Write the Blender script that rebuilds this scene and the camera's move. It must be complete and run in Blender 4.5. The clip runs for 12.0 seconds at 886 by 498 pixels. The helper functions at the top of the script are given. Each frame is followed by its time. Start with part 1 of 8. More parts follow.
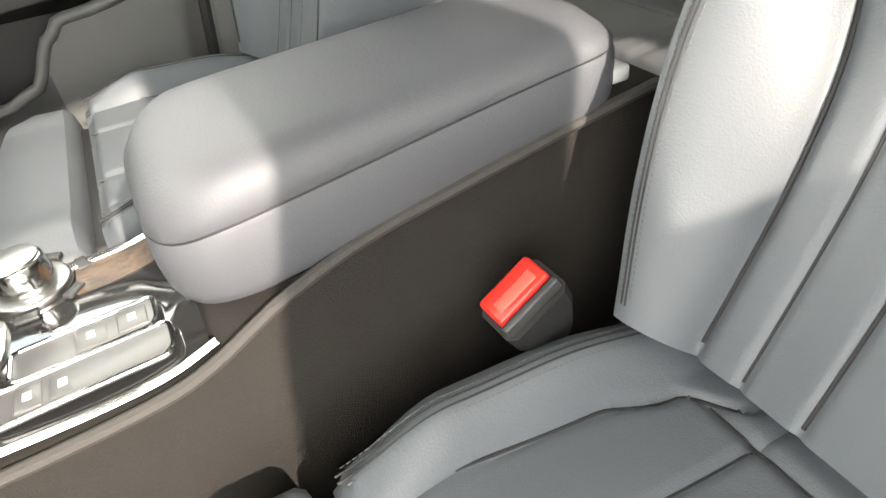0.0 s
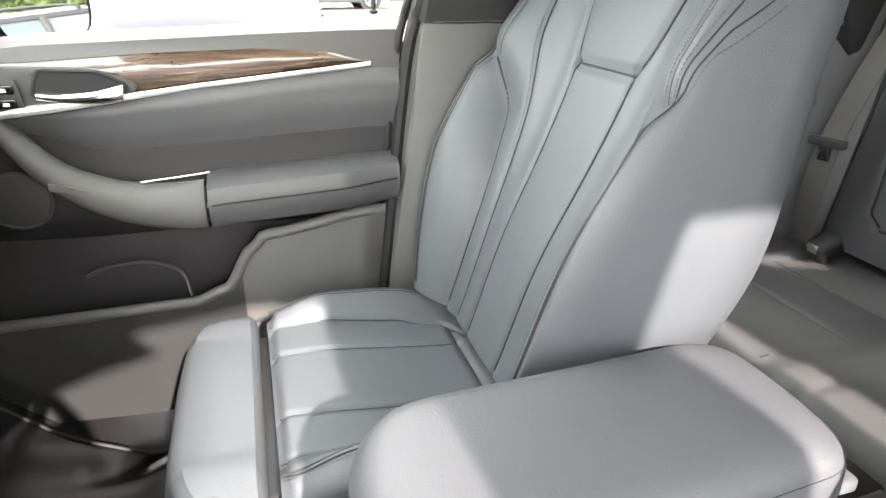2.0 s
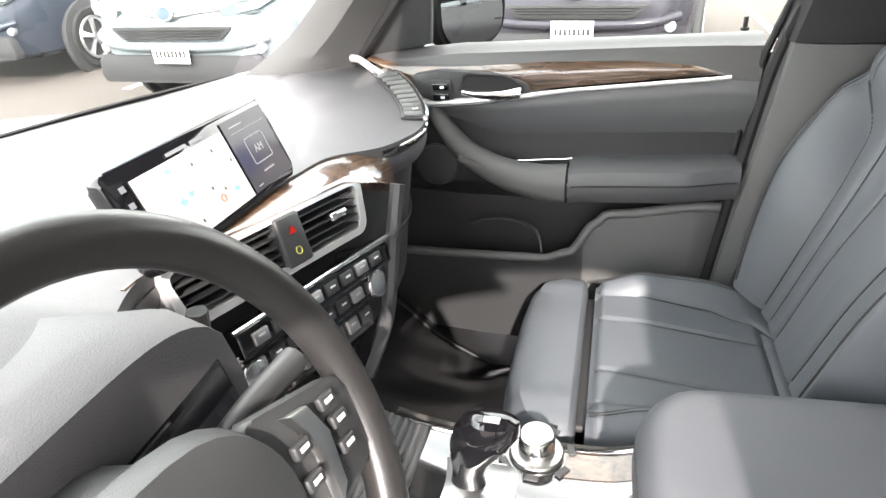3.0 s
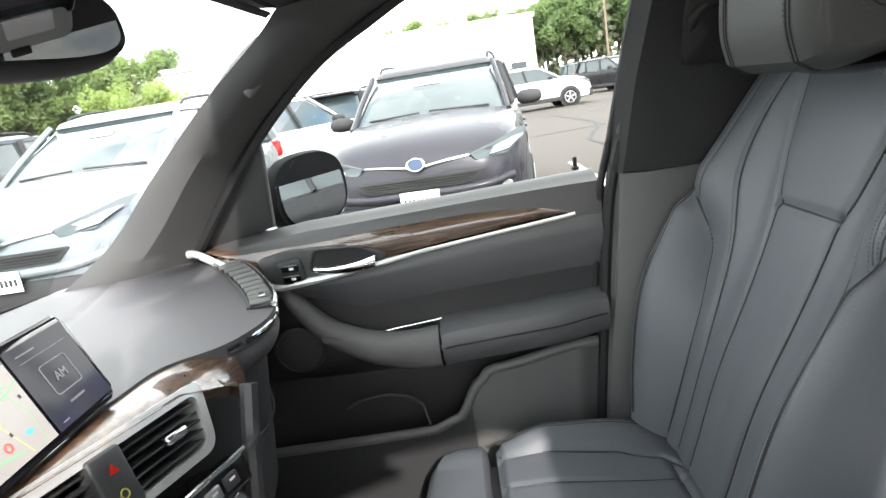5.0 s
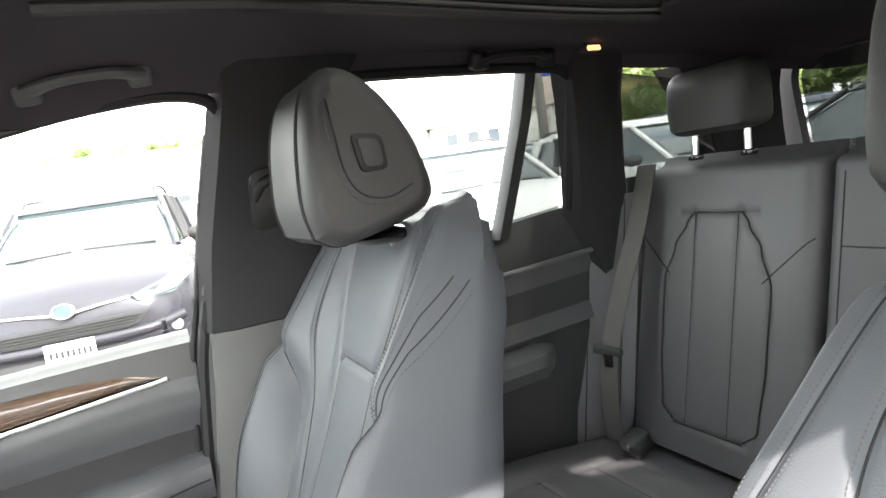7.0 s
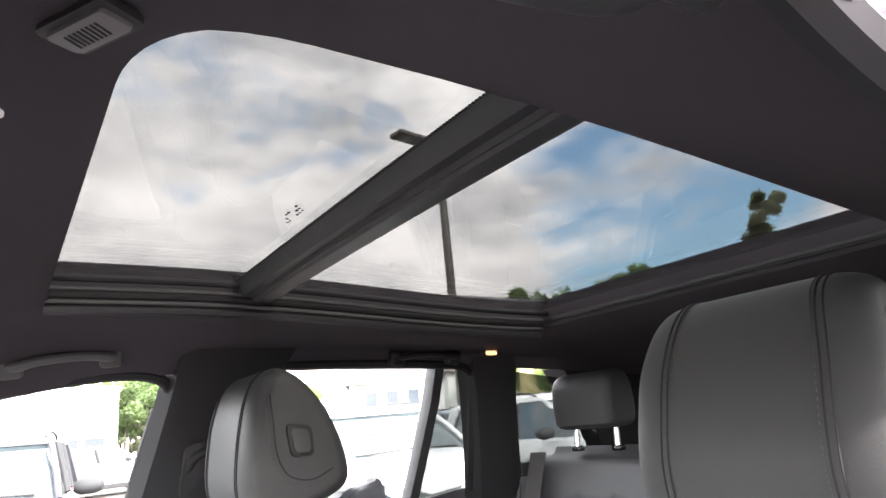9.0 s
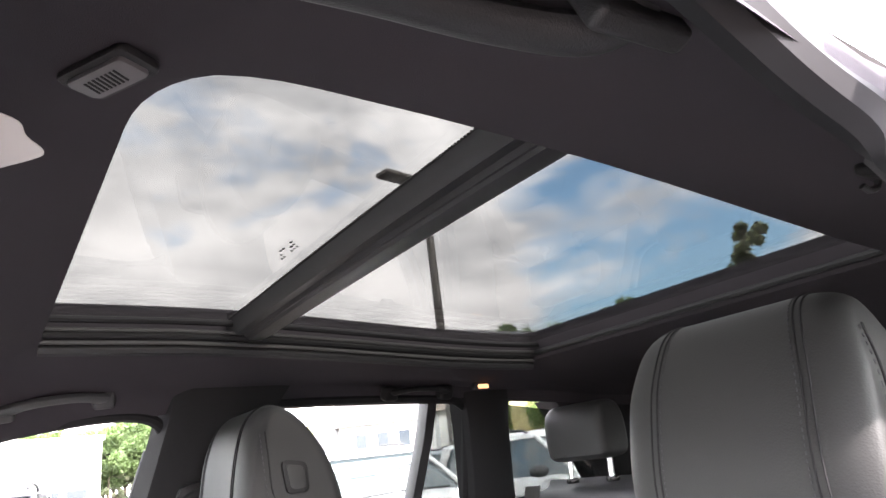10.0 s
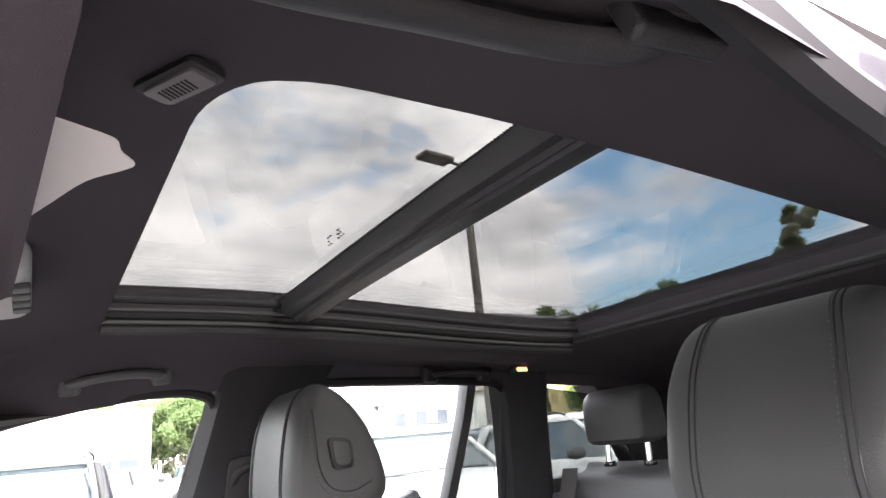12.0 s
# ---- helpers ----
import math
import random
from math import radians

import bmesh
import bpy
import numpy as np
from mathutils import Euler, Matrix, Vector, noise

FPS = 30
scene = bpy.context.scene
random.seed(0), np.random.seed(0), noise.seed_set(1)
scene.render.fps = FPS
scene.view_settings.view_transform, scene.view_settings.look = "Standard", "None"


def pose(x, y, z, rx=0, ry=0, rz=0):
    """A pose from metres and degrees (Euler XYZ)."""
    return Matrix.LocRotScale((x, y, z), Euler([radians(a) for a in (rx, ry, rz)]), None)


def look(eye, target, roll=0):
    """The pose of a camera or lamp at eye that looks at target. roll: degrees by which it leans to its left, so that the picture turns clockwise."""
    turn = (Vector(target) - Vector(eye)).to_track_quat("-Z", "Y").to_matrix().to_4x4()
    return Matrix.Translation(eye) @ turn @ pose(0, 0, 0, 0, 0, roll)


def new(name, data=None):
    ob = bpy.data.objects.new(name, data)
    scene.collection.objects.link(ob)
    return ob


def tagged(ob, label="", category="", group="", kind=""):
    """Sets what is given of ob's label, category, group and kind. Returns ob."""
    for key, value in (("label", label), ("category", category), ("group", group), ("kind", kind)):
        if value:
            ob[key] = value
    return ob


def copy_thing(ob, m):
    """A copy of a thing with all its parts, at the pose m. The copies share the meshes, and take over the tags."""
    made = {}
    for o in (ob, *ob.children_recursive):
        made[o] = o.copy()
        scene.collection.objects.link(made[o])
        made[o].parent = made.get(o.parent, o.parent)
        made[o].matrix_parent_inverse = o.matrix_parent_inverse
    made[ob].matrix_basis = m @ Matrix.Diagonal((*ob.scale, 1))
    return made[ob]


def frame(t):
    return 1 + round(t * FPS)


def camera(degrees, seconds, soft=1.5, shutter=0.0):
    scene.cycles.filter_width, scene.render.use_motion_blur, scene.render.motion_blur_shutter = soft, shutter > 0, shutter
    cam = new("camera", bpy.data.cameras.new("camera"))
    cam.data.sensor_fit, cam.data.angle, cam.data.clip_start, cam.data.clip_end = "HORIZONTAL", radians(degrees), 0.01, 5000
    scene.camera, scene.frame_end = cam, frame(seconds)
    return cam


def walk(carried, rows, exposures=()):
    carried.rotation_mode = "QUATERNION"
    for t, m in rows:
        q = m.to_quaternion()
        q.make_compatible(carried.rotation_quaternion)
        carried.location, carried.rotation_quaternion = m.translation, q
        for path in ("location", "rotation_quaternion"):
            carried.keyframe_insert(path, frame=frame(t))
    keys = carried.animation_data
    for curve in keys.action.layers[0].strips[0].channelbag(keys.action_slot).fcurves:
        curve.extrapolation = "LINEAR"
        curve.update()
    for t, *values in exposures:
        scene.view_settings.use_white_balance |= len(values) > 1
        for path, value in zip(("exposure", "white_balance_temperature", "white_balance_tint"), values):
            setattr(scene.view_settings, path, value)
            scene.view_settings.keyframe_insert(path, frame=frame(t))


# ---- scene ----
cam = camera(69.0, 12.0)
PATH = [
    (0, (-0.479, 0.239, 1.009), (0.997, -0.379, -0.191), -8.1),
    (0.5, (-0.455, 0.262, 1.01), (1.053, -0.353, -0.15), -5.1),
    (1, (-0.449, 0.256, 1.021), (1.098, -0.408, -0.06), -3.6),
    (1.5, (-0.376, 0.223, 1.182), (1.227, -0.454, 0.196), -6.1),
    (2, (-0.376, 0.324, 1.17), (1.388, -0.198, 0.384), 0.2),
    (2.5, (-0.516, 0.312, 1.289), (1.239, 0.495, 0.347), 0.6),
    (2.7, (-0.545, 0.318, 1.318), (1.131, 0.735, 0.330), -1.4),
    (4.5, (-0.444, 0.403, 1.291), (1.444, 0.772, 0.744), -9.3),
    (5, (-0.452, 0.329, 1.285), (1.489, 0.412, 0.811), -9.2),
    (5.5, (-0.473, 0.352, 1.291), (1.469, 0.122, 0.87), -8.6),
    (6, (-0.495, 0.319, 1.296), (1.412, -0.165, 0.934), -9.0),
    (6.5, (-0.494, 0.229, 1.287), (1.359, -0.46, 0.991), -9.0),
    (7, (-0.51, 0.147, 1.316), (1.283, -0.708, 1.077), -8.7),
    (7.5, (-0.632, 0.153, 1.375), (1.148, -0.756, 1.3), -5.7),
    (7.7, (-0.665, 0.167, 1.402), (1.097, -0.779, 1.39), -4.1),
    (9.3, (-0.72, 0.256, 1.353), (0.826, -0.874, 1.929), -6.6),
    (9.5, (-0.723, 0.259, 1.351), (0.812, -0.875, 1.947), -7.1),
    (10, (-0.73, 0.264, 1.348), (0.795, -0.872, 1.968), -7.2),
    (10.5, (-0.733, 0.268, 1.349), (0.792, -0.874, 1.959), -7.4),
    (11, (-0.74, 0.269, 1.345), (0.805, -0.848, 1.95), -7.0),
    (11.5, (-0.748, 0.269, 1.346), (0.804, -0.843, 1.94), -6.7),
    (12, (-0.748, 0.28, 1.35), (0.86, -0.76, 1.927), -5.7),
]
walk(cam, [(t, look(eye, target, roll)) for t, eye, target, roll in PATH],
     exposures=[(0.0, 2.5, 7000, 13), (1.2, 2.85, 6800, 14), (2.0, 3.0, 6700, 16), (2.7, 2.7, 6600, 17), (4.4, 1.5, 6300, 15), (5.5, 1.9, 6400, 15), (6.0, 2.2, 6400, 15), (6.5, 2.45, 6400, 15), (7.0, 2.75, 6500, 16), (7.5, 2.85, 6600, 18), (9.3, 2.92, 6350, 24), (12.0, 2.92, 6350, 24)])

# ---- world and sun ----
SUN_FROM = Vector((-1.0, -0.20, 0.64)).normalized()
world = bpy.data.worlds.new("sky")
scene.world = world
world.use_nodes = True


BLUE_GAP = Vector((0.58, -0.775, 0.25)).normalized()


def sky_nodes():
    nt = world.node_tree
    nt.nodes.clear()
    out = nt.nodes.new("ShaderNodeOutputWorld")
    bg = nt.nodes.new("ShaderNodeBackground")
    sky = nt.nodes.new("ShaderNodeTexSky")
    sky.sky_type = "NISHITA"
    sky.sun_disc = False
    sky.sun_elevation = math.asin(SUN_FROM.z)
    sky.sun_rotation = math.atan2(SUN_FROM.x, SUN_FROM.y)
    sky.air_density, sky.dust_density = 1.0, 1.0
    co = nt.nodes.new("ShaderNodeTexCoord")
    flat = nt.nodes.new("ShaderNodeMapping")
    flat.inputs["Scale"].default_value = (1.0, 1.0, 2.6)
    flat.inputs["Rotation"].default_value = (0.12, -0.10, 0.0)
    big = nt.nodes.new("ShaderNodeTexNoise")
    big.inputs["Scale"].default_value = 2.3
    big.inputs["Detail"].default_value = 9
    big.inputs["Roughness"].default_value = 0.58
    big.inputs["Distortion"].default_value = 0.25
    ramp = nt.nodes.new("ShaderNodeValToRGB")
    ramp.color_ramp.elements[0].position, ramp.color_ramp.elements[1].position = 0.33, 0.47
    tone = nt.nodes.new("ShaderNodeTexNoise")
    tone.inputs["Scale"].default_value = 4.0
    tone.inputs["Roughness"].default_value = 0.62
    tone.inputs["Detail"].default_value = 8
    shade = nt.nodes.new("ShaderNodeValToRGB")
    shade.color_ramp.elements[0].position, shade.color_ramp.elements[1].position = 0.35, 0.65
    shade.color_ramp.elements[0].color = (9.6, 9.7, 9.6, 1)
    shade.color_ramp.elements[1].color = (21.0, 20.7, 19.8, 1)
    mix = nt.nodes.new("ShaderNodeMix")
    mix.data_type = "RGBA"
    nt.links.new(co.outputs["Generated"], flat.inputs["Vector"])
    nt.links.new(flat.outputs[0], big.inputs["Vector"])
    nt.links.new(flat.outputs[0], tone.inputs["Vector"])
    gap = nt.nodes.new("ShaderNodeVectorMath")
    gap.operation = "DOT_PRODUCT"
    gap.inputs[1].default_value = BLUE_GAP
    thin = nt.nodes.new("ShaderNodeMapRange")
    thin.interpolation_type = "SMOOTHSTEP"
    thin.inputs["From Min"].default_value, thin.inputs["From Max"].default_value = 0.945, 1.0
    thin.inputs["To Min"].default_value, thin.inputs["To Max"].default_value = 0.02, -0.13
    sum_up = nt.nodes.new("ShaderNodeMath")
    nt.links.new(co.outputs["Generated"], gap.inputs[0])
    nt.links.new(gap.outputs["Value"], thin.inputs["Value"])
    nt.links.new(thin.outputs[0], sum_up.inputs[0])
    nt.links.new(big.outputs["Fac"], sum_up.inputs[1])
    nt.links.new(sum_up.outputs[0], ramp.inputs["Fac"])
    nt.links.new(tone.outputs["Fac"], shade.inputs["Fac"])
    nt.links.new(ramp.outputs["Color"], mix.inputs[0])
    lift = nt.nodes.new("ShaderNodeVectorMath")
    lift.operation = "MULTIPLY"
    lift.inputs[1].default_value = (2.7, 3.1, 2.9)
    nt.links.new(sky.outputs["Color"], lift.inputs[0])
    nt.links.new(lift.outputs[0], mix.inputs[6])
    nt.links.new(shade.outputs["Color"], mix.inputs[7])
    nt.links.new(mix.outputs[2], bg.inputs["Color"])
    bg.inputs["Strength"].default_value = 0.145
    nt.links.new(bg.outputs[0], out.inputs[0])


sky_nodes()
sun = bpy.data.lights.new("sun", "SUN")
sun.energy, sun.angle, sun.color = 2.5, radians(1.0), (1.0, 0.94, 0.85)
sun_ob = new("sun", sun)
sun_ob.matrix_world = look(SUN_FROM * 40, (0, 0, 0))

# ---- materials ----


def material(name, color, rough=0.5, metal=0.0, grain=0.0, grain_size=400.0, mottle=0.12, mottle_size=6.0, coat=0.0, spec=0.5, wave=None):
    """A surface with two scales of variation: a fine grain in relief and a soft mottle in colour and gloss."""
    m = bpy.data.materials.new(name)
    m.use_nodes = True
    nt = m.node_tree
    b = nt.nodes["Principled BSDF"]
    b.inputs["Roughness"].default_value = rough
    b.inputs["Metallic"].default_value = metal
    b.inputs["Coat Weight"].default_value = coat
    b.inputs["Coat Roughness"].default_value = 0.03
    b.inputs["Specular IOR Level"].default_value = spec
    co = nt.nodes.new("ShaderNodeTexCoord")
    soft = nt.nodes.new("ShaderNodeTexNoise")
    soft.inputs["Scale"].default_value = mottle_size
    soft.inputs["Detail"].default_value = 6
    nt.links.new(co.outputs["Object"], soft.inputs["Vector"])
    mix = nt.nodes.new("ShaderNodeMix")
    mix.data_type = "RGBA"
    mix.inputs[6].default_value = (*[c * (1 - mottle) for c in color], 1)
    mix.inputs[7].default_value = (*[min(1, c * (1 + mottle)) for c in color], 1)
    nt.links.new(soft.outputs["Fac"], mix.inputs[0])
    nt.links.new(mix.outputs[2], b.inputs["Base Color"])
    gl = nt.nodes.new("ShaderNodeMapRange")
    gl.inputs["To Min"].default_value, gl.inputs["To Max"].default_value = max(0.02, rough * 0.85), min(1, rough * 1.15)
    nt.links.new(soft.outputs["Fac"], gl.inputs["Value"])
    nt.links.new(gl.outputs[0], b.inputs["Roughness"])
    if grain:
        fine = nt.nodes.new("ShaderNodeTexNoise")
        fine.inputs["Scale"].default_value = grain_size
        fine.inputs["Detail"].default_value = 3
        nt.links.new(co.outputs["Object"], fine.inputs["Vector"])
        bump = nt.nodes.new("ShaderNodeBump")
        bump.inputs["Strength"].default_value = grain
        bump.inputs["Distance"].default_value = 0.0015
        nt.links.new(fine.outputs["Fac"], bump.inputs["Height"])
        nt.links.new(bump.outputs[0], b.inputs["Normal"])
    return m


def leather(name, color, rough=0.42):
    """Pebbled leather: small cells in relief with soft creases."""
    m = material(name, color, rough, mottle=0.10, mottle_size=9)
    nt = m.node_tree
    b = nt.nodes["Principled BSDF"]
    co = nt.nodes.new("ShaderNodeTexCoord")
    cell = nt.nodes.new("ShaderNodeTexVoronoi")
    cell.inputs["Scale"].default_value = 520
    crease = nt.nodes.new("ShaderNodeTexNoise")
    crease.inputs["Scale"].default_value = 28
    crease.inputs["Detail"].default_value = 4
    add = nt.nodes.new("ShaderNodeMath")
    add.operation = "MULTIPLY_ADD"
    add.inputs[1].default_value = 0.8
    bump = nt.nodes.new("ShaderNodeBump")
    bump.inputs["Strength"].default_value = 0.16
    bump.inputs["Distance"].default_value = 0.001
    for n in (cell, crease):
        nt.links.new(co.outputs["Object"], n.inputs["Vector"])
    nt.links.new(crease.outputs["Fac"], add.inputs[0])
    nt.links.new(cell.outputs["Distance"], add.inputs[2])
    nt.links.new(add.outputs[0], bump.inputs["Height"])
    nt.links.new(bump.outputs[0], b.inputs["Normal"])
    return m


def wood(name):
    m = material(name, (0.10, 0.06, 0.038), 0.28, coat=1.0)
    nt = m.node_tree
    b = nt.nodes["Principled BSDF"]
    co = nt.nodes.new("ShaderNodeTexCoord")
    mp = nt.nodes.new("ShaderNodeMapping")
    mp.inputs["Scale"].default_value = (60, 14, 320)
    n = nt.nodes.new("ShaderNodeTexNoise")
    n.inputs["Scale"].default_value = 1.0
    n.inputs["Detail"].default_value = 8
    n.inputs["Roughness"].default_value = 0.7
    r = nt.nodes.new("ShaderNodeValToRGB")
    r.color_ramp.elements[0].position, r.color_ramp.elements[1].position = 0.36, 0.62
    r.color_ramp.elements[0].color = (0.022, 0.014, 0.009, 1)
    r.color_ramp.elements[1].color = (0.140, 0.084, 0.052, 1)
    bump = nt.nodes.new("ShaderNodeBump")
    bump.inputs["Strength"].default_value = 0.25
    bump.inputs["Distance"].default_value = 0.0006
    nt.links.new(co.outputs["Object"], mp.inputs["Vector"])
    nt.links.new(mp.outputs[0], n.inputs["Vector"])
    nt.links.new(n.outputs["Fac"], r.inputs["Fac"])
    nt.links.new(r.outputs["Color"], b.inputs["Base Color"])
    nt.links.new(n.outputs["Fac"], bump.inputs["Height"])
    nt.links.new(bump.outputs[0], b.inputs["Normal"])
    return m


def glass(name, tint, gloss=1.0):
    """A thin pane: tinted see-through with a mirror-like gloss that grows at flat angles."""
    m = bpy.data.materials.new(name)
    m.use_nodes = True
    nt = m.node_tree
    nt.nodes.clear()
    out = nt.nodes.new("ShaderNodeOutputMaterial")
    clear = nt.nodes.new("ShaderNodeBsdfTransparent")
    clear.inputs["Color"].default_value = (*tint, 1)
    shine = nt.nodes.new("ShaderNodeBsdfGlossy")
    shine.inputs["Roughness"].default_value = 0.0
    face = nt.nodes.new("ShaderNodeLayerWeight")
    face.inputs["Blend"].default_value = 0.5
    curve = nt.nodes.new("ShaderNodeMath")
    curve.operation = "POWER"
    curve.inputs[1].default_value = 5.0
    nt.links.new(face.outputs["Facing"], curve.inputs[0])
    fr = nt.nodes.new("ShaderNodeMath")
    fr.operation = "MULTIPLY_ADD"
    fr.inputs[1].default_value, fr.inputs[2].default_value = 0.95, 0.045
    nt.links.new(curve.outputs[0], fr.inputs[0])
    mul = nt.nodes.new("ShaderNodeMath")
    mul.operation = "MULTIPLY"
    mul.inputs[1].default_value = gloss
    mix = nt.nodes.new("ShaderNodeMixShader")
    nt.links.new(fr.outputs[0], mul.inputs[0])
    nt.links.new(mul.outputs[0], mix.inputs[0])
    nt.links.new(clear.outputs[0], mix.inputs[1])
    nt.links.new(shine.outputs[0], mix.inputs[2])
    nt.links.new(mix.outputs[0], out.inputs[0])
    return m


def glow(name, color, strength):
    m = bpy.data.materials.new(name)
    m.use_nodes = True
    b = m.node_tree.nodes["Principled BSDF"]
    b.inputs["Base Color"].default_value = (*[c * 0.06 for c in color], 1)
    b.inputs["Roughness"].default_value = 0.08
    b.inputs["Specular IOR Level"].default_value = 0.2
    b.inputs["Emission Color"].default_value = (*color, 1)
    b.inputs["Emission Strength"].default_value = strength
    return m


LEATHER = leather("seat_leather", (0.084, 0.092, 0.102), 0.50)
LEATHER_IN = leather("panel_leather", (0.084, 0.086, 0.089), 0.50)
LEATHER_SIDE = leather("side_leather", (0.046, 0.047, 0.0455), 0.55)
LEATHER_REAR = leather("rear_leather", (0.086, 0.086, 0.090), 0.50)
THREAD = material("thread", (0.014, 0.014, 0.015), 0.7)
STITCH = material("stitch", (0.065, 0.066, 0.07), 0.6)
PLASTIC = material("soft_plastic", (0.104, 0.105, 0.102), 0.50, grain=0.35, grain_size=900)
PLASTIC_DARK = material("dark_plastic", (0.038, 0.039, 0.040), 0.45, grain=0.25, grain_size=900)
DASH = material("dash_skin", (0.072, 0.070, 0.073), 0.52, grain=0.4, grain_size=800)
HEADLINER = material("headliner_cloth", (0.076, 0.069, 0.076), 0.95, grain=0.5, grain_size=1400, spec=0.1)
PILLAR = material("pillar_cloth", (0.085, 0.085, 0.085), 0.85, grain=0.5, grain_size=1200, spec=0.2)
PILLAR_DARK = material("dark_pillar_cloth", (0.034, 0.034, 0.035), 0.85, grain=0.5, grain_size=1200, spec=0.2)
CARPET = material("carpet", (0.018, 0.018, 0.019), 0.95, grain=1.0, grain_size=500, spec=0.1)
RUBBER = material("rubber", (0.012, 0.012, 0.013), 0.6)
RUBBER_MAT = material("rubber_mat", (0.010, 0.010, 0.011), 0.22, grain=0.2, grain_size=200)
GLOSS_PANEL = material("piano_black", (0.02, 0.02, 0.02), 0.05, mottle=0.02, coat=1.0, spec=1.0)
GLOSS_BLACK = material("gloss_black", (0.006, 0.006, 0.007), 0.06, mottle=0.02, coat=0.5)
CHROME = material("satin_chrome", (0.74, 0.74, 0.73), 0.16, metal=1.0, mottle=0.03)
SATIN = material("satin_trim", (0.66, 0.66, 0.65), 0.42, metal=0.55, mottle=0.03)
SILVER = material("silver_trim", (0.55, 0.55, 0.54), 0.30, metal=1.0, mottle=0.05)
WOOD = wood("ash_wood")
PANE = glass("window_glass", (0.86, 0.89, 0.87), 0.35)
ROOF_PANE = glass("roof_glass", (0.205, 0.210, 0.202), 0.42)
TINTED = glass("tinted_glass", (0.30, 0.32, 0.31))
MIRROR = material("mirror_glass", (0.9, 0.9, 0.9), 0.01, metal=1.0, mottle=0.0)
BELT = material("belt_webbing", (0.095, 0.092, 0.088), 0.7, grain=0.5, grain_size=1500)
RED = material("buckle_red", (0.75, 0.03, 0.02), 0.35)
PAPER = material("paper_label", (0.78, 0.77, 0.74), 0.8, mottle=0.04)
WHITE = material("white_print", (0.8, 0.8, 0.8), 0.5)
POCKET = material("pocket_plastic", (0.060, 0.060, 0.060), 0.5, grain=0.3, grain_size=900)
SILVER_PLASTIC = material("pale_plastic", (0.42, 0.42, 0.41), 0.4, grain=0.2)
PLASTIC_DEEP = material("deep_plastic", (0.014, 0.014, 0.014), 0.55, grain=0.3, grain_size=900)

# ---- mesh tools ----


def part(name, bm, mat, parent=None, label="", smooth=True):
    """Links a bmesh as one mesh object under a thing or a part."""
    me = bpy.data.meshes.new(name)
    bmesh.ops.recalc_face_normals(bm, faces=bm.faces[:])
    bm.to_mesh(me)
    bm.free()
    me.materials.append(mat)
    if smooth:
        me.polygons.foreach_set("use_smooth", [True] * len(me.polygons))
        me.set_sharp_from_angle(angle=radians(40))
    ob = new(name, me)
    if parent:
        ob.parent = parent
    if label:
        ob["label"] = label
    return ob


def thing(name, label, category, at=(0, 0, 0), group="", kind=""):
    ob = new(name)
    ob.empty_display_size = 0.05
    ob.location = at
    return tagged(ob, label, category, group, kind)


def smooth01(a):
    a = max(0.0, min(1.0, a))
    return a * a * (3 - 2 * a)


def lerp(a, b, f):
    return a + (b - a) * f


def curve1(keys, x):
    """Soft interpolation through sorted (x, value) keys."""
    if x <= keys[0][0]:
        return keys[0][1]
    for (x0, v0), (x1, v1) in zip(keys, keys[1:]):
        if x <= x1:
            return lerp(v0, v1, smooth01((x - x0) / (x1 - x0)))
    return keys[-1][1]


def flow(keys, x):
    """A cubic through sorted (x, value) keys with even slopes."""
    if x <= keys[0][0]:
        return keys[0][1]
    n = len(keys)
    for i in range(n - 1):
        (x0, v0), (x1, v1) = keys[i], keys[i + 1]
        if x <= x1:
            xa, va = keys[max(0, i - 1)]
            xb, vb = keys[min(n - 1, i + 2)]
            m0, m1 = (v1 - va) / (x1 - xa) * (x1 - x0), (vb - v0) / (xb - x0) * (x1 - x0)
            t = (x - x0) / (x1 - x0)
            return v0 * (1 + 2 * t) * (1 - t) ** 2 + m0 * t * (1 - t) ** 2 + v1 * t * t * (3 - 2 * t) + m1 * t * t * (t - 1)
    return keys[-1][1]


def line1(keys, x):
    if x <= keys[0][0]:
        return keys[0][1]
    for (x0, v0), (x1, v1) in zip(keys, keys[1:]):
        if x <= x1:
            return lerp(v0, v1, (x - x0) / (x1 - x0))
    return keys[-1][1]


def loft(bm, rings, closed=True, caps=True):
    rows = [[bm.verts.new(p) for p in ring] for ring in rings]
    n = len(rows[0])
    for a, b in zip(rows, rows[1:]):
        for i in range(n if closed else n - 1):
            j = (i + 1) % n
            bm.faces.new((a[i], a[j], b[j], b[i]))
    if caps and closed:
        bm.faces.new(rows[0][::-1])
        bm.faces.new(rows[-1])
    return bm


def spline(pts, steps=8):
    """Catmull-Rom through points."""
    p = [Vector(q) for q in pts]
    p = [p[0] * 2 - p[1], *p, p[-1] * 2 - p[-2]]
    out = []
    for i in range(1, len(p) - 2):
        for s in range(steps):
            t = s / steps
            a, b, c, d = p[i - 1 : i + 3]
            out.append(0.5 * ((2 * b) + (c - a) * t + (2 * a - 5 * b + 4 * c - d) * t * t + (3 * b - a - 3 * c + d) * t ** 3))
    out.append(p[-2])
    return out


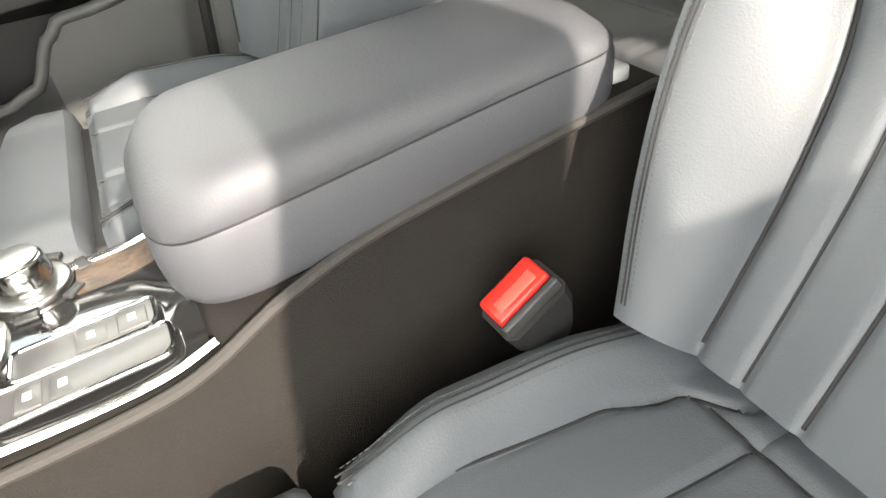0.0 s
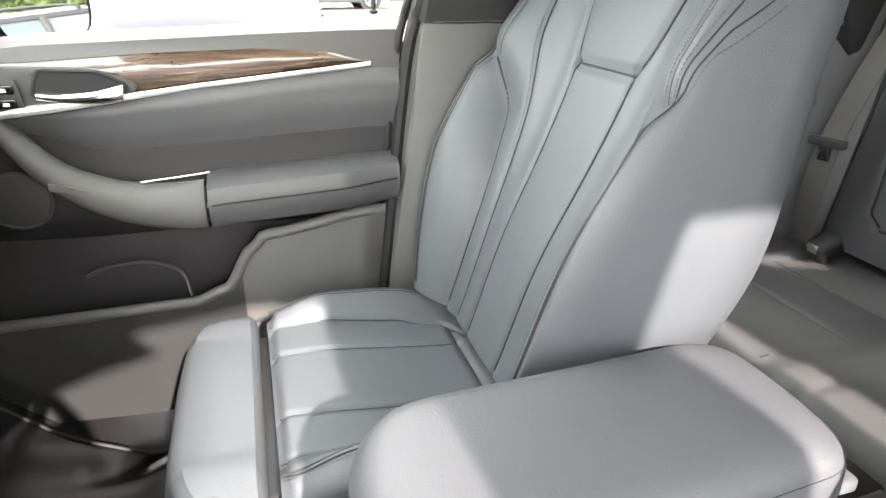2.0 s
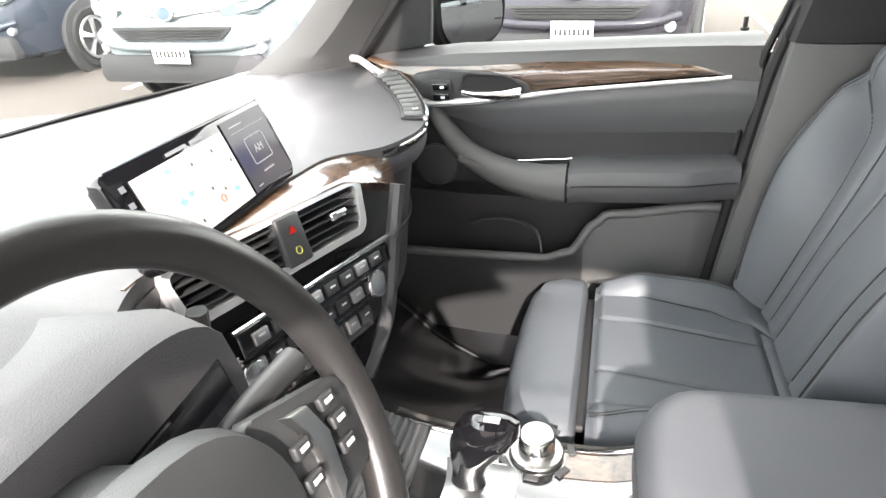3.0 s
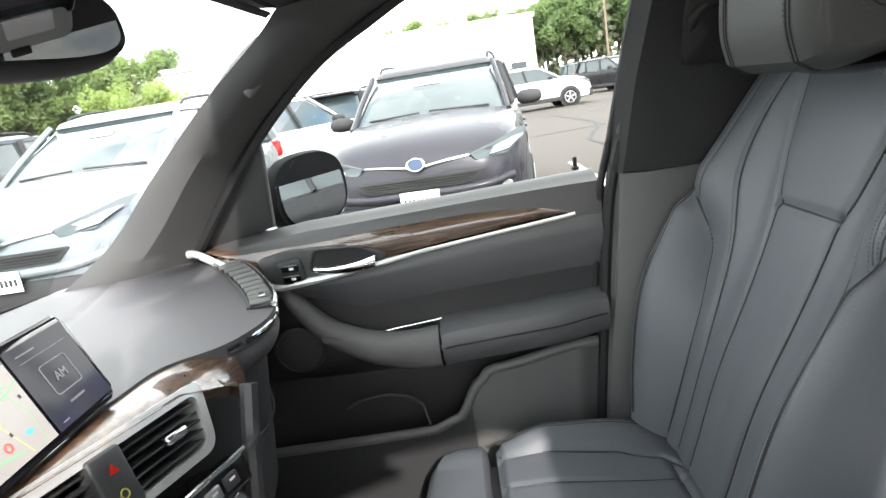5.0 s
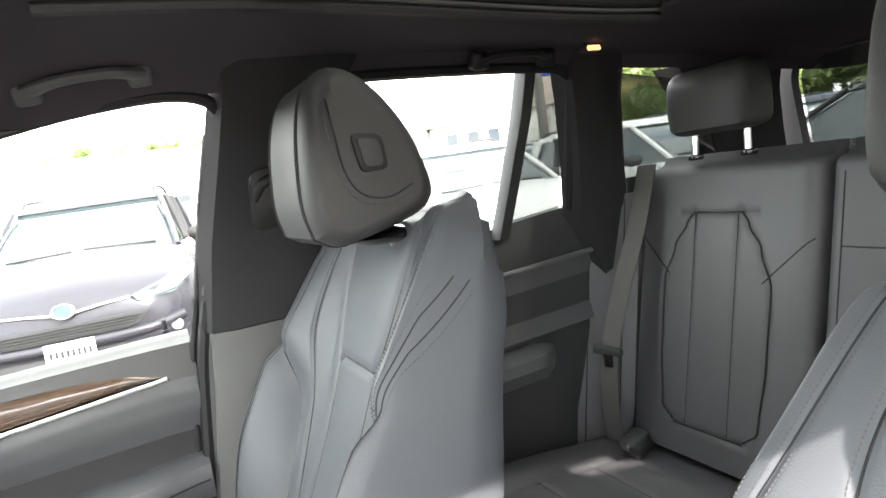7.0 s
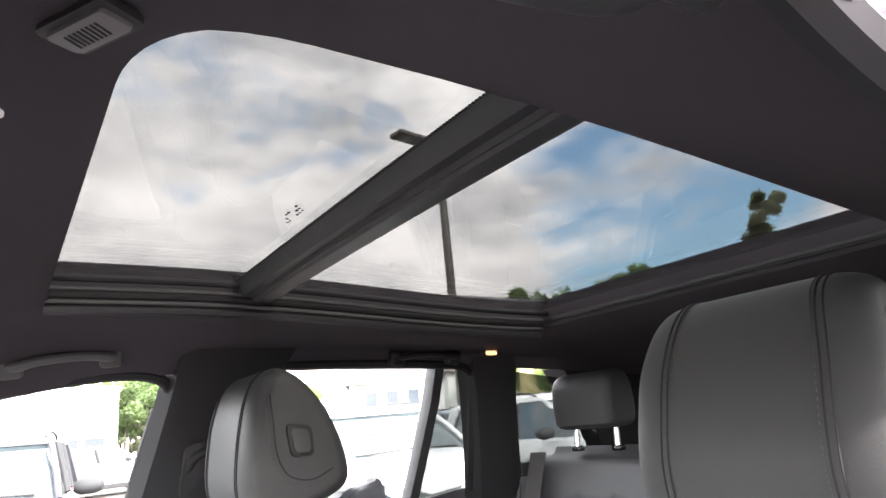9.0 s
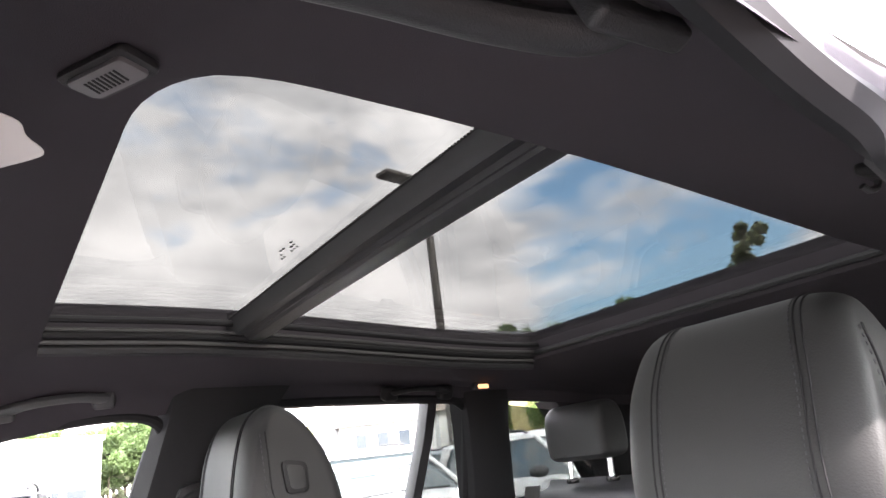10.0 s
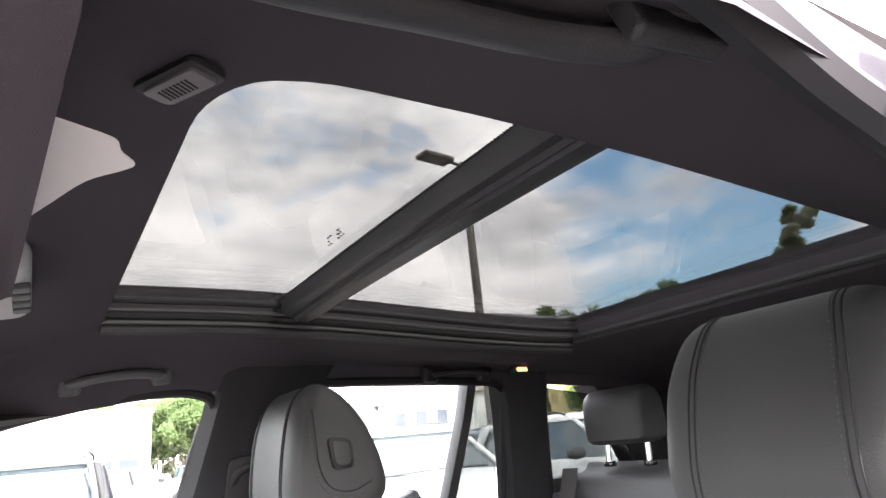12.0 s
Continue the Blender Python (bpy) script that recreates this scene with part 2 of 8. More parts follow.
def tube(bm, pts, r, n=8, flat=1.0, caps=True, up=(0, 0, 1)):
    """A round or flattened rod along points; r is a number or a function of 0..1."""
    pts = [Vector(p) for p in pts]
    rings = []
    for i, p in enumerate(pts):
        d = (pts[min(i + 1, len(pts) - 1)] - pts[max(i - 1, 0)]).normalized()
        ref = Vector(up) if abs(d.dot(Vector(up))) < 0.95 else Vector((0, 1, 0))
        a = d.cross(ref).normalized()
        b = d.cross(a)
        rr = r(i / max(1, len(pts) - 1)) if callable(r) else r
        rings.append([p + a * rr * math.cos(k * math.tau / n) + b * rr * flat * math.sin(k * math.tau / n) for k in range(n)])
    return loft(bm, rings, True, caps)


def band(bm, pts, width_dir, w, thick, normal):
    """A flat strap of width w and a thickness along points."""
    rings = []
    wd, nn = Vector(width_dir).normalized(), Vector(normal).normalized()
    for p in pts:
        p = Vector(p)
        rings.append([p - wd * w / 2 - nn * thick / 2, p + wd * w / 2 - nn * thick / 2, p + wd * w / 2 + nn * thick / 2, p - wd * w / 2 + nn * thick / 2])
    return loft(bm, rings)


def rbox(bm, size, m=None, r=0.01, segs=3):
    """A box with rounded edges, placed by a matrix or a point."""
    m = Matrix.Translation(m) if m is not None and not isinstance(m, Matrix) else (m or Matrix())
    made = bmesh.ops.create_cube(bm, size=1.0, matrix=m @ Matrix.Diagonal((*size, 1)))
    if r > 0:
        edges = list({e for v in made["verts"] for e in v.link_edges})
        bmesh.ops.bevel(bm, geom=edges, offset=min(r, min(size) * 0.49), segments=segs, affect="EDGES", profile=0.5)
    return bm


def disc(bm, r, depth, m, n=32, bevel=0.0, r2=None):
    made = bmesh.ops.create_cone(bm, cap_ends=True, segments=n, radius1=r, radius2=r if r2 is None else r2, depth=depth, matrix=m)
    if bevel:
        edges = [e for e in {e for v in made["verts"] for e in v.link_edges} if any(len(f.verts) > 4 for f in e.link_faces)]
        bmesh.ops.bevel(bm, geom=edges, offset=bevel, segments=3, affect="EDGES", profile=0.5)
    return bm


def ring_torus(bm, big, small, m, n=48, k=10, flat=1.0):
    rings = []
    for i in range(n):
        a = math.tau * i / n
        rings.append([m @ Vector(((big + small * math.cos(b)) * math.cos(a), (big + small * math.cos(b)) * math.sin(a), small * flat * math.sin(b))) for b in [math.tau * j / k for j in range(k)]])
    rows = [[bm.verts.new(p) for p in ring] for ring in rings]
    for i in range(n):
        a, b = rows[i], rows[(i + 1) % n]
        for j in range(k):
            bm.faces.new((a[j], a[(j + 1) % k], b[(j + 1) % k], b[j]))
    return bm


def prism(bm, outline, push, bevel=0.0):
    """A plate: a closed outline of 3D points pushed along a vector, edges eased."""
    push = Vector(push)
    lo = [bm.verts.new(p) for p in outline]
    hi = [bm.verts.new(Vector(p) + push) for p in outline]
    n = len(lo)
    faces = [bm.faces.new(lo[::-1]), bm.faces.new(hi)]
    for i in range(n):
        faces.append(bm.faces.new((lo[i], lo[(i + 1) % n], hi[(i + 1) % n], hi[i])))
    if bevel:
        edges = list({e for f in faces[:2] for e in f.edges})
        bmesh.ops.bevel(bm, geom=edges, offset=bevel, segments=2, affect="EDGES", profile=0.5)
    return bm


def sheet(bm, fn, nu, nv, back=None):
    """A grid surface fn(u, v) with u, v in 0..1; back: a vector or function that gives it thickness."""
    front = [[fn(i / nu, j / nv) for i in range(nu + 1)] for j in range(nv + 1)]
    rows = [[bm.verts.new(p) for p in row] for row in front]
    for a, b in zip(rows, rows[1:]):
        for i in range(nu):
            bm.faces.new((a[i], a[i + 1], b[i + 1], b[i]))
    if back is not None:
        push = back if callable(back) else (lambda u, v: Vector(back))
        rear = [[bm.verts.new(Vector(front[j][i]) + push(i / nu, j / nv)) for i in range(nu + 1)] for j in range(nv + 1)]
        for a, b in zip(rear, rear[1:]):
            for i in range(nu):
                bm.faces.new((a[i], b[i], b[i + 1], a[i + 1]))
        rim = [(0, i) for i in range(nu + 1)] + [(j, nu) for j in range(1, nv + 1)] + [(nv, i) for i in range(nu - 1, -1, -1)] + [(j, 0) for j in range(nv - 1, 0, -1)]
        for (j0, i0), (j1, i1) in zip(rim, rim[1:] + rim[:1]):
            bm.faces.new((rows[j0][i0], rear[j0][i0], rear[j1][i1], rows[j1][i1]))
    return bm


def rounded(pts, r, steps=6):
    """A closed outline with its corners rounded; r one radius or one per corner."""
    pts = [Vector(p) for p in pts]
    n = len(pts)
    rs = r if isinstance(r, (list, tuple)) else [r] * n
    out = []
    for i in range(n):
        p, a, b = pts[i], pts[i - 1], pts[(i + 1) % n]
        da, db = (a - p), (b - p)
        k = min(rs[i], da.length * 0.45, db.length * 0.45)
        s, e = p + da.normalized() * k, p + db.normalized() * k
        for j in range(steps + 1):
            t = j / steps
            out.append(s * (1 - t) ** 2 + p * 2 * t * (1 - t) + e * t * t)
    return out


def writing(name, text, size, m, mat, parent=None, depth=0.0004):
    cu = bpy.data.curves.new(name, "FONT")
    cu.body, cu.size, cu.extrude, cu.align_x, cu.align_y = text, size, depth, "CENTER", "CENTER"
    tmp = bpy.data.objects.new(name, cu)
    me = bpy.data.meshes.new_from_object(tmp)
    bpy.data.objects.remove(tmp)
    me.materials.clear()
    me.materials.append(mat)
    ob = new(name, me)
    ob.matrix_local = m
    if parent:
        ob.parent = parent
    return ob


def frame_at(at, x_axis, y_axis):
    """A matrix at a point whose x and y run along the given ways."""
    x = Vector(x_axis).normalized()
    z = x.cross(Vector(y_axis)).normalized()
    y = z.cross(x)
    m = Matrix((x, y, z)).transposed().to_4x4()
    m.translation = Vector(at)
    return m

# ---- the cabin shell: x to the passenger side, y to the bonnet, z up from the road ----


def side(p, s):
    """The same place on the passenger side (1) or the driver side (-1)."""
    return Vector((p[0] * s - (0.15 if s < 0 and p[0] > 0.5 else 0.0), p[1], p[2]))


def cabin_floor():
    bm = bmesh.new()

    def f(u, v):
        x, y = lerp(-0.80, 0.80, u), lerp(1.05, -1.75, v)
        z = 0.36
        if y > 0.55:
            z += 0.28 * smooth01((y - 0.55) / 0.45)
        z += 0.14 * smooth01((0.17 - abs(x)) / 0.06) * (1 if y > -0.9 else 0)
        if y < -0.88:
            z = 0.62
        return Vector((x, y, z))

    sheet(bm, f, 48, 40, (0, 0, -0.04))
    return tagged(part("floor", bm, CARPET), "black carpeted cabin floor with a raised centre tunnel", "floor", kind="structure")


def roof_fall(y):
    """The roof and its opening sink a little towards the tail."""
    return -0.042 * smooth01(-(y - 0.05) / 0.85)


def headliner():
    """The dark cloth ceiling as one shell with the roof opening cut out of it."""
    def rect(hx, y1, y0, z, rf, rr, zr=None, near=None):
        zr = z if zr is None else zr
        return rounded([(hx, y1, z), (hx, y0, zr), (-hx, y0, zr), (-hx, y1, z)], [near or rf, rr, rr, rf], 10)

    rings = [rect(0.405, 0.205, -0.80, 1.618, 0.10, 0.03, near=0.03), rect(0.400, 0.197, -0.79, 1.600, 0.10, 0.03, near=0.03), rect(0.400, 0.199, -0.792, 1.588, 0.10, 0.03, near=0.03),
             rect(0.412, 0.22, -0.82, 1.576, 0.11, 0.04, near=0.04), rect(0.47, 0.33, -1.00, 1.562, 0.12, 0.10, 1.548), rect(0.515, 0.45, -1.30, 1.540, 0.12, 0.15, 1.50),
             rect(0.545, 0.535, -1.52, 1.510, 0.10, 0.2, 1.45), rect(0.560, 0.555, -1.60, 1.482, 0.09, 0.2, 1.42)]
    def more(ring, step=11, k=10):
        out = []
        for j, p in enumerate(ring):
            out.append(p.copy())
            if (j + 1) % step == 0:
                q = ring[(j + 1) % len(ring)]
                out += [p.lerp(q, i / k) for i in range(1, k)]
        return out

    def rail_z(y):
        return curve1([(-1.6, 1.42), (-1.2, 1.445), (-0.9, 1.470), (-0.6, 1.493), (-0.3, 1.503), (0.0, 1.490), (0.2, 1.474), (0.4, 1.425), (0.555, 1.425)], y)

    outer = [more(r) for r in rings]
    for r, lift, blend in ((outer[-1], 0.0, 1.0), (outer[-2], 0.026, 1.0), (outer[-3], 0.05, 0.7)):
        for p in r:
            if abs(p.x) > 0.46 and p.y < 0.42:
                p.z = lerp(p.z, rail_z(p.y) + lift + 0.055 * smooth01((p.y - 0.22) / 0.4), blend)
    # the near rail dips where the door opening rounds into its pillar
    for r in outer[-2:]:
        for p in r:
            if p.x < -0.46:
                p.z -= 0.035 * smooth01((0.12 - p.y) / 0.15)
    # the roof bows down towards the windscreen
    for r in outer:
        for p in r:
            p.x -= 0.09 * smooth01((-p.x - 0.41) / 0.15)
            p.z -= 0.055 * smooth01((p.y - 0.22) / 0.4)
    for r, k in zip(outer, (1, 1, 1, 1, 0.9, 0.4)):
        for p in r:
            p.z += roof_fall(p.y) * k
    top = [p + Vector((0.03 if p.x > 0 else 0.02, 0.0, 0.06)) for p in outer[-1]]
    top2 = [p + Vector((0, 0, 0.035)) for p in outer[0]]
    bm = bmesh.new()
    loft(bm, [top2, *outer, top], True, False)
    return tagged(part("ceiling", bm, HEADLINER), "charcoal woven cloth headliner round the open glass roof", "ceiling", kind="structure")


def roof_skin():
    bm = bmesh.new()

    def ring(g, z):
        return rounded([(0.60 + g, 0.60 + g, z - 0.09), (0.60 + g, -1.70 - g, z - 0.10), (-0.60 - g, -1.70 - g, z - 0.10), (-0.60 - g, 0.60 + g, z - 0.09)], 0.12, 10)

    def hole(z):
        pts = rounded([(0.465, 0.27, z), (0.465, -0.88, z), (-0.465, -0.88, z), (-0.465, 0.27, z)], [0.1, 0.03, 0.03, 0.1], 10)
        return [p + Vector((0, 0, roof_fall(p.y))) for p in pts]

    loft(bm, [hole(1.630), hole(1.642), ring(-0.1, 1.735), ring(-0.02, 1.715), ring(0.005, 1.66), ring(-0.01, 1.635)], True, False)
    return tagged(part("roof", bm, GLOSS_BLACK), "black painted steel roof over the cabin", "roof", kind="structure")


def glass_roof():
    g = thing("panoramic_roof", "two tinted glass roof panels with a dark cross beam between them", "sunroof", (0, -0.3, 1.61))
    off = Vector((0, 0.3, -1.61))

    def put(ob):
        ob.location = off
        for v in ob.data.vertices:
            v.co.z += roof_fall(v.co.y)
        return ob

    for name, y1, y0 in (("front_panel", 0.275, -0.100), ("rear_panel", -0.14, -0.885)):
        bm = bmesh.new()
        sheet(bm, lambda u, v: Vector((lerp(-0.47, 0.47, u), lerp(y1, y0, v), 1.632)), 2, 12, (0, 0, 0.005))
        ob = put(part(name, bm, ROOF_PANE, g, "tinted roof glass"))
    bm = bmesh.new()
    rings = []
    for x in np.linspace(-0.408, 0.408, 25):
        bow = 0.012 * (1 - (x / 0.41) ** 2)
        sec = [(-0.082, 1.630), (-0.084, 1.612), (-0.092, 1.603), (-0.106, 1.604), (-0.109, 1.598), (-0.112, 1.598), (-0.115, 1.594), (-0.138, 1.594), (-0.150, 1.600), (-0.156, 1.610), (-0.157, 1.630)]
        rings.append([Vector((x, y, z + bow * 0.3)) for y, z in sec])
    loft(bm, rings)
    put(part("cross_beam", bm, PLASTIC_DARK, g, "dark cross beam between the panes"))
    for name, x, z, r, mat in (("guide_rail", 0.372, 1.6195, 0.006, RUBBER), ("rail_bead", 0.382, 1.606, 0.0035, PLASTIC), ("seal_lip", 0.388, 1.598, 0.007, RUBBER), ("trim_bead", 0.390, 1.587, 0.0035, PLASTIC), ("trim_face", 0.403, 1.578, 0.010, PLASTIC_DARK)):
        bm = bmesh.new()
        tube(bm, [(x, y, z) for y in np.linspace(0.20, -0.795, 28)], r, 8)
        put(part(name, bm, mat, g))
    bm = bmesh.new()
    tube(bm, [(x, -0.792, 1.602) for x in np.linspace(-0.375, 0.375, 12)], 0.007, 8)
    put(part("blind_bar", bm, PLASTIC_DARK, g, "pull bar of the rolled sunblind"))
    # frit dots printed on the front edge of the beam
    bm = bmesh.new()
    for i in range(150):
        x = -0.38 + i * 0.76 / 149
        rbox(bm, (0.0028, 0.0032, 0.001), (x, -0.0800, 1.6290), 0)
    put(part("dot_print", bm, RUBBER, g, smooth=False))
    # a small illegible maker's print on the glass
    bm = bmesh.new()
    rnd = random.Random(4)
    for row in range(3):
        for k in range(7 - row):
            if rnd.random() < 0.8:
                rbox(bm, (0.0055 * rnd.uniform(0.4, 1.2), 0.0028, 0.0008), (0.0 + k * 0.0085 - row * 0.006, -0.050 + row * 0.0065, 1.6295), 0)
    put(part("glass_print", bm, RUBBER, g, smooth=False))
    return g


def a_pillar(s):
    bm = bmesh.new()
    rows = [((0.735, 0.85, 1.035), (0.74, 0.96, 1.02), (0.66, 1.10, 1.02)), ((0.705, 0.78, 1.13), (0.70, 0.87, 1.14), (0.655, 0.96, 1.11)),
            ((0.665, 0.68, 1.245), (0.655, 0.755, 1.27), (0.61, 0.83, 1.22)), ((0.622, 0.545, 1.35), (0.60, 0.625, 1.375), (0.545, 0.69, 1.325)),
            ((0.592, 0.40, 1.425), (0.57, 0.50, 1.43), (0.505, 0.585, 1.395)), ((0.575, 0.24, 1.462), (0.55, 0.40, 1.465), (0.47, 0.54, 1.425))]
    cols = [spline([r[i] for r in rows], 6) for i in range(3)]
    rings = []
    for a, m, b in zip(*cols):
        a, m, b = (side(p, s) for p in (a, m, b))
        inner = (a + b) / 2 + Vector((-0.045 * s, -0.012, 0.0))
        rings.append([a, a.lerp(inner, 0.5) + Vector((-0.010 * s, 0, 0)), inner, inner.lerp(b, 0.5) + Vector((-0.008 * s, 0, 0)), b, m + Vector((0.03 * s, 0.02, 0.02))])
    loft(bm, rings)
    ob = part("pillar_trim", bm, PILLAR)
    tagged(ob, "grey cloth-covered windscreen pillar trim", "pillar", kind="structure")
    bm = bmesh.new()
    rbox(bm, (0.012, 0.016, 0.042), frame_at(side((0.550, 0.613, 1.336), s), (1 * s, 0.5, 0.2), (0.1 * s, -0.75, 0.6)) @ pose(0, 0, 0, 90, 0, 0), 0.005)
    b = part("pillar_badge", bm, PLASTIC, ob, "small raised airbag tab")
    return ob


def b_pillar(s):
    p = thing("door_pillar", "dark two-tone door pillar trim with a rubber door seal", "pillar", side((0.66, -0.06, 0.4), s), kind="structure")
    off = -p.location

    def section(z, y1, y0, xin):
        xout = xin + 0.05
        return [side(q, s) for q in ((xout, y1 + 0.02, z), (xin + 0.012, y1, z), (xin, y1 - 0.03, z), (xin, y0 + 0.03, z), (xin + 0.012, y0, z), (xout, y0, z))]

    for name, zs, mat in (("lower_trim", ((0.38, 0.13, -0.24, 0.675), (0.60, 0.115, -0.20, 0.668), (0.80, 0.09, -0.17, 0.66), (1.0, 0.06, -0.155, 0.651), (1.098, 0.05, -0.15, 0.643)), PLASTIC),
                          ("upper_trim", ((1.101, 0.052, -0.175, 0.637), (1.25, 0.03, -0.195, 0.595), (1.38, 0.0, -0.21, 0.562), (1.47, -0.02, -0.21, 0.540), (1.53, -0.03, -0.25, 0.525)), PILLAR_DARK)):
        bm = bmesh.new()
        loft(bm, [section(*r) for r in zs])
        part(name, bm, mat, p, "grained plastic" if mat is PLASTIC else "cloth-covered upper part").location = off
    # recessed belt outlet
    bm = bmesh.new()
    m = frame_at(side((0.582, -0.09, 1.315), s), (0, 1, 0), (-0.30 * s, 0, 1))
    prism(bm, [m @ q for q in rounded([(-0.055, -0.05, -0.004), (0.055, -0.05, -0.004), (0.05, 0.05, -0.004), (-0.05, 0.065, -0.004)], 0.015)], m.to_3x3() @ Vector((0, 0, 0.012 * -s)), 0.003)
    part("belt_outlet", bm, PLASTIC_DEEP, p, "black belt outlet cover").location = off
    bm = bmesh.new()
    tube(bm, spline([m @ Vector(q) for q in ((-0.045, 0.02, -0.006 * s), (-0.02, 0.040, -0.014 * s), (0.03, 0.030, -0.014 * s), (0.045, 0.0, -0.006 * s))], 6), 0.010, 10)
    part("belt_loop", bm, PLASTIC_DEEP, p, "black plastic belt loop").location = off
    return p


def door_seal(s):
    """Rubber seal that runs up the pillar, along the roof and down the windscreen pillar."""
    bm = bmesh.new()
    pts = [(0.705, 0.145, 0.36), (0.695, 0.125, 0.60), (0.69, 0.10, 0.82), (0.68, 0.072, 1.05), (0.655, 0.045, 1.17), (0.615, 0.012, 1.33), (0.59, -0.012, 1.43), (0.575, -0.012, 1.468), (0.566, 0.025, 1.488),
           (0.565, 0.10, 1.490), (0.570, 0.22, 1.474), (0.580, 0.34, 1.446), (0.600, 0.43, 1.408), (0.622, 0.53, 1.358), (0.656, 0.645, 1.268), (0.690, 0.75, 1.160), (0.722, 0.83, 1.072)]
    out = (lambda p: side(p, 1)) if s > 0 else (lambda p: Vector((-p[0] - 0.075, p[1], p[2] + 0.012 - 0.032 * smooth01((0.12 - p[1]) / 0.12) * smooth01((p[2] - 1.36) / 0.08))))
    tube(bm, [out(p) for p in spline(pts, 8)], 0.011, 8)
    tube(bm, [out(p + Vector((0.015, 0.016, 0))) for p in spline(pts[:7], 8)], 0.007, 8)
    bm2 = bmesh.new()
    tube(bm2, [out(p + Vector((-0.004, -0.019, 0))) for p in spline(pts[:8], 8)], 0.012, 10)
    tagged(part("seal_trim", bm2, PILLAR), "grey cloth-covered lip beside the door seal", "trim", kind="structure")
    return tagged(part("door_seal", bm, RUBBER), "black rubber seal round the front door opening", "seal", kind="structure")


def door_x(y, z):
    """The face of the front door panel."""
    x = line1([(0.40, 0.765), (0.62, 0.765), (0.66, 0.762), (0.76, 0.755), (0.815, 0.70), (0.90, 0.70), (0.98, 0.695), (1.02, 0.70), (1.08, 0.705), (1.12, 0.72)], z)
    return x + 0.03 * smooth01((y - 0.55) / 0.35)


def sill_z(y):
    return line1([(-0.1, 1.108), (0.07, 1.104), (0.15, 1.102), (0.45, 1.093), (0.62, 1.088), (0.85, 1.064)], y)


def front_door():
    d = thing("passenger_door", "closed charcoal front passenger door with wood trim and a leather armrest", "car door", (0.70, 0.45, 0.42))
    off = Vector((-0.70, -0.45, -0.42))

    def put(name, bm, mat, label="", parent=None, smooth=True):
        ob = part(name, bm, mat, parent or d, label, smooth)
        if parent is None:
            ob.location = off
        return ob

    # base panel, its colour darkened to stand for shade deep in the pocket
    bm = bmesh.new()
    sheet(bm, lambda u, v: Vector((door_x(lerp(0.86, 0.085, u), lerp(0.40, 1.0, v)), lerp(0.86, 0.085 + 0.05 * (1 - v), u), lerp(0.40, 1.0, v))), 30, 30, (0.03, 0, 0))
    put("lower_panel", bm, material("door_plastic", (0.024, 0.024, 0.025), 0.5, grain=0.3, grain_size=900), "grained lower door panel, coloured dark for the pocket's shade")

    # window sill roll above the wood
    def chrome_z(y):
        return line1([(0.12, 1.040), (0.15, 1.036), (0.40, 1.014), (0.60, 0.992), (0.68, 0.985), (0.73, 0.998), (0.78, 1.035), (0.83, 1.066)], y)

    def wood_top(y):
        return line1([(0.145, 1.042), (0.20, 1.060), (0.30, 1.068), (0.45, 1.066), (0.62, 1.058), (0.75, 1.054), (0.83, 1.066)], y)

    bm = bmesh.new()

    def sill(u, v):
        y = lerp(0.87, 0.085, u)
        lo = wood_top(y) if y > 0.16 else lerp(1.02, wood_top(0.16), smooth01((y - 0.09) / 0.07))
        hi = sill_z(y)
        if v < 0.6:
            k = v / 0.6
            return Vector((door_x(y, lo) - 0.018 + 0.012 * math.sin(k * 1.2), y, lerp(lo - 0.004, hi - 0.012, k)))
        k = (v - 0.6) / 0.4
        return Vector((door_x(y, hi) - 0.007 + 0.035 * k, y, hi - 0.012 * (1 - math.sin(k * math.pi / 2)) + 0.0))

    sheet(bm, sill, 60, 14, (0.02, 0, -0.004))
    put("sill_trim", bm, POCKET, "soft grained window sill trim")

    bm = bmesh.new()

    def woodf(u, v):
        y = lerp(0.815, 0.148, u)
        lo, hi = chrome_z(y) + 0.004, max(wood_top(y), chrome_z(y) + 0.005)
        bulge = 0.008 * math.sin(v * math.pi)
        return Vector((door_x(y, lerp(lo, hi, v)) - 0.014 - bulge, y, lerp(lo, hi, v)))

    sheet(bm, woodf, 60, 8, (0.02, 0, 0))
    put("wood_trim", bm, WOOD, "dark open-grain wood strip")

    bm = bmesh.new()
    tube(bm, [(door_x(y, chrome_z(y)) - 0.027 - 0.008 * smooth01((y - 0.40) / 0.10), y, chrome_z(y)) for y in np.linspace(0.845, 0.135, 70)], lambda k: 0.0075 - 0.0037 * smooth01((k - 0.25) / 0.4), 8)
    put("chrome_strip", bm, SATIN, "thin satin metal strip")

    # leather middle field
    bm = bmesh.new()

    def mid(u, v):
        y = lerp(0.80, 0.088, u)
        hi = chrome_z(y) - 0.004 if y > 0.14 else lerp(1.028, 1.032, (y - 0.08) / 0.06)
        lo = 0.86 if y < 0.52 else lerp(0.86, 0.93, smooth01((y - 0.52) / 0.15))
        z = lerp(lo, hi, v)
        x = door_x(y, z) - 0.016 + 0.022 * smooth01((0.75 - v) / 0.5) - 0.006 * math.exp(-((v - 0.88) / 0.1) ** 2)
        return Vector((x, y, z))

    sheet(bm, mid, 50, 24, (0.02, 0, 0))
    put("door_inlay", bm, LEATHER_IN, "smooth leather door inlay")

    # armrest and pull
    bm = bmesh.new()
    rings = []
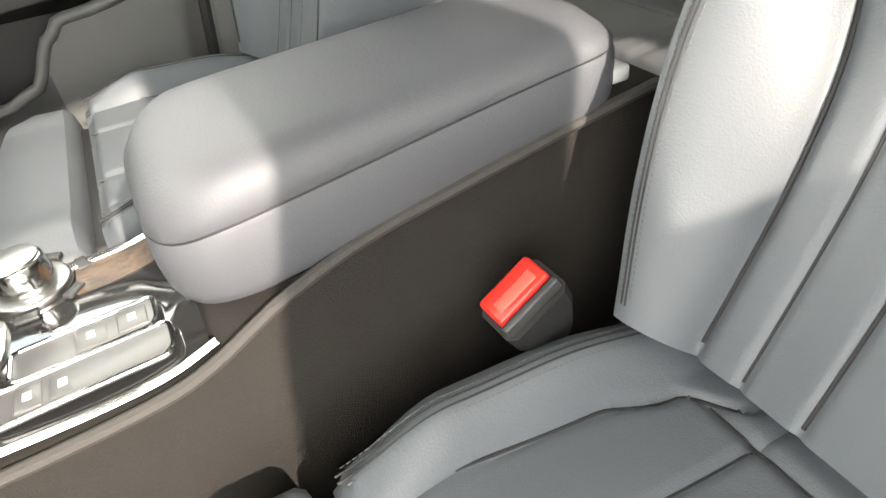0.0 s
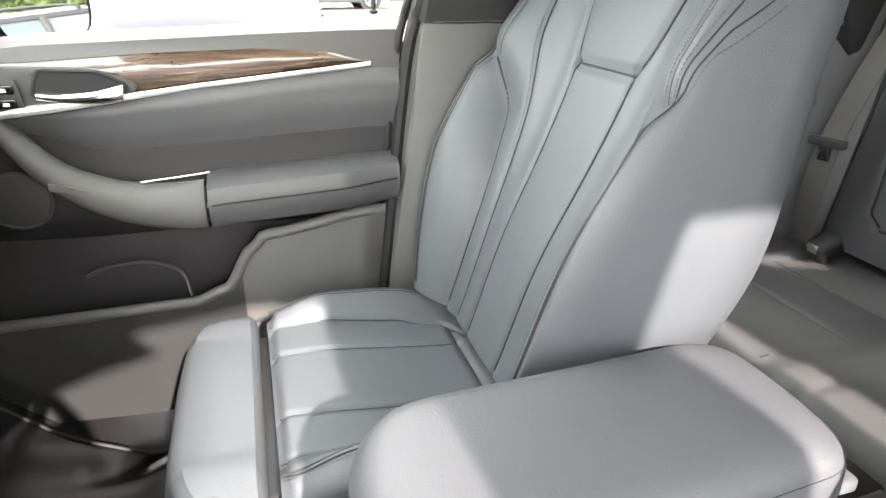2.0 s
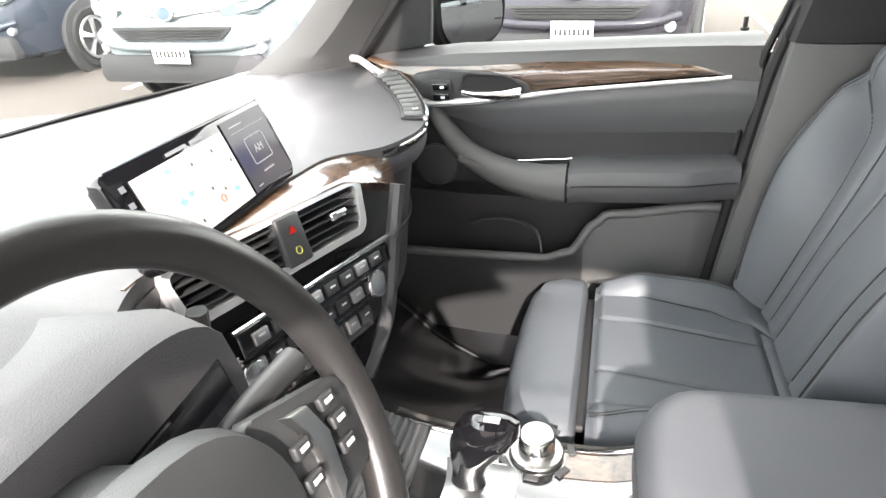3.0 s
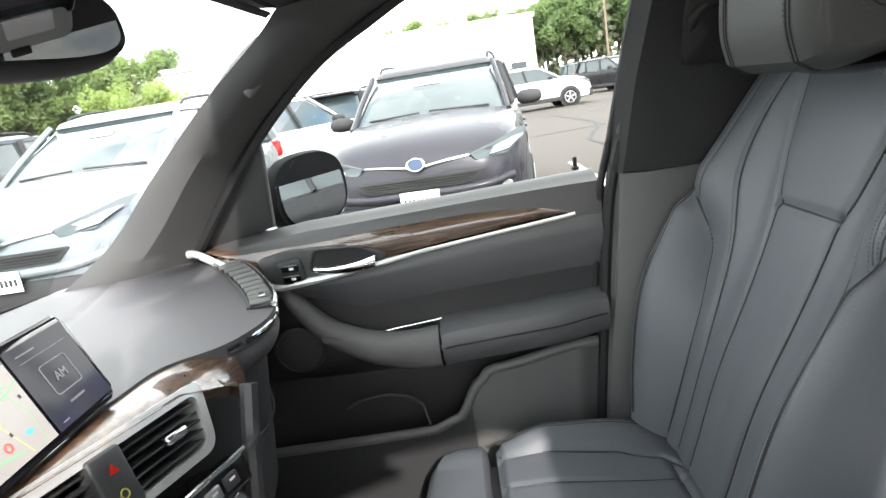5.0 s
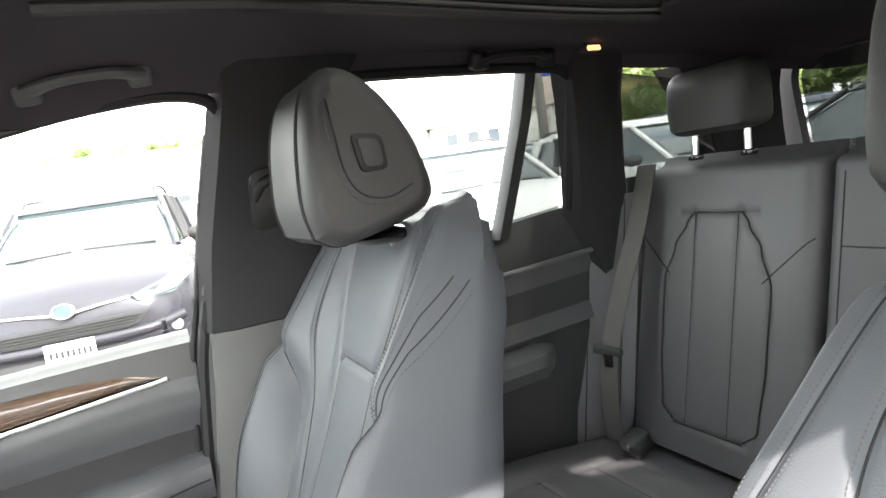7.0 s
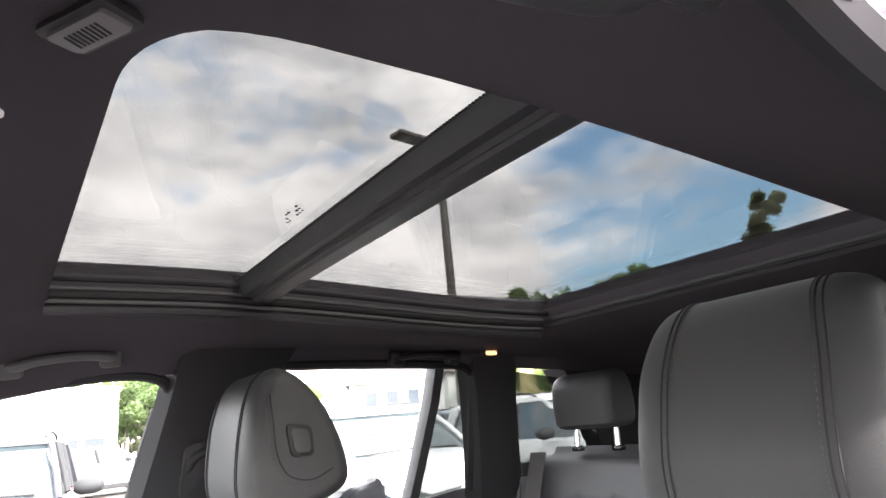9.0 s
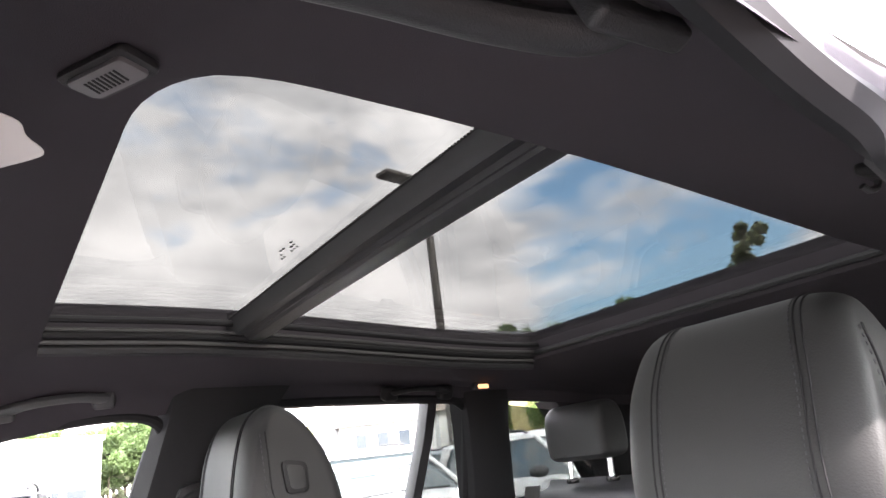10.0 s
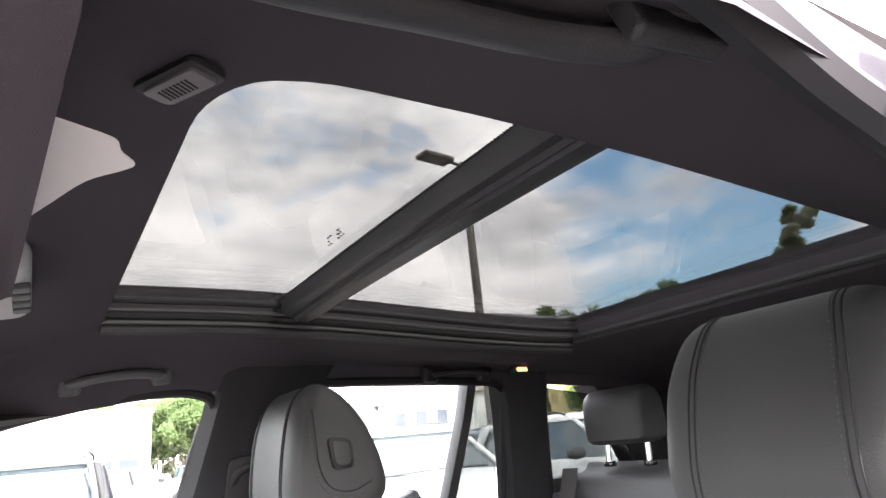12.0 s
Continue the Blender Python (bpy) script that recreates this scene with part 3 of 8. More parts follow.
    for y in np.linspace(0.405, 0.095, 28):
        e = smooth01((y - 0.095) / 0.012)
        zt = line1([(0.09, 0.885), (0.38, 0.872), (0.41, 0.868)], y)
        xi = 0.636 + 0.02 * smooth01((0.20 - y) / 0.1)
        rings.append([Vector(p) for p in ((0.735, y, zt - 0.004 + 0.012), (0.70, y, zt + 0.006), (xi + 0.028, y, zt), (xi + 0.008, y, zt - 0.010), (xi, y, zt - 0.030), (xi + 0.004, y, zt - 0.055), (xi + 0.025, y, zt - 0.078), (0.735, y, zt - 0.085))])
    loft(bm, rings)
    arm = put("armrest", bm, LEATHER_IN, "padded leather armrest")
    bm = bmesh.new()
    tube(bm, [(0.6345 + 0.02 * smooth01((0.20 - y) / 0.1), y, line1([(0.09, 0.885), (0.38, 0.872), (0.41, 0.868)], y) - 0.034) for y in np.linspace(0.40, 0.10, 20)], 0.0016, 6)
    tube(bm, spline([(0.70, 0.407, 0.876), (0.655, 0.408, 0.869), (0.634, 0.409, 0.840), (0.645, 0.409, 0.80), (0.70, 0.409, 0.785)], 5), 0.0012, 6)
    put("armrest_seam", bm, THREAD, parent=arm)
    bm = bmesh.new()
    path = spline([(0.700, 0.680, 0.975), (0.686, 0.658, 0.938), (0.672, 0.605, 0.884), (0.664, 0.53, 0.848), (0.660, 0.46, 0.834), (0.660, 0.409, 0.833)], 7)
    rings = []
    for i, p in enumerate(path):
        k = i / (len(path) - 1)
        w, h = lerp(0.022, 0.025, k), lerp(0.016, 0.040, smooth01(k))
        t = (path[min(i + 1, len(path) - 1)] - path[max(0, i - 1)]).normalized()
        n = t.cross(Vector((1, 0, 0))).normalized()
        rings.append([p + Vector((1, 0, 0)) * w * math.cos(a) + n * h * math.sin(a) for a in [math.tau * q / 14 for q in range(14)]])
    loft(bm, rings)
    put("door_pull", bm, PLASTIC, "curved grey pull handle")
    bm = bmesh.new()
    tray = spline([(0.687, 0.520, 0.866), (0.686, 0.48, 0.870), (0.685, 0.43, 0.874), (0.684, 0.400, 0.877)], 6)
    tube(bm, tray, 0.0016, 8)
    put("tray_strip", bm, CHROME, "thin chrome strip of the grip tray")
    bm = bmesh.new()
    sheet(bm, lambda u, v: Vector((lerp(0.645, 0.715, v), lerp(0.62, 0.405, u), lerp(0.885, 0.84, smooth01(u * 1.6)) + 0.015 * v)), 14, 5, (0, 0, -0.01))
    put("grip_tray", bm, PLASTIC, "shallow grip tray")

    # release handle in its dished bezel
    bm = bmesh.new()
    hole = [(0.700, 1.006), (0.672, 0.990), (0.580, 0.993), (0.488, 1.006), (0.480, 1.018), (0.500, 1.030), (0.565, 1.046), (0.660, 1.050), (0.715, 1.040)]
    prism(bm, rounded([(0.664, y, z) for y, z in hole], 0.012, 4), (0.018, 0, 0), 0.003)
    put("handle_plate", bm, PLASTIC_DARK, "grey plate round the door release")
    bm = bmesh.new()
    m = frame_at((0.6625, 0.556, 1.022), (0, -1, -0.10), (-0.15, 0, 1))

    def dish(g, z):
        return [m @ (q + Vector((0, 0, z))) for q in rounded([(-0.062 - g, -0.021 - g, 0), (0.056 + g, -0.018 - g, 0), (0.062 + g, 0.004 + g, 0), (0.030, 0.022 + g, 0), (-0.050 - g, 0.019 + g, 0)], 0.014)]

    loft(bm, [dish(0.003, -0.002), dish(0.003, 0.001), dish(0.0, 0.0018), dish(-0.002, 0.0006), dish(-0.004, 0.0002)], True, True)
    bez = put("handle_bezel", bm, RUBBER, "dished black handle recess")
    bm = bmesh.new()
    pts = [m @ Vector(q) for q in ((-0.054, -0.017, 0.005), (-0.02, -0.017, 0.010), (0.025, -0.012, 0.011), (0.058, -0.004, 0.007))]
    rings = []
    sp = spline(pts, 6)
    nrm, up = m.to_3x3() @ Vector((0, 0, 1)), m.to_3x3() @ Vector((0, 1, 0))
    for i, p in enumerate(sp):
        k = i / (len(sp) - 1)
        h = lerp(0.005, 0.011, smooth01(k))
        rings.append([p + up * h * math.cos(a) + nrm * 0.004 * math.sin(a) for a in [math.tau * q / 10 for q in range(10)]])
    loft(bm, rings)
    put("release_handle", bm, CHROME, "satin chrome door release", parent=bez)
    # memory and lock switches
    bm = bmesh.new()
    m2 = frame_at((0.6615, 0.652, 1.020), (0, -1, 0.0), (-0.15, 0, 1))
    prism(bm, [m2 @ q for q in rounded([(-0.022, -0.028, 0), (0.024, -0.030, 0), (0.020, 0.016, 0), (-0.022, 0.014, 0)], 0.005)], m2.to_3x3() @ Vector((0, 0, 0.004)), 0.001)
    sw = put("switch_plate", bm, PLASTIC_DARK)
    for k in (0.006, -0.014):
        bm = bmesh.new()
        rbox(bm, (0.032, 0.013, 0.005), m2 @ Matrix.Translation((0, k - 0.004, 0.006)), 0.002)
        b = put("lock_button", bm, GLOSS_BLACK, parent=sw)
        bm = bmesh.new()
        rbox(bm, (0.008, 0.005, 0.0006), m2 @ Matrix.Translation((0.003, k - 0.004, 0.0088)), 0)
        put("button_mark", bm, WHITE, parent=sw, smooth=False)

    # speaker grille and the open pocket below
    bm = bmesh.new()
    m3 = frame_at((0.690, 0.676, 0.853), (0, -1, 0), (-0.1, 0, 1))
    disc(bm, 0.044, 0.008, m3, 40, 0.003)
    sp_ob = put("speaker_grille", bm, PLASTIC_DARK, "round dark speaker cover")
    bm = bmesh.new()
    ring_torus(bm, 0.045, 0.003, m3 @ Matrix.Translation((0, 0, 0.004)), 40, 6)
    put("speaker_ring", bm, PLASTIC_DARK, parent=sp_ob)
    # pocket wall: lighter panel at the back that sweeps forward into the pocket rim
    bm = bmesh.new()

    def rim_z(y):
        return curve1([(0.13, 0.792), (0.325, 0.766), (0.345, 0.745), (0.40, 0.672), (0.45, 0.655), (0.85, 0.640)], y)

    def pocketf(u, v):
        y = lerp(0.86, 0.105, u)
        z = lerp(0.44, rim_z(y) if y > 0.13 else 0.795, v)
        return Vector((0.672 + 0.012 * (1 - v) + 0.02 * smooth01((y - 0.5) / 0.3) + 0.02 * smooth01((0.16 - y) / 0.06), y + 0.03 * (1 - v) * smooth01((0.3 - y) / 0.2), z))

    cut = (0.86 - 0.37) / (0.86 - 0.105)
    sheet(bm, lambda u, v: pocketf(lerp(cut, 1, u), v), 36, 14, (0.008, 0, 0))
    pk = put("map_pocket", bm, PLASTIC, "grey plastic map pocket")
    bm = bmesh.new()
    sheet(bm, lambda u, v: pocketf(lerp(0, cut, u), v), 36, 14, (0.008, 0, 0))
    put("pocket_front", bm, PLASTIC_DARK, "dark lower wall of the pocket", parent=pk)
    bm = bmesh.new()
    tube(bm, [(0.676 + 0.02 * smooth01((y - 0.5) / 0.3), y, rim_z(y)) for y in np.linspace(0.85, 0.12, 60)], 0.0095, 10)
    put("pocket_rim", bm, PLASTIC, parent=pk)
    bm = bmesh.new()
    tube(bm, spline([(0.728, 0.62, 0.70), (0.725, 0.585, 0.715), (0.722, 0.52, 0.718), (0.70, 0.47, 0.705), (0.682, 0.455, 0.665)], 6), 0.0032, 8)
    put("bottle_ring", bm, PLASTIC_DARK, "bottle holder edge in the pocket", parent=pk)
    # lock pin
    bm = bmesh.new()
    disc(bm, 0.0040, 0.024, Matrix.Translation((0.705, 0.121, 1.122)), 12, 0.0015)
    disc(bm, 0.007, 0.006, Matrix.Translation((0.705, 0.121, 1.114)), 16, 0.002)
    put("lock_pin", bm, RUBBER, "black lock pin")
    # glass and outer skin
    bm = bmesh.new()
    glass_pts = spline([(0.74, 0.86, 1.05), (0.69, 0.72, 1.17), (0.65, 0.60, 1.28), (0.61, 0.45, 1.385), (0.585, 0.30, 1.455), (0.575, 0.15, 1.49), (0.575, 0.0, 1.495)], 5) + [Vector((0.60, -0.04, 1.42)), Vector((0.74, 0.07, 1.08))]
    prism(bm, [p + Vector((0.028, 0, 0)) for p in glass_pts], (0.004, 0, 0))
    put("window_pane", bm, PANE, "clear side window")
    bm = bmesh.new()
    sheet(bm, lambda u, v: Vector((0.80 + 0.10 * math.sin(v * 2.2), lerp(1.02, 0.05, u), lerp(1.06, 0.45, v))), 14, 10, (-0.02, 0, 0))
    put("outer_skin", bm, GLOSS_BLACK, "dark painted outer door skin")
    return d


def wing_mirror():
    m = thing("door_mirror", "black exterior wing mirror outside the passenger window", "mirror", (0.90, 0.705, 1.08))
    bm = bmesh.new()
    rings = []
    for k in range(9):
        a = k / 8
        r = [0.95, 1.0, 0.97, 0.89, 0.79, 0.67, 0.52, 0.34, 0.12][k]
        y = lerp(-0.045, 0.075, a)
        rings.append([Vector((0.115 * r * (abs(math.cos(t)) ** 0.75) * math.copysign(1, math.cos(t)) + 0.02, y, 0.082 * r * (abs(math.sin(t)) ** 0.75) * math.copysign(1, math.sin(t)) + 0.02)) for t in [math.tau * q / 28 for q in range(28)]])
    loft(bm, rings)
    turn = pose(0.0, -0.02, 0.025, 0, 0, -30)
    bm.transform(turn)
    part("housing", bm, material("mirror_shell", (0.008, 0.008, 0.009), 0.8, spec=0.15), m, "black mirror housing")
    bm = bmesh.new()
    mm = turn @ frame_at((0.02, -0.047, 0.02), (1, 0.0, 0), (0, 0.075, 1))
    prism(bm, [mm @ Vector((0.098 * (abs(math.cos(t)) ** 0.7) * math.copysign(1, math.cos(t)), 0.068 * (abs(math.sin(t)) ** 0.7) * math.copysign(1, math.sin(t)), 0)) for t in [math.tau * q / 32 for q in range(32)]], mm.to_3x3() @ Vector((0, 0, -0.004)))
    part("mirror_glass", bm, MIRROR, m, "silvered mirror glass")
    bm = bmesh.new()
    prism(bm, [Vector(p) for p in ((-0.15, 0.02, -0.06), (-0.02, 0.01, -0.05), (-0.01, 0.02, -0.02), (-0.15, 0.03, 0.0))], (0, 0.05, 0), 0.006)
    part("mirror_foot", bm, GLOSS_BLACK, m)
    bm = bmesh.new()
    prism(bm, [Vector(p) for p in ((-0.160, -0.015, 0.005), (-0.155, 0.165, -0.03), (-0.193, 0.095, 0.06), (-0.228, -0.010, 0.158), (-0.233, -0.045, 0.162))], (0.02, 0, 0), 0.003)
    part("corner_cover", bm, PLASTIC_DARK, m, "black triangular corner cover")
    return m


def rear_door(s):
    d = thing("rear_door", "closed dark rear door with a low padded armrest", "car door", side((0.68, -0.5, 0.45), s))
    off = -d.location

    def put(name, bm, mat, label=""):
        ob = part(name, bm, mat, d, label)
        ob.location = off
        return ob

    bm = bmesh.new()
    sheet(bm, lambda u, v: side((line1([(0, 0.735), (0.45, 0.70), (0.62, 0.69), (0.9, 0.695), (1, 0.71)], v), lerp(-0.16, -0.90, u), lerp(0.42, lerp(1.135, 1.205, u), v)), s), 24, 24, side((0.04, 0, 0), s))
    put("door_panel", bm, PLASTIC_DARK, "dark grained panel")
    bm = bmesh.new()
    sheet(bm, lambda u, v: side((0.683 + 0.012 * math.sin(v * 3.1), lerp(-0.18, -0.88, u), lerp(lerp(0.90, 0.93, u), lerp(1.05, 1.09, u), v)), s), 24, 8, side((0.03, 0, 0), s))
    put("door_inlay", bm, LEATHER_IN)
    bm = bmesh.new()
    rings = []
    for y in np.linspace(-0.20, -0.66, 20):
        e = smooth01((y + 0.66) / 0.05)
        z = lerp(0.90, 0.885, (y + 0.66) / 0.46)
        xi = 0.635 + 0.04 * (1 - e)
        rings.append([side(q, s) for q in ((0.72, y, z + 0.015), (xi + 0.03, y, z), (xi + 0.006, y, z - 0.012), (xi, y, z - 0.035), (xi + 0.015, y, z - 0.065), (0.72, y, z - 0.08))])
    loft(bm, rings)
    put("armrest", bm, LEATHER_IN, "padded armrest")
    bm = bmesh.new()
    tube(bm, [side((0.676, y, lerp(1.09, 1.055, (y + 0.88) / 0.7)), s) for y in np.linspace(-0.88, -0.18, 20)], 0.006, 8)
    put("sill_bead", bm, PLASTIC)
    bm = bmesh.new()
    prism(bm, [side(q, s) for q in ((0.605, -0.20, 1.50), (0.74, -0.16, 1.10), (0.74, -0.575, 1.14), (0.605, -0.61, 1.50))], side((0.004, 0, 0), s))
    put("window_pane", bm, PANE, "clear rear side window")
    bm = bmesh.new()
    prism(bm, [side(q, s) for q in ((0.605, -0.612, 1.50), (0.74, -0.577, 1.14), (0.74, -0.76, 1.16), (0.60, -0.72, 1.50))], side((0.004, 0, 0), s))
    put("quarter_pane", bm, TINTED, "dark tinted quarter pane")
    bm = bmesh.new()
    rings = [[side((x + dx, y + dy, z), s) for dx, dy in ((0, 0.018), (-0.012, 0.012), (-0.012, -0.012), (0, -0.018), (0.02, -0.018), (0.02, 0.018))] for x, y, z in ((0.695, -0.572, 1.15), (0.655, -0.585, 1.25), (0.60, -0.605, 1.40), (0.572, -0.615, 1.50))]
    loft(bm, rings)
    put("window_divider", bm, PLASTIC_DARK, "upright window divider bar")
    bm = bmesh.new()
    tube(bm, [side(q, s) for q in spline([(0.71, -0.18, 1.135), (0.62, -0.205, 1.38), (0.575, -0.225, 1.49), (0.568, -0.28, 1.50), (0.568, -0.60, 1.492), (0.576, -0.70, 1.478), (0.60, -0.725, 1.42), (0.69, -0.755, 1.19)], 8)], 0.013, 8)
    put("window_surround", bm, RUBBER, "black rubber window surround")
    bm = bmesh.new()
    sheet(bm, lambda u, v: side((0.80 + 0.10 * math.sin(v * 2.2), lerp(0.04, -0.95, u), lerp(1.12, 0.45, v)), s), 14, 10, side((-0.02, 0, 0), s))
    put("outer_skin", bm, GLOSS_BLACK)
    return d


def c_pillar(s):
    bm = bmesh.new()
    rings = []
    for z, y1, y0, x in ((0.60, -0.86, -0.98, 0.665), (1.0, -0.83, -0.96, 0.66), (1.17, -0.765, -0.90, 0.648), (1.30, -0.745, -0.87, 0.605), (1.42, -0.72, -0.845, 0.565), (1.50, -0.70, -0.84, 0.54)):
        rings.append([side(q, s) for q in ((x + 0.06, y1 + 0.015, z), (x + 0.01, y1, z), (x, y1 - 0.02, z), (x, y0 + 0.02, z), (x + 0.01, y0, z), (x + 0.06, y0, z))])
    loft(bm, rings)
    a = tagged(part("rear_pillar", bm, PILLAR_DARK), "dark trimmed pillar between rear door and cargo window", "pillar", kind="structure")
    bm = bmesh.new()
    # cargo side wall below and behind the cargo window
    sheet(bm, lambda u, v: side((0.67 - 0.02 * v, lerp(-0.90, -1.70, u), lerp(0.55, 1.235, v)), s), 8, 8, side((0.05, 0, 0), s))
    b = tagged(part("cargo_wall", bm, PLASTIC_DARK), "dark plastic wall of the luggage space", "panel", kind="structure")
    bm = bmesh.new()
    rings = []
    for z, y1, y0, x in ((1.20, -1.22, -1.43, 0.650), (1.30, -1.16, -1.40, 0.635), (1.40, -1.08, -1.37, 0.615), (1.47, -1.00, -1.35, 0.585)):
        rings.append([side(q, s) for q in ((x + 0.05, y1, z), (x, y1 - 0.03, z), (x - 0.03, y0, z), (x + 0.05, y0, z))])
    loft(bm, rings)
    tagged(part("tail_pillar", bm, PILLAR_DARK), "dark trimmed pillar beside the tailgate", "pillar", kind="structure")
    bm = bmesh.new()
    prism(bm, [side(q, s) for q in ((0.665, -0.88, 1.22), (0.66, -1.26, 1.24), (0.60, -1.06, 1.44), (0.59, -0.84, 1.47))], side((0.004, 0, 0), s))
    tagged(part("window_cargo", bm, TINTED), "dark tinted cargo side window", "window", kind="structure")
    return a


def tailgate():
    t = thing("tailgate", "closed tailgate with a dark frame and a heated window", "tailgate", (0, -1.65, 0.6))
    off = -t.location
    bm = bmesh.new()
    out = rounded([(0.66, -1.43, 1.50), (0.68, -1.66, 0.62), (-0.68, -1.66, 0.62), (-0.66, -1.43, 1.50)], 0.08, 6)
    inn = rounded([(0.585, -1.435, 1.46), (0.60, -1.52, 1.10), (-0.60, -1.52, 1.10), (-0.585, -1.435, 1.46)], 0.07, 6)
    loft(bm, [out, [p + Vector((0, 0.03, 0)) for p in out], [p + Vector((0, 0.03, 0)) for p in inn], inn], True, False)
    ob = part("gate_frame", bm, PILLAR, t, "grey trim frame")
    ob.location = off
    bm = bmesh.new()
    prism(bm, [p + Vector((0, -0.01, 0)) for p in inn], (0, -0.004, 0))
    part("rear_window", bm, TINTED, t, "dark tinted rear window glass").location = off
    return t


def windscreen():
    w = thing("windscreen", "large raked windscreen with a black printed edge", "windscreen", (0, 0.9, 1.2))
    off = -w.location
    bm = bmesh.new()

    def f(u, v):
        x = lerp(-1, 1, u)
        base = Vector((x * 0.69, 1.36 - 0.24 * x * x, 1.02 + 0.01 * x * x))
        top = Vector((x * 0.50, 0.60 - 0.04 * x * x, 1.445 - 0.015 * x * x))
        p = base.lerp(top, v)
        return p + Vector((0, 0.03, 0.035)) * math.sin(v * math.pi)

    sheet(bm, f, 24, 14, (0, 0.003, 0.004))
    part("screen_glass", bm, PANE, w, "clear windscreen glass").location = off
    bm = bmesh.new()
    sheet(bm, lambda u, v: f(u, lerp(0.985, 1.0, v)) + Vector((0, -0.006, -0.006)), 24, 2, (0, 0.002, 0.003))
    part("black_border", bm, RUBBER, w).location = off
    bm = bmesh.new()
    sheet(bm, lambda u, v: f(u, lerp(-0.03, 0.015, v)) + Vector((0, -0.006, -0.004)), 24, 2, (0, 0.002, 0.003))
    part("lower_border", bm, RUBBER, w).location = off
    bm = bmesh.new()
    sheet(bm, lambda u, v: Vector((lerp(-0.53, 0.53, u), lerp(0.535, 0.625, v) - 0.035 * (2 * u - 1) ** 2, lerp(1.440, 1.452, v) - 0.012 * (2 * u - 1) ** 2)), 24, 4, (0, 0, 0.04))
    part("header_trim", bm, HEADLINER, w, "dark header above the glass").location = off
    return w


def bonnet():
    bm = bmesh.new()
    sheet(bm, lambda u, v: Vector((lerp(-0.86, 0.86, u), lerp(1.34, 2.35, v) - 0.12 * (2 * u - 1) ** 2, 0.995 - 0.14 * v * v - 0.10 * abs(2 * u - 1) ** 4)), 24, 16, (0, 0, -0.03))
    return tagged(part("bonnet", bm, material("own_paint", (0.42, 0.42, 0.43), 0.25, metal=0.3, coat=0.6, mottle=0.03)), "pale metallic bonnet beyond the windscreen", "bonnet")


cabin_floor()
headliner()
roof_skin()
glass_roof()
for s in (1, -1):
    a_pillar(s)
    b_pillar(s)
    rear_door(s)
    c_pillar(s)
door_seal(1)
door_seal(-1)
front_door()
wing_mirror()
tailgate()
windscreen()
bonnet()

# ---- seats ----
TILT_N = Vector((0, 0.928, 0.371))
TILT_S = Vector((0, -0.371, 0.928))


def back_width(v):
    return flow([(0.0, 0.215), (0.22, 0.252), (0.42, 0.268), (0.62, 0.256), (0.80, 0.240), (0.93, 0.226), (1.0, 0.200)], v)


CREST = 0.915


def bolster_edge(v):
    """Half distance to the crease where the side bolster rises out of the back."""
    return flow([(0.0, 0.146), (0.22, 0.150), (0.34, 0.162), (0.45, 0.188), (0.55, 0.215), (0.62, 0.235), (0.68, 0.250)], v)


def notch_side(v):
    return flow([(0.645, 0.072), (0.70, 0.086), (0.78, 0.098), (0.95, 0.116)], v)


def column_seam(v):
    return flow([(0.0, 0.056), (0.3, 0.060), (0.645, 0.072)], v)


def shoulder_seam(v):
    return flow([(0.0, 0.106), (0.25, 0.112), (0.45, 0.130), (0.60, 0.150), (0.74, 0.164), (0.86, 0.158), (0.96, 0.130)], v)


def outer_seam(v):
    return flow([(0.58, 0.222), (0.65, 0.218), (0.72, 0.212), (0.82, 0.203), (0.90, 0.194), (0.96, 0.184)], v)


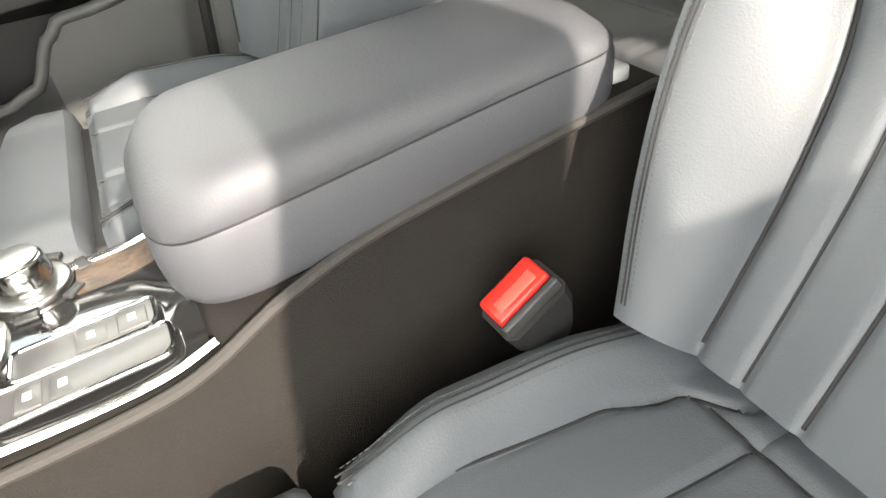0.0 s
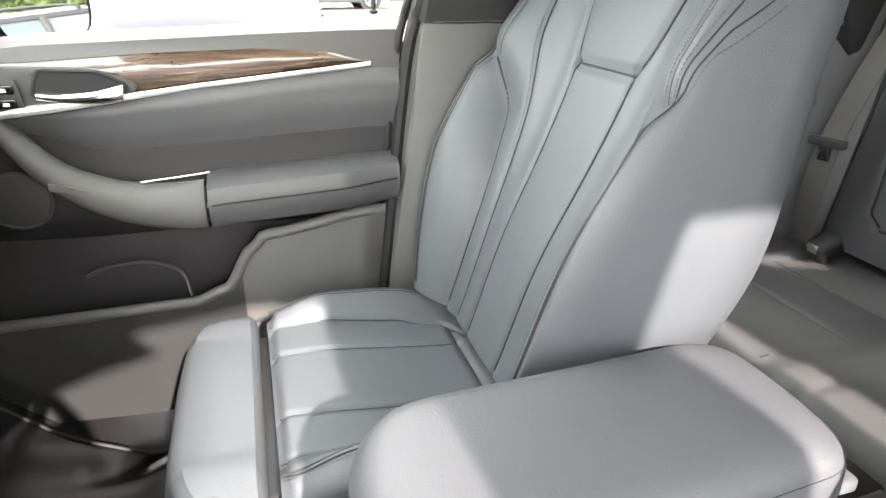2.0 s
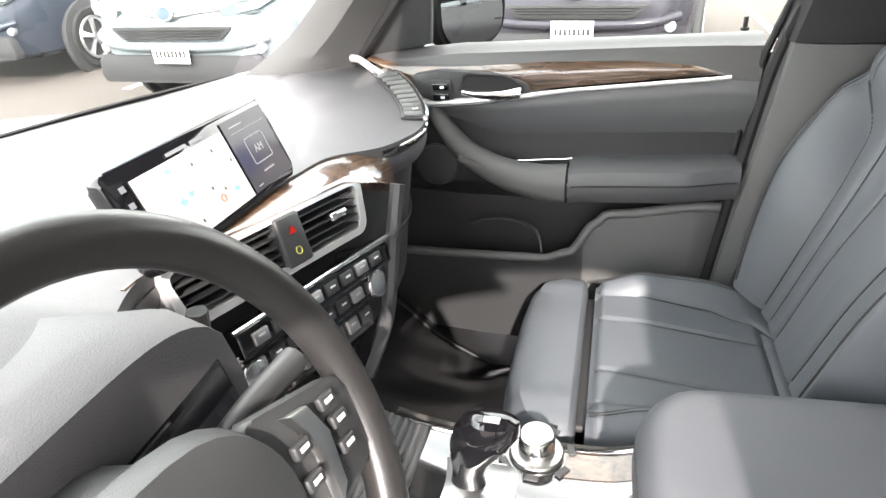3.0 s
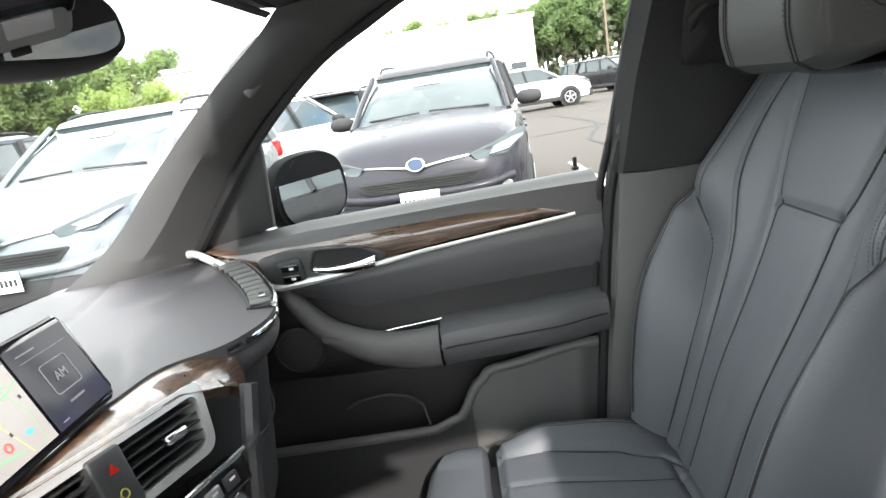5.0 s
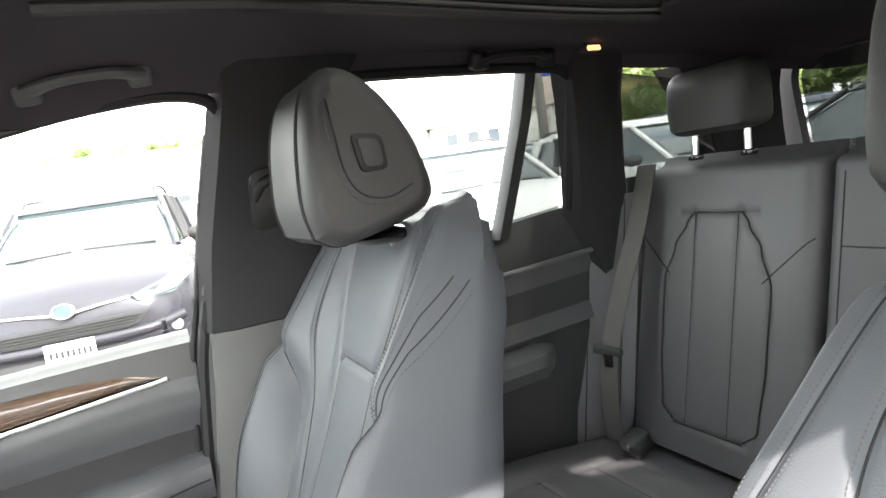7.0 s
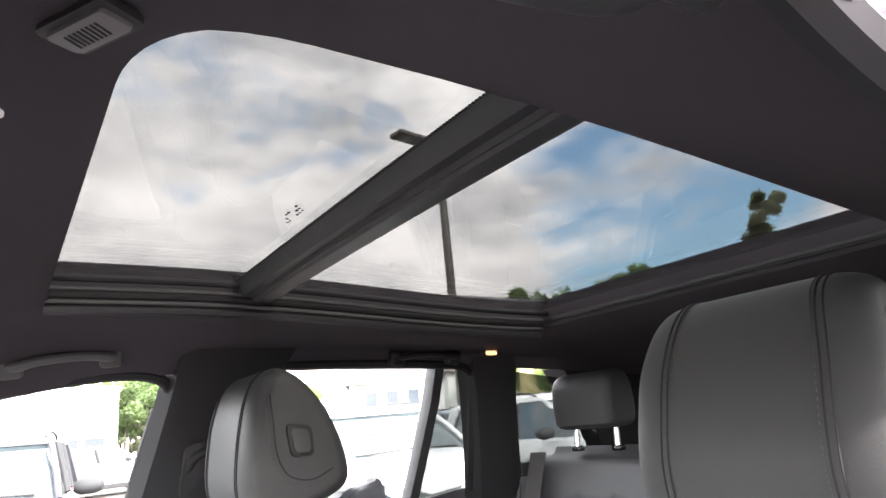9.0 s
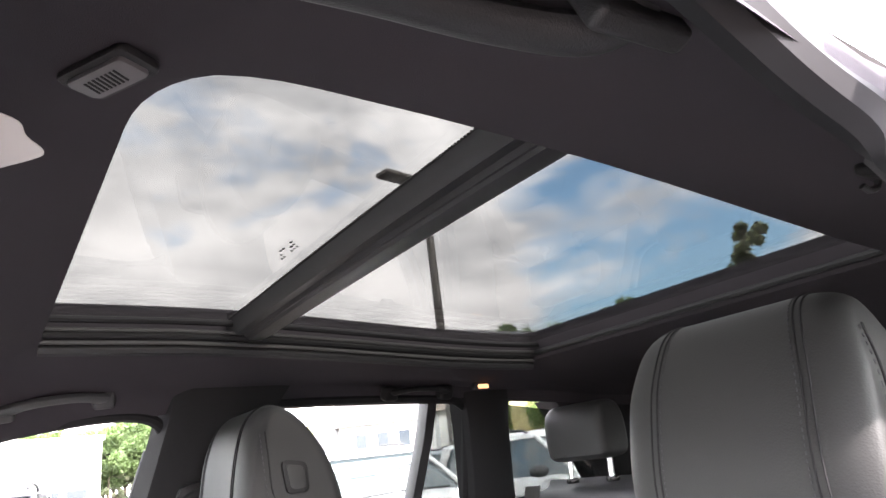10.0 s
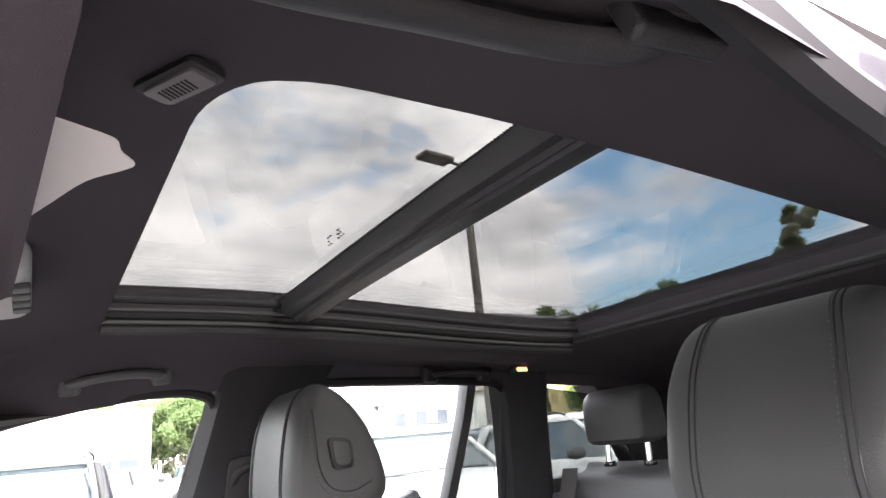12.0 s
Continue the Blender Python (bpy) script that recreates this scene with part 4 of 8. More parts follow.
def back_point(u, v, lift=0.0):
    """Front face of a front seat's backrest in seat space; u across -1..1, v up 0..1."""
    w = back_width(v)
    a, x = abs(u), u * w
    ax = abs(x)
    bol = flow([(0.0, 0.050), (0.15, 0.072), (0.35, 0.090), (0.50, 0.082), (0.64, 0.064), (0.78, 0.042), (0.90, 0.020), (1.0, 0.0)], v)
    e, c = bolster_edge(v), CREST * w
    soft = smooth01((v - 0.48) / 0.20)
    sharp = math.sqrt(smooth01((ax - e) / max(0.02, c - e))) if ax > e else 0.0
    h = bol * lerp(0.14 * smooth01((ax - 0.09) / 0.06) + 0.86 * sharp, smooth01((ax - 0.10) / 0.13), soft)
    h += 0.012 * math.exp(-((v - 0.25) / 0.18) ** 2) * (1 - a) + 0.005 * math.exp(-((v - 0.80) / 0.12) ** 2) * smooth01((0.12 - ax) / 0.06)
    # seams sink into the padding
    def sink(d, depth, r):
        return depth * math.exp(-(d / r) ** 2)

    if v < 0.66:
        h -= sink(ax - e, 0.006, 0.006) * (1 - soft)
        h -= sink(ax - column_seam(v), 0.0040, 0.0045)
    if v > 0.645:
        h -= sink(ax - notch_side(v), 0.0060, 0.006)
    h -= sink(ax - shoulder_seam(v), 0.0038, 0.0045)
    if v > 0.60:
        h -= sink(ax - outer_seam(v), 0.0030, 0.004)
    if ax < 0.078:
        h -= sink(v - 0.645, 0.0060, 0.009)
    h -= 0.035 * smooth01((v - 0.93) / 0.07) ** 2
    # beyond the crest the side panel falls back
    if a > CREST:
        k = min(1.0, (a - CREST) / (1 - CREST))
        rear = -(0.40 * flow([(0, 0.10), (0.4, 0.112), (0.8, 0.080), (1.0, 0.050)], v) + 0.016)
        h = lerp(h, rear, 1 - math.sqrt(max(0.0, 1 - k ** 1.6)) if k < 0.5 else lerp(0.18, 1.0, (k - 0.5) * 2))
    # the shoulders stand up beside the headrest
    rise = 0.024 * smooth01((ax - 0.085) / 0.07) * smooth01((v - 0.70) / 0.30) * (1 - 0.45 * smooth01((a - 0.85) / 0.15))
    base = Vector((0, 0.048, 0.665)) + TILT_S * (0.66 * v + rise)
    return base + Vector((x, 0, 0)) + TILT_N * (h + lift)


def twin_u(v):
    """Twin seam: on the bolster's crest, then back over the side panel."""
    return CREST - 0.040 + 0.100 * min(1.0, max(0.0, (v - 0.44) / 0.42))


def seat_back(seat):
    bm = bmesh.new()
    rings = []
    nv = 100
    half = [*np.linspace(0, 0.86, 76), *np.linspace(0.865, 1.0, 30)]
    us = [-q for q in half[:0:-1]] + half
    for j in range(nv + 1):
        v = j / nv
        w = back_width(v)
        front = [back_point(u, v) for u in us]
        d = curve1([(0, 0.10), (0.4, 0.112), (0.8, 0.080), (1.0, 0.050)], v)
        base = Vector((0, 0.048, 0.665)) + TILT_S * (0.66 * v - 0.01 * (v > 0.9))
        back = [base + Vector((w * x, 0, 0)) - TILT_N * (d * y + 0.02) for x, y in ((1.0, 0.45), (0.985, 0.75), (0.93, 0.95), (0.6, 1.08), (0.0, 1.1), (-0.6, 1.08), (-0.93, 0.95), (-0.985, 0.75), (-1.0, 0.45))]
        rings.append(front + back)
    loft(bm, rings)
    b = part("backrest", bm, LEATHER, seat, "bolstered leather backrest")

    def seam(name, pts, r=0.0013, mat=THREAD):
        q = bmesh.new()
        tube(q, pts, r, 6)
        return part(name, q, mat, b)

    def stitches(place, v0, v1, n):
        q = bmesh.new()
        step = (v1 - v0) / n
        for k in range(n):
            v = v0 + step * k
            tube(q, [place(v), place(v + step * 0.6)], 0.0008, 4)
        part("stitching", q, STITCH, b)

    for s in (1, -1):
        across = lambda x, v, lift=0.0: back_point(s * x / back_width(v), v, lift)
        seam("seam", [across(column_seam(v), v, 0.0006) for v in np.linspace(0.01, 0.645, 50)], 0.0017)
        seam("seam", [across(notch_side(v), v, 0.0005) for v in np.linspace(0.645, 0.945, 30)], 0.0022)
        seam("seam", [across(shoulder_seam(v), v, 0.0004) for v in np.linspace(0.01, 0.955, 70)])
        stitches(lambda v: across(shoulder_seam(v) + 0.005, v, 0.0002), 0.40, 0.95, 80)
        seam("bolster_seam", [across(bolster_edge(v), v, 0.0014) for v in np.linspace(0.02, 0.60, 70)], 0.0020)
        seam("seam", [across(outer_seam(v), v, -0.0003) for v in np.linspace(0.585, 0.955, 40)])
        for e in (-0.005, 0.005):
            stitches(lambda v: across(outer_seam(v) + e, v, 0.0002), 0.59, 0.95, 54)
        # twin seam along the bolster's crest with stitches beside it
        for e in (0.0, 0.014):
            seam("bolster_seam", [back_point(s * (twin_u(v) + e), v, 0.0004) for v in np.linspace(0.02, 0.86, 60)], 0.0009)
        for e in (-0.014, 0.022):
            stitches(lambda v: back_point(s * (twin_u(v) + e), v, 0.0003), 0.03, 0.84, 110)
    q = bmesh.new()
    tube(q, [back_point(x / back_width(0.645), 0.645 , 0.0) for x in np.linspace(-0.072, 0.072, 18)], 0.0024, 6)
    part("seam", q, THREAD, b)
    # side shield between back and cushion
    for s in (1, -1):
        q = bmesh.new()
        tube(q, spline([(s * 0.214, -0.03, 0.640), (s * 0.212, 0.012, 0.678), (s * 0.208, 0.046, 0.676)], 5), lambda k: 0.030 - 0.008 * k, 14)
        part("hinge_cover", q, SILVER_PLASTIC, seat, "pale plastic recliner cover")
    return b


def cushion_z(x, y):
    """Top of the seat cushion in seat space."""
    a = abs(x)
    z = 0.640 + 0.028 * smooth01((y - 0.02) / 0.30)
    z += 0.040 * smooth01((a - 0.145) / 0.045) * curve1([(0.0, 0.5), (0.14, 1.0), (0.24, 0.85), (0.34, 0.15), (0.5, 0.0)], y)
    if a > 0.188:
        k = min(1, (a - 0.188) / 0.042)
        z -= 0.062 * (1 - math.sqrt(max(0, 1 - k * k)))
    for c in (0.075,):
        z -= 0.004 * math.exp(-((a - c) / 0.0045) ** 2)
    z -= 0.006 * math.exp(-((a - insert_edge(y)) / 0.005) ** 2)
    if y < 0.10:
        z -= 0.006 * math.exp(-((y - 0.055) / 0.006) ** 2) * (a < insert_edge(y))
    return z


def insert_edge(y):
    return curve1([(0.03, 0.10), (0.07, 0.14), (0.14, 0.155), (0.35, 0.16)], y)


def seat_cushion(seat):
    bm = bmesh.new()
    rings = []
    for y in np.linspace(-0.055, 0.338, 90):
        end = smooth01((0.338 - y) / 0.016)
        hw = 1 - 0.05 * smooth01((y - 0.22) / 0.12)
        row = [Vector((x * hw, y, cushion_z(x, y) - 0.016 * (1 - end))) for x in np.linspace(-0.230, 0.230, 110)]
        row += [Vector((0.236, y, 0.57)), Vector((0.225, y, 0.50)), Vector((-0.225, y, 0.50)), Vector((-0.236, y, 0.57))]
        rings.append(row)
    loft(bm, rings)
    c = part("cushion", bm, LEATHER, seat, "padded leather seat cushion")

    def seam(pts, r=0.0013, name="seam", mat=THREAD):
        q = bmesh.new()
        tube(q, pts, r, 6)
        part(name, q, mat, c)

    for s in (1, -1):
        seam([(s * 0.075, y, cushion_z(s * 0.075, y)) for y in np.linspace(0.06, 0.332, 40)])
        seam([(s * insert_edge(y), y, cushion_z(s * insert_edge(y), y)) for y in np.linspace(0.04, 0.334, 50)], 0.0018)
        for e in (0.186, 0.192):
            seam([(s * e, y, cushion_z(s * e, y)) for y in np.linspace(0.03, 0.334, 40)], 0.001, "bolster_seam")
        q = bmesh.new()
        for e in (0.181, 0.197):
            for k in range(60):
                y = 0.03 + 0.30 * k / 60
                tube(q, [(s * e, y, cushion_z(s * e, y) + 0.0002), (s * e, y + 0.0032, cushion_z(s * e, y + 0.0032) + 0.0002)], 0.0006, 4)
        part("stitching", q, STITCH, c)
    seam([(x, 0.055, cushion_z(x, 0.055)) for x in np.linspace(-0.12, 0.12, 30)], 0.0016)
    # thigh extension in front of a dark gap
    bm = bmesh.new()
    rings = []
    for x in np.linspace(-0.225, 0.225, 60):
        e = min(1.0, (0.225 - abs(x)) / 0.085)
        r = math.sqrt(max(0.02, 1 - (1 - e) ** 2))
        drop = 0.05 * (1 - r)
        front = 0.470 - 0.06 * (1 - r) - 0.10 * (x / 0.225) ** 4 * 0.3
        lift = 0.008 * smooth01((abs(x) - 0.12) / 0.08)
        sec = [(0.352, 0.56), (0.352, 0.645), (0.355, 0.664), (0.362, 0.672), (0.40, 0.674), (lerp(0.362, front, 0.75), 0.668), (front - 0.010, 0.650), (front, 0.620), (front - 0.012, 0.575), (front - 0.04, 0.545), (0.38, 0.53)]
        rings.append([Vector((x, y, z - drop + lift * (z > 0.63))) for y, z in sec])
    loft(bm, rings)
    part("thigh_support", bm, LEATHER, seat, "sliding leather thigh support")
    bm = bmesh.new()
    rbox(bm, (0.36, 0.05, 0.08), (0, 0.345, 0.60), 0.01)
    part("gap_bellows", bm, RUBBER, seat, "dark fold behind the thigh support")
    # base valance
    bm = bmesh.new()
    rings = []
    for y in np.linspace(-0.10, 0.43, 14):
        rings.append([Vector(q) for q in ((0.215, y, 0.575), (0.238, y, 0.555), (0.24, y, 0.47), (0.23, y, 0.43), (-0.23, y, 0.43), (-0.24, y, 0.47), (-0.238, y, 0.555), (-0.215, y, 0.575))])
    loft(bm, rings)
    part("seat_base", bm, PLASTIC_DARK, seat, "dark plastic seat valance")
    for s in (1, -1):
        bm = bmesh.new()
        rbox(bm, (0.05, 0.62, 0.075), (s * 0.20, 0.15, 0.40), 0.008)
        part("seat_rail", bm, PLASTIC_DARK, seat, "seat runner")


def headrest_ring(k, grow=0.0):
    """A closed side profile at k in -1..1 across the headrest."""
    a = abs(k)
    r = math.sqrt(max(0.0, 1 - max(0.0, (a - 0.60) / 0.40) ** 2.2)) if a > 0.60 else 1.0
    sc = lerp(0.70, 1.0, r) + grow
    prof = [(0.058, -0.098), (0.066, -0.060), (0.064, -0.010), (0.056, 0.045), (0.040, 0.090), (0.014, 0.112), (-0.014, 0.110), (-0.044, 0.088), (-0.072, 0.050), (-0.094, 0.005), (-0.108, -0.045), (-0.104, -0.072), (-0.080, -0.088), (-0.020, -0.104), (0.030, -0.112)]
    ring = [Vector((0, p[0], p[1])) for p in prof]
    sm = spline([*ring, ring[0]], 4)[:-1]
    narrow = lambda z: 1 - 0.10 * smooth01((z - 0.02) / 0.10)
    return [Vector((k * 0.128 * narrow(p.z) * 1.0, p.y * sc, p.z * lerp(0.80, 1.0, r))) for p in sm]


def headrest(seat):
    at = Vector((0, -0.118, 1.352))
    bm = bmesh.new()
    ks = [math.sin(t) for t in np.linspace(-math.pi / 2, math.pi / 2, 40)]
    loft(bm, [[p + at for p in headrest_ring(k)] for k in ks])
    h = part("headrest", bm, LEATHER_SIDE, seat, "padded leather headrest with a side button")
    for s in (1, -1):
        for e in (0.60, 0.66):
            q = bmesh.new()
            ring = [p + at + Vector((s * 0.0006, 0, 0)) + (p - Vector((p.x, 0, 0))).normalized() * 0.0005 for p in headrest_ring(s * e)]
            tube(q, ring + ring[:1], 0.0011, 6, caps=False)
            part("seam", q, THREAD, h)
        q = bmesh.new()
        ring = [p + at + (p - Vector((p.x, 0, 0))).normalized() * 0.0005 for p in headrest_ring(s * 0.57)]
        fine = spline(ring + ring[:1], 4)
        for a, b in list(zip(fine, fine[1:]))[::2]:
            tube(q, [a, b], 0.0007, 4)
        part("stitching", q, STITCH, h)
    # adjuster button on the side
    q = bmesh.new()
    m = frame_at(at + Vector((-0.1238, -0.016, 0.0)), (0, -1, 0.0), (0.06, 0, 1))
    prism(q, [m @ p for p in rounded([(-0.014, -0.024, 0), (0.022, -0.024, 0), (0.020, 0.020, 0), (-0.020, 0.026, 0)], 0.009)], m.to_3x3() @ Vector((0, 0, 0.007)), 0.002)
    part("button_rim", q, PLASTIC_DEEP, h, "raised rim round the button")
    q = bmesh.new()
    prism(q, [m @ p for p in rounded([(-0.009, -0.018, 0.003), (0.016, -0.018, 0.003), (0.014, 0.014, 0.003), (-0.014, 0.019, 0.003)], 0.006)], m.to_3x3() @ Vector((0, 0, 0.006)), 0.002)
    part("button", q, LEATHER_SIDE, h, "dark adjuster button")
    q = bmesh.new()
    tube(q, spline([at + Vector((-0.128 * (1 - 0.10 * smooth01((z - 0.02) / 0.10)) - 0.0003, y, z)) for y, z in ((0.026, 0.070), (0.024, 0.03), (0.018, -0.02), (0.0, -0.050), (-0.035, -0.058), (-0.068, -0.046))], 6), 0.0012, 6)
    part("seam", q, THREAD, h)
    q = bmesh.new()
    twin = spline([at + Vector((-0.128 * (1 - 0.10 * smooth01((z - 0.02) / 0.10)) - 0.0004, y, z)) for y, z in ((0.034, 0.066), (0.032, 0.026), (0.025, -0.026), (0.004, -0.058), (-0.036, -0.066), (-0.064, -0.056))], 10)
    for i in range(0, len(twin) - 1, 2):
        tube(q, [twin[i], twin[i + 1]], 0.0008, 4)
    part("stitching", q, STITCH, h)
    for s in (1, -1):
        q = bmesh.new()
        tube(q, [at + Vector((s * 0.052, -0.03, -0.08)), at + Vector((s * 0.052, -0.075, -0.15))], 0.007, 12)
        part("headrest_post", q, CHROME, h, "chrome post")
        q = bmesh.new()
        disc(q, 0.020, 0.010, Matrix.Translation(at + Vector((s * 0.052, -0.062, -0.108))) @ pose(0, 0, 0, 12, 0, 0), 24, 0.003)
        part("post_collar", q, GLOSS_BLACK, h, "black collar")
    q = bmesh.new()
    rings = []
    for k in np.linspace(-1, 1, 17):
        r = math.sqrt(max(0.05, 1 - abs(k) ** 3))
        rings.append([at + Vector((k * 0.095, 0.050 * r * math.cos(t) - 0.055, -0.112 + 0.014 * r * math.sin(t))) for t in [math.tau * i / 12 for i in range(12)]])
    loft(q, rings)
    part("top_cap", q, GLOSS_BLACK, seat, "gloss black cap under the headrest")
    return h





def front_seat():
    seat = thing("front_seat", "charcoal leather sports seat with stitched bolsters", "car seat", (0.376, 0, 0), "front seats")
    seat_cushion(seat)
    seat_back(seat)
    headrest(seat)
    return seat


passenger = front_seat()
tagged(passenger, "charcoal leather passenger seat with stitched bolsters and tall headrest")
driver = copy_thing(passenger, pose(-0.385, -0.11, -0.05))
hinge = Matrix.Translation((0, 0.04, 0.66))
recline = hinge @ pose(0, 0, 0, 10.5, 0, 0) @ hinge.inverted()
for ch in driver.children:
    kind = ch.name.split(".")[0]
    if kind in ("backrest", "headrest", "top_cap"):
        ch.matrix_basis = recline @ Matrix.Translation((0.024, -0.012, 0.088) if kind == "headrest" else (0, 0, 0))
tagged(driver, "charcoal leather driver seat slid back, with stitched bolsters")


def buckle(at, way, label):
    b = thing("belt_buckle", label, "buckle", at)
    m = frame_at((0, 0, 0), (0.05, -0.83, 0.45), way) @ Matrix.Scale(1.12, 4)
    bm = bmesh.new()
    rings = [[m @ Vector((x * w, y, z * d)) for x, z in ((-1, -0.7), (-0.8, -1), (0.8, -1), (1, -0.7), (1, 0.7), (0.8, 1), (-0.8, 1), (-1, 0.7))] for y, w, d in ((-0.045, 0.012, 0.008), (-0.03, 0.019, 0.012), (0.0, 0.027, 0.018), (0.022, 0.028, 0.020))]
    loft(bm, rings)
    part("buckle_body", bm, PLASTIC_DEEP, b, "black plastic body")
    bm = bmesh.new()
    rbox(bm, (0.048, 0.014, 0.026), m @ Matrix.Translation((0, 0.026, -0.005)), 0.004)
    bt = part("release_button", bm, RED, b, "bright red release button")
    bm = bmesh.new()
    rbox(bm, (0.034, 0.003, 0.010), m @ Matrix.Translation((0, 0.0325, -0.002)), 0.0012)
    part("press_mark", bm, material("press_print", (0.80, 0.10, 0.07), 0.5), bt)
    bm = bmesh.new()
    rbox(bm, (0.050, 0.012, 0.006), m @ Matrix.Translation((0, 0.026, 0.0125)), 0.002)
    part("slot", bm, PLASTIC_DARK, b)
    bm = bmesh.new()
    tube(bm, [m @ Vector((0, -0.04, 0)), m @ Vector((0.0, -0.07, 0)), m @ Vector((0.004, -0.12, -0.004))], lambda k: 0.010 - 0.003 * k, 10)
    part("stalk", bm, PLASTIC_DARK, b)
    return b


buckle((-0.157, 0.034, 0.652), (-0.12, 0.52, 0.85), "black seat belt buckle with a red button beside the console")


# ---- rear bench ----
def rear_back_point(x, v, x0, x1, lift=0.0):
    """Front face of a rear backrest between x0 and x1; v up."""
    w = (x1 - x0) / 2
    u = (x - (x0 + x1) / 2) / w
    h = 0.0
    a = abs(u)
    if a > 0.86:
        k = min(1, (a - 0.86) / 0.14)
        h -= 0.035 * (1 - math.sqrt(max(0, 1 - k * k)))
    h -= 0.05 * smooth01((v - 0.93) / 0.07) ** 2
    return Vector((x, -0.795 - 0.135 * v, 0.655 + 0.61 * v)) + Vector((0, 0.976, 0.216)) * (h + lift)


def rear_bench_back(name, x0, x1, label, inset):
    b = thing(name, label, "car seat", ((x0 + x1) / 2, -0.9, 0.6), "rear bench")
    off = -b.location
    c = (x0 + x1) / 2

    def contour(v):
        """Half width of the sewn inner field."""
        return curve1([(0.10, 0.085), (0.15, 0.118), (0.35, 0.128), (0.58, 0.130), (0.70, 0.105), (0.78, 0.075), (0.815, 0.060)], v)

    bm = bmesh.new()
    rings = []
    n = 90
    for j in range(81):
        v = j / 80
        row = []
        for i in range(n + 1):
            x = lerp(x0, x1, i / n)
            g = 0.0
            if inset and 0.09 < v < 0.83:
                g -= 0.004 * math.exp(-((abs(x - c) - contour(v)) / 0.005) ** 2)
                g -= 0.003 * math.exp(-((abs(x - c) - 0.052) / 0.004) ** 2)
                g += 0.002 * (1 - smooth01((abs(x - c) - contour(v) + 0.05) / 0.05))
            if inset:
                g -= 0.005 * (math.exp(-((v - 0.10) / 0.008) ** 2) + math.exp(-((v - 0.815) / 0.008) ** 2)) * (abs(x - c) < 0.10)
            row.append(rear_back_point(x, v, x0, x1, g))
        back = [Vector((x1, -0.87 - 0.135 * v, 0.655 + 0.61 * v)), Vector((x0, -0.87 - 0.135 * v, 0.655 + 0.61 * v))]
        rings.append(row + back)
    loft(bm, rings)
    body = part("backrest", bm, LEATHER_REAR, b, "leather backrest")
    body.location = off

    def seam(pts, r=0.0016):
        q = bmesh.new()
        tube(q, pts, r, 6)
        part("seam", q, THREAD, body)

    if inset:
        for s in (1, -1):
            seam([rear_back_point(c + s * contour(v), v, x0, x1, -0.002) for v in np.linspace(0.11, 0.81, 50)], 0.002)
            seam([rear_back_point(c + s * 0.052, v, x0, x1, -0.001) for v in np.linspace(0.11, 0.81, 40)], 0.0013)
            seam([rear_back_point(c + s * lerp(0.112, min(0.205, (x1 - x0) / 2 - 0.01), k), lerp(0.60, 0.74, k), x0, x1, 0.0) for k in np.linspace(0, 1, 12)], 0.0014)
        for v in (0.10, 0.815):
            seam([rear_back_point(x, v, x0, x1, -0.003) for x in np.linspace(c - contour(v), c + contour(v), 24)], 0.002)
    else:
        for e in (x0 + 0.03, x1 - 0.03):
            seam([rear_back_point(e, v, x0, x1, 0.0) for v in np.linspace(0.03, 0.92, 40)], 0.0014)
        seam([rear_back_point(x, 0.72, x0, x1, 0.0) for x in np.linspace(x0 + 0.03, x1 - 0.03, 20)], 0.0014)
    return b


def rear_headrest(x, z, w, label):
    h = thing("rear_headrest", label, "headrest", (x, -0.955, z), "rear headrests")
    bm = bmesh.new()
    rings = []
    for k in [math.sin(t) for t in np.linspace(-math.pi / 2, math.pi / 2, 24)]:
        r = math.sqrt(max(0.0, 1 - max(0.0, (abs(k) - 0.75) / 0.25) ** 2.2)) if abs(k) > 0.75 else 1.0
        sec = [(0.046, -0.055), (0.050, -0.01), (0.042, 0.045), (0.015, 0.066), (-0.025, 0.064), (-0.046, 0.035), (-0.050, -0.02), (-0.042, -0.058), (0.0, -0.066), (0.03, -0.064)]
        sm = spline([Vector((0, a, b)) for a, b in sec] + [Vector((0, *sec[0]))], 3)[:-1]
        rings.append([Vector((k * w, p.y * lerp(0.6, 1, r), p.z * lerp(0.72, 1, r))) for p in sm])
    loft(bm, rings)
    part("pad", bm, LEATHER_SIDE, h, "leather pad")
    for s in (1, -1):
        bm = bmesh.new()
        tube(bm, [(s * 0.065, 0, -0.05), (s * 0.065, 0.004, -0.115)], 0.007, 12)
        part("post", bm, CHROME, h, "chrome post")
        bm = bmesh.new()
        disc(bm, 0.016, 0.012, Matrix.Translation((s * 0.065, 0.002, -0.112)), 20, 0.003)
        part("collar", bm, GLOSS_BLACK, h)
    return h


def rear_cushion_z(x, y):
    z = 0.655 - 0.03 * smooth01((-0.45 - y) / 0.35)
    for c in (0.41, -0.41):
        a = abs(x - c)
        z += 0.010 * smooth01((a - 0.16) / 0.05)
        if -0.80 < y < -0.36:
            z -= 0.004 * math.exp(-((a - 0.155) / 0.005) ** 2)
    for yy in (-0.50, -0.64):
        z -= 0.004 * math.exp(-((y - yy) / 0.005) ** 2) * (min(abs(x - 0.41), abs(x + 0.41)) < 0.155)
    for xx in (0.16, -0.16):
        z -= 0.006 * math.exp(-((x - xx) / 0.006) ** 2)
    if y > -0.36:
        k = (y + 0.36) / 0.08
        z -= 0.07 * (1 - math.sqrt(max(0, 1 - k * k)))
    return z


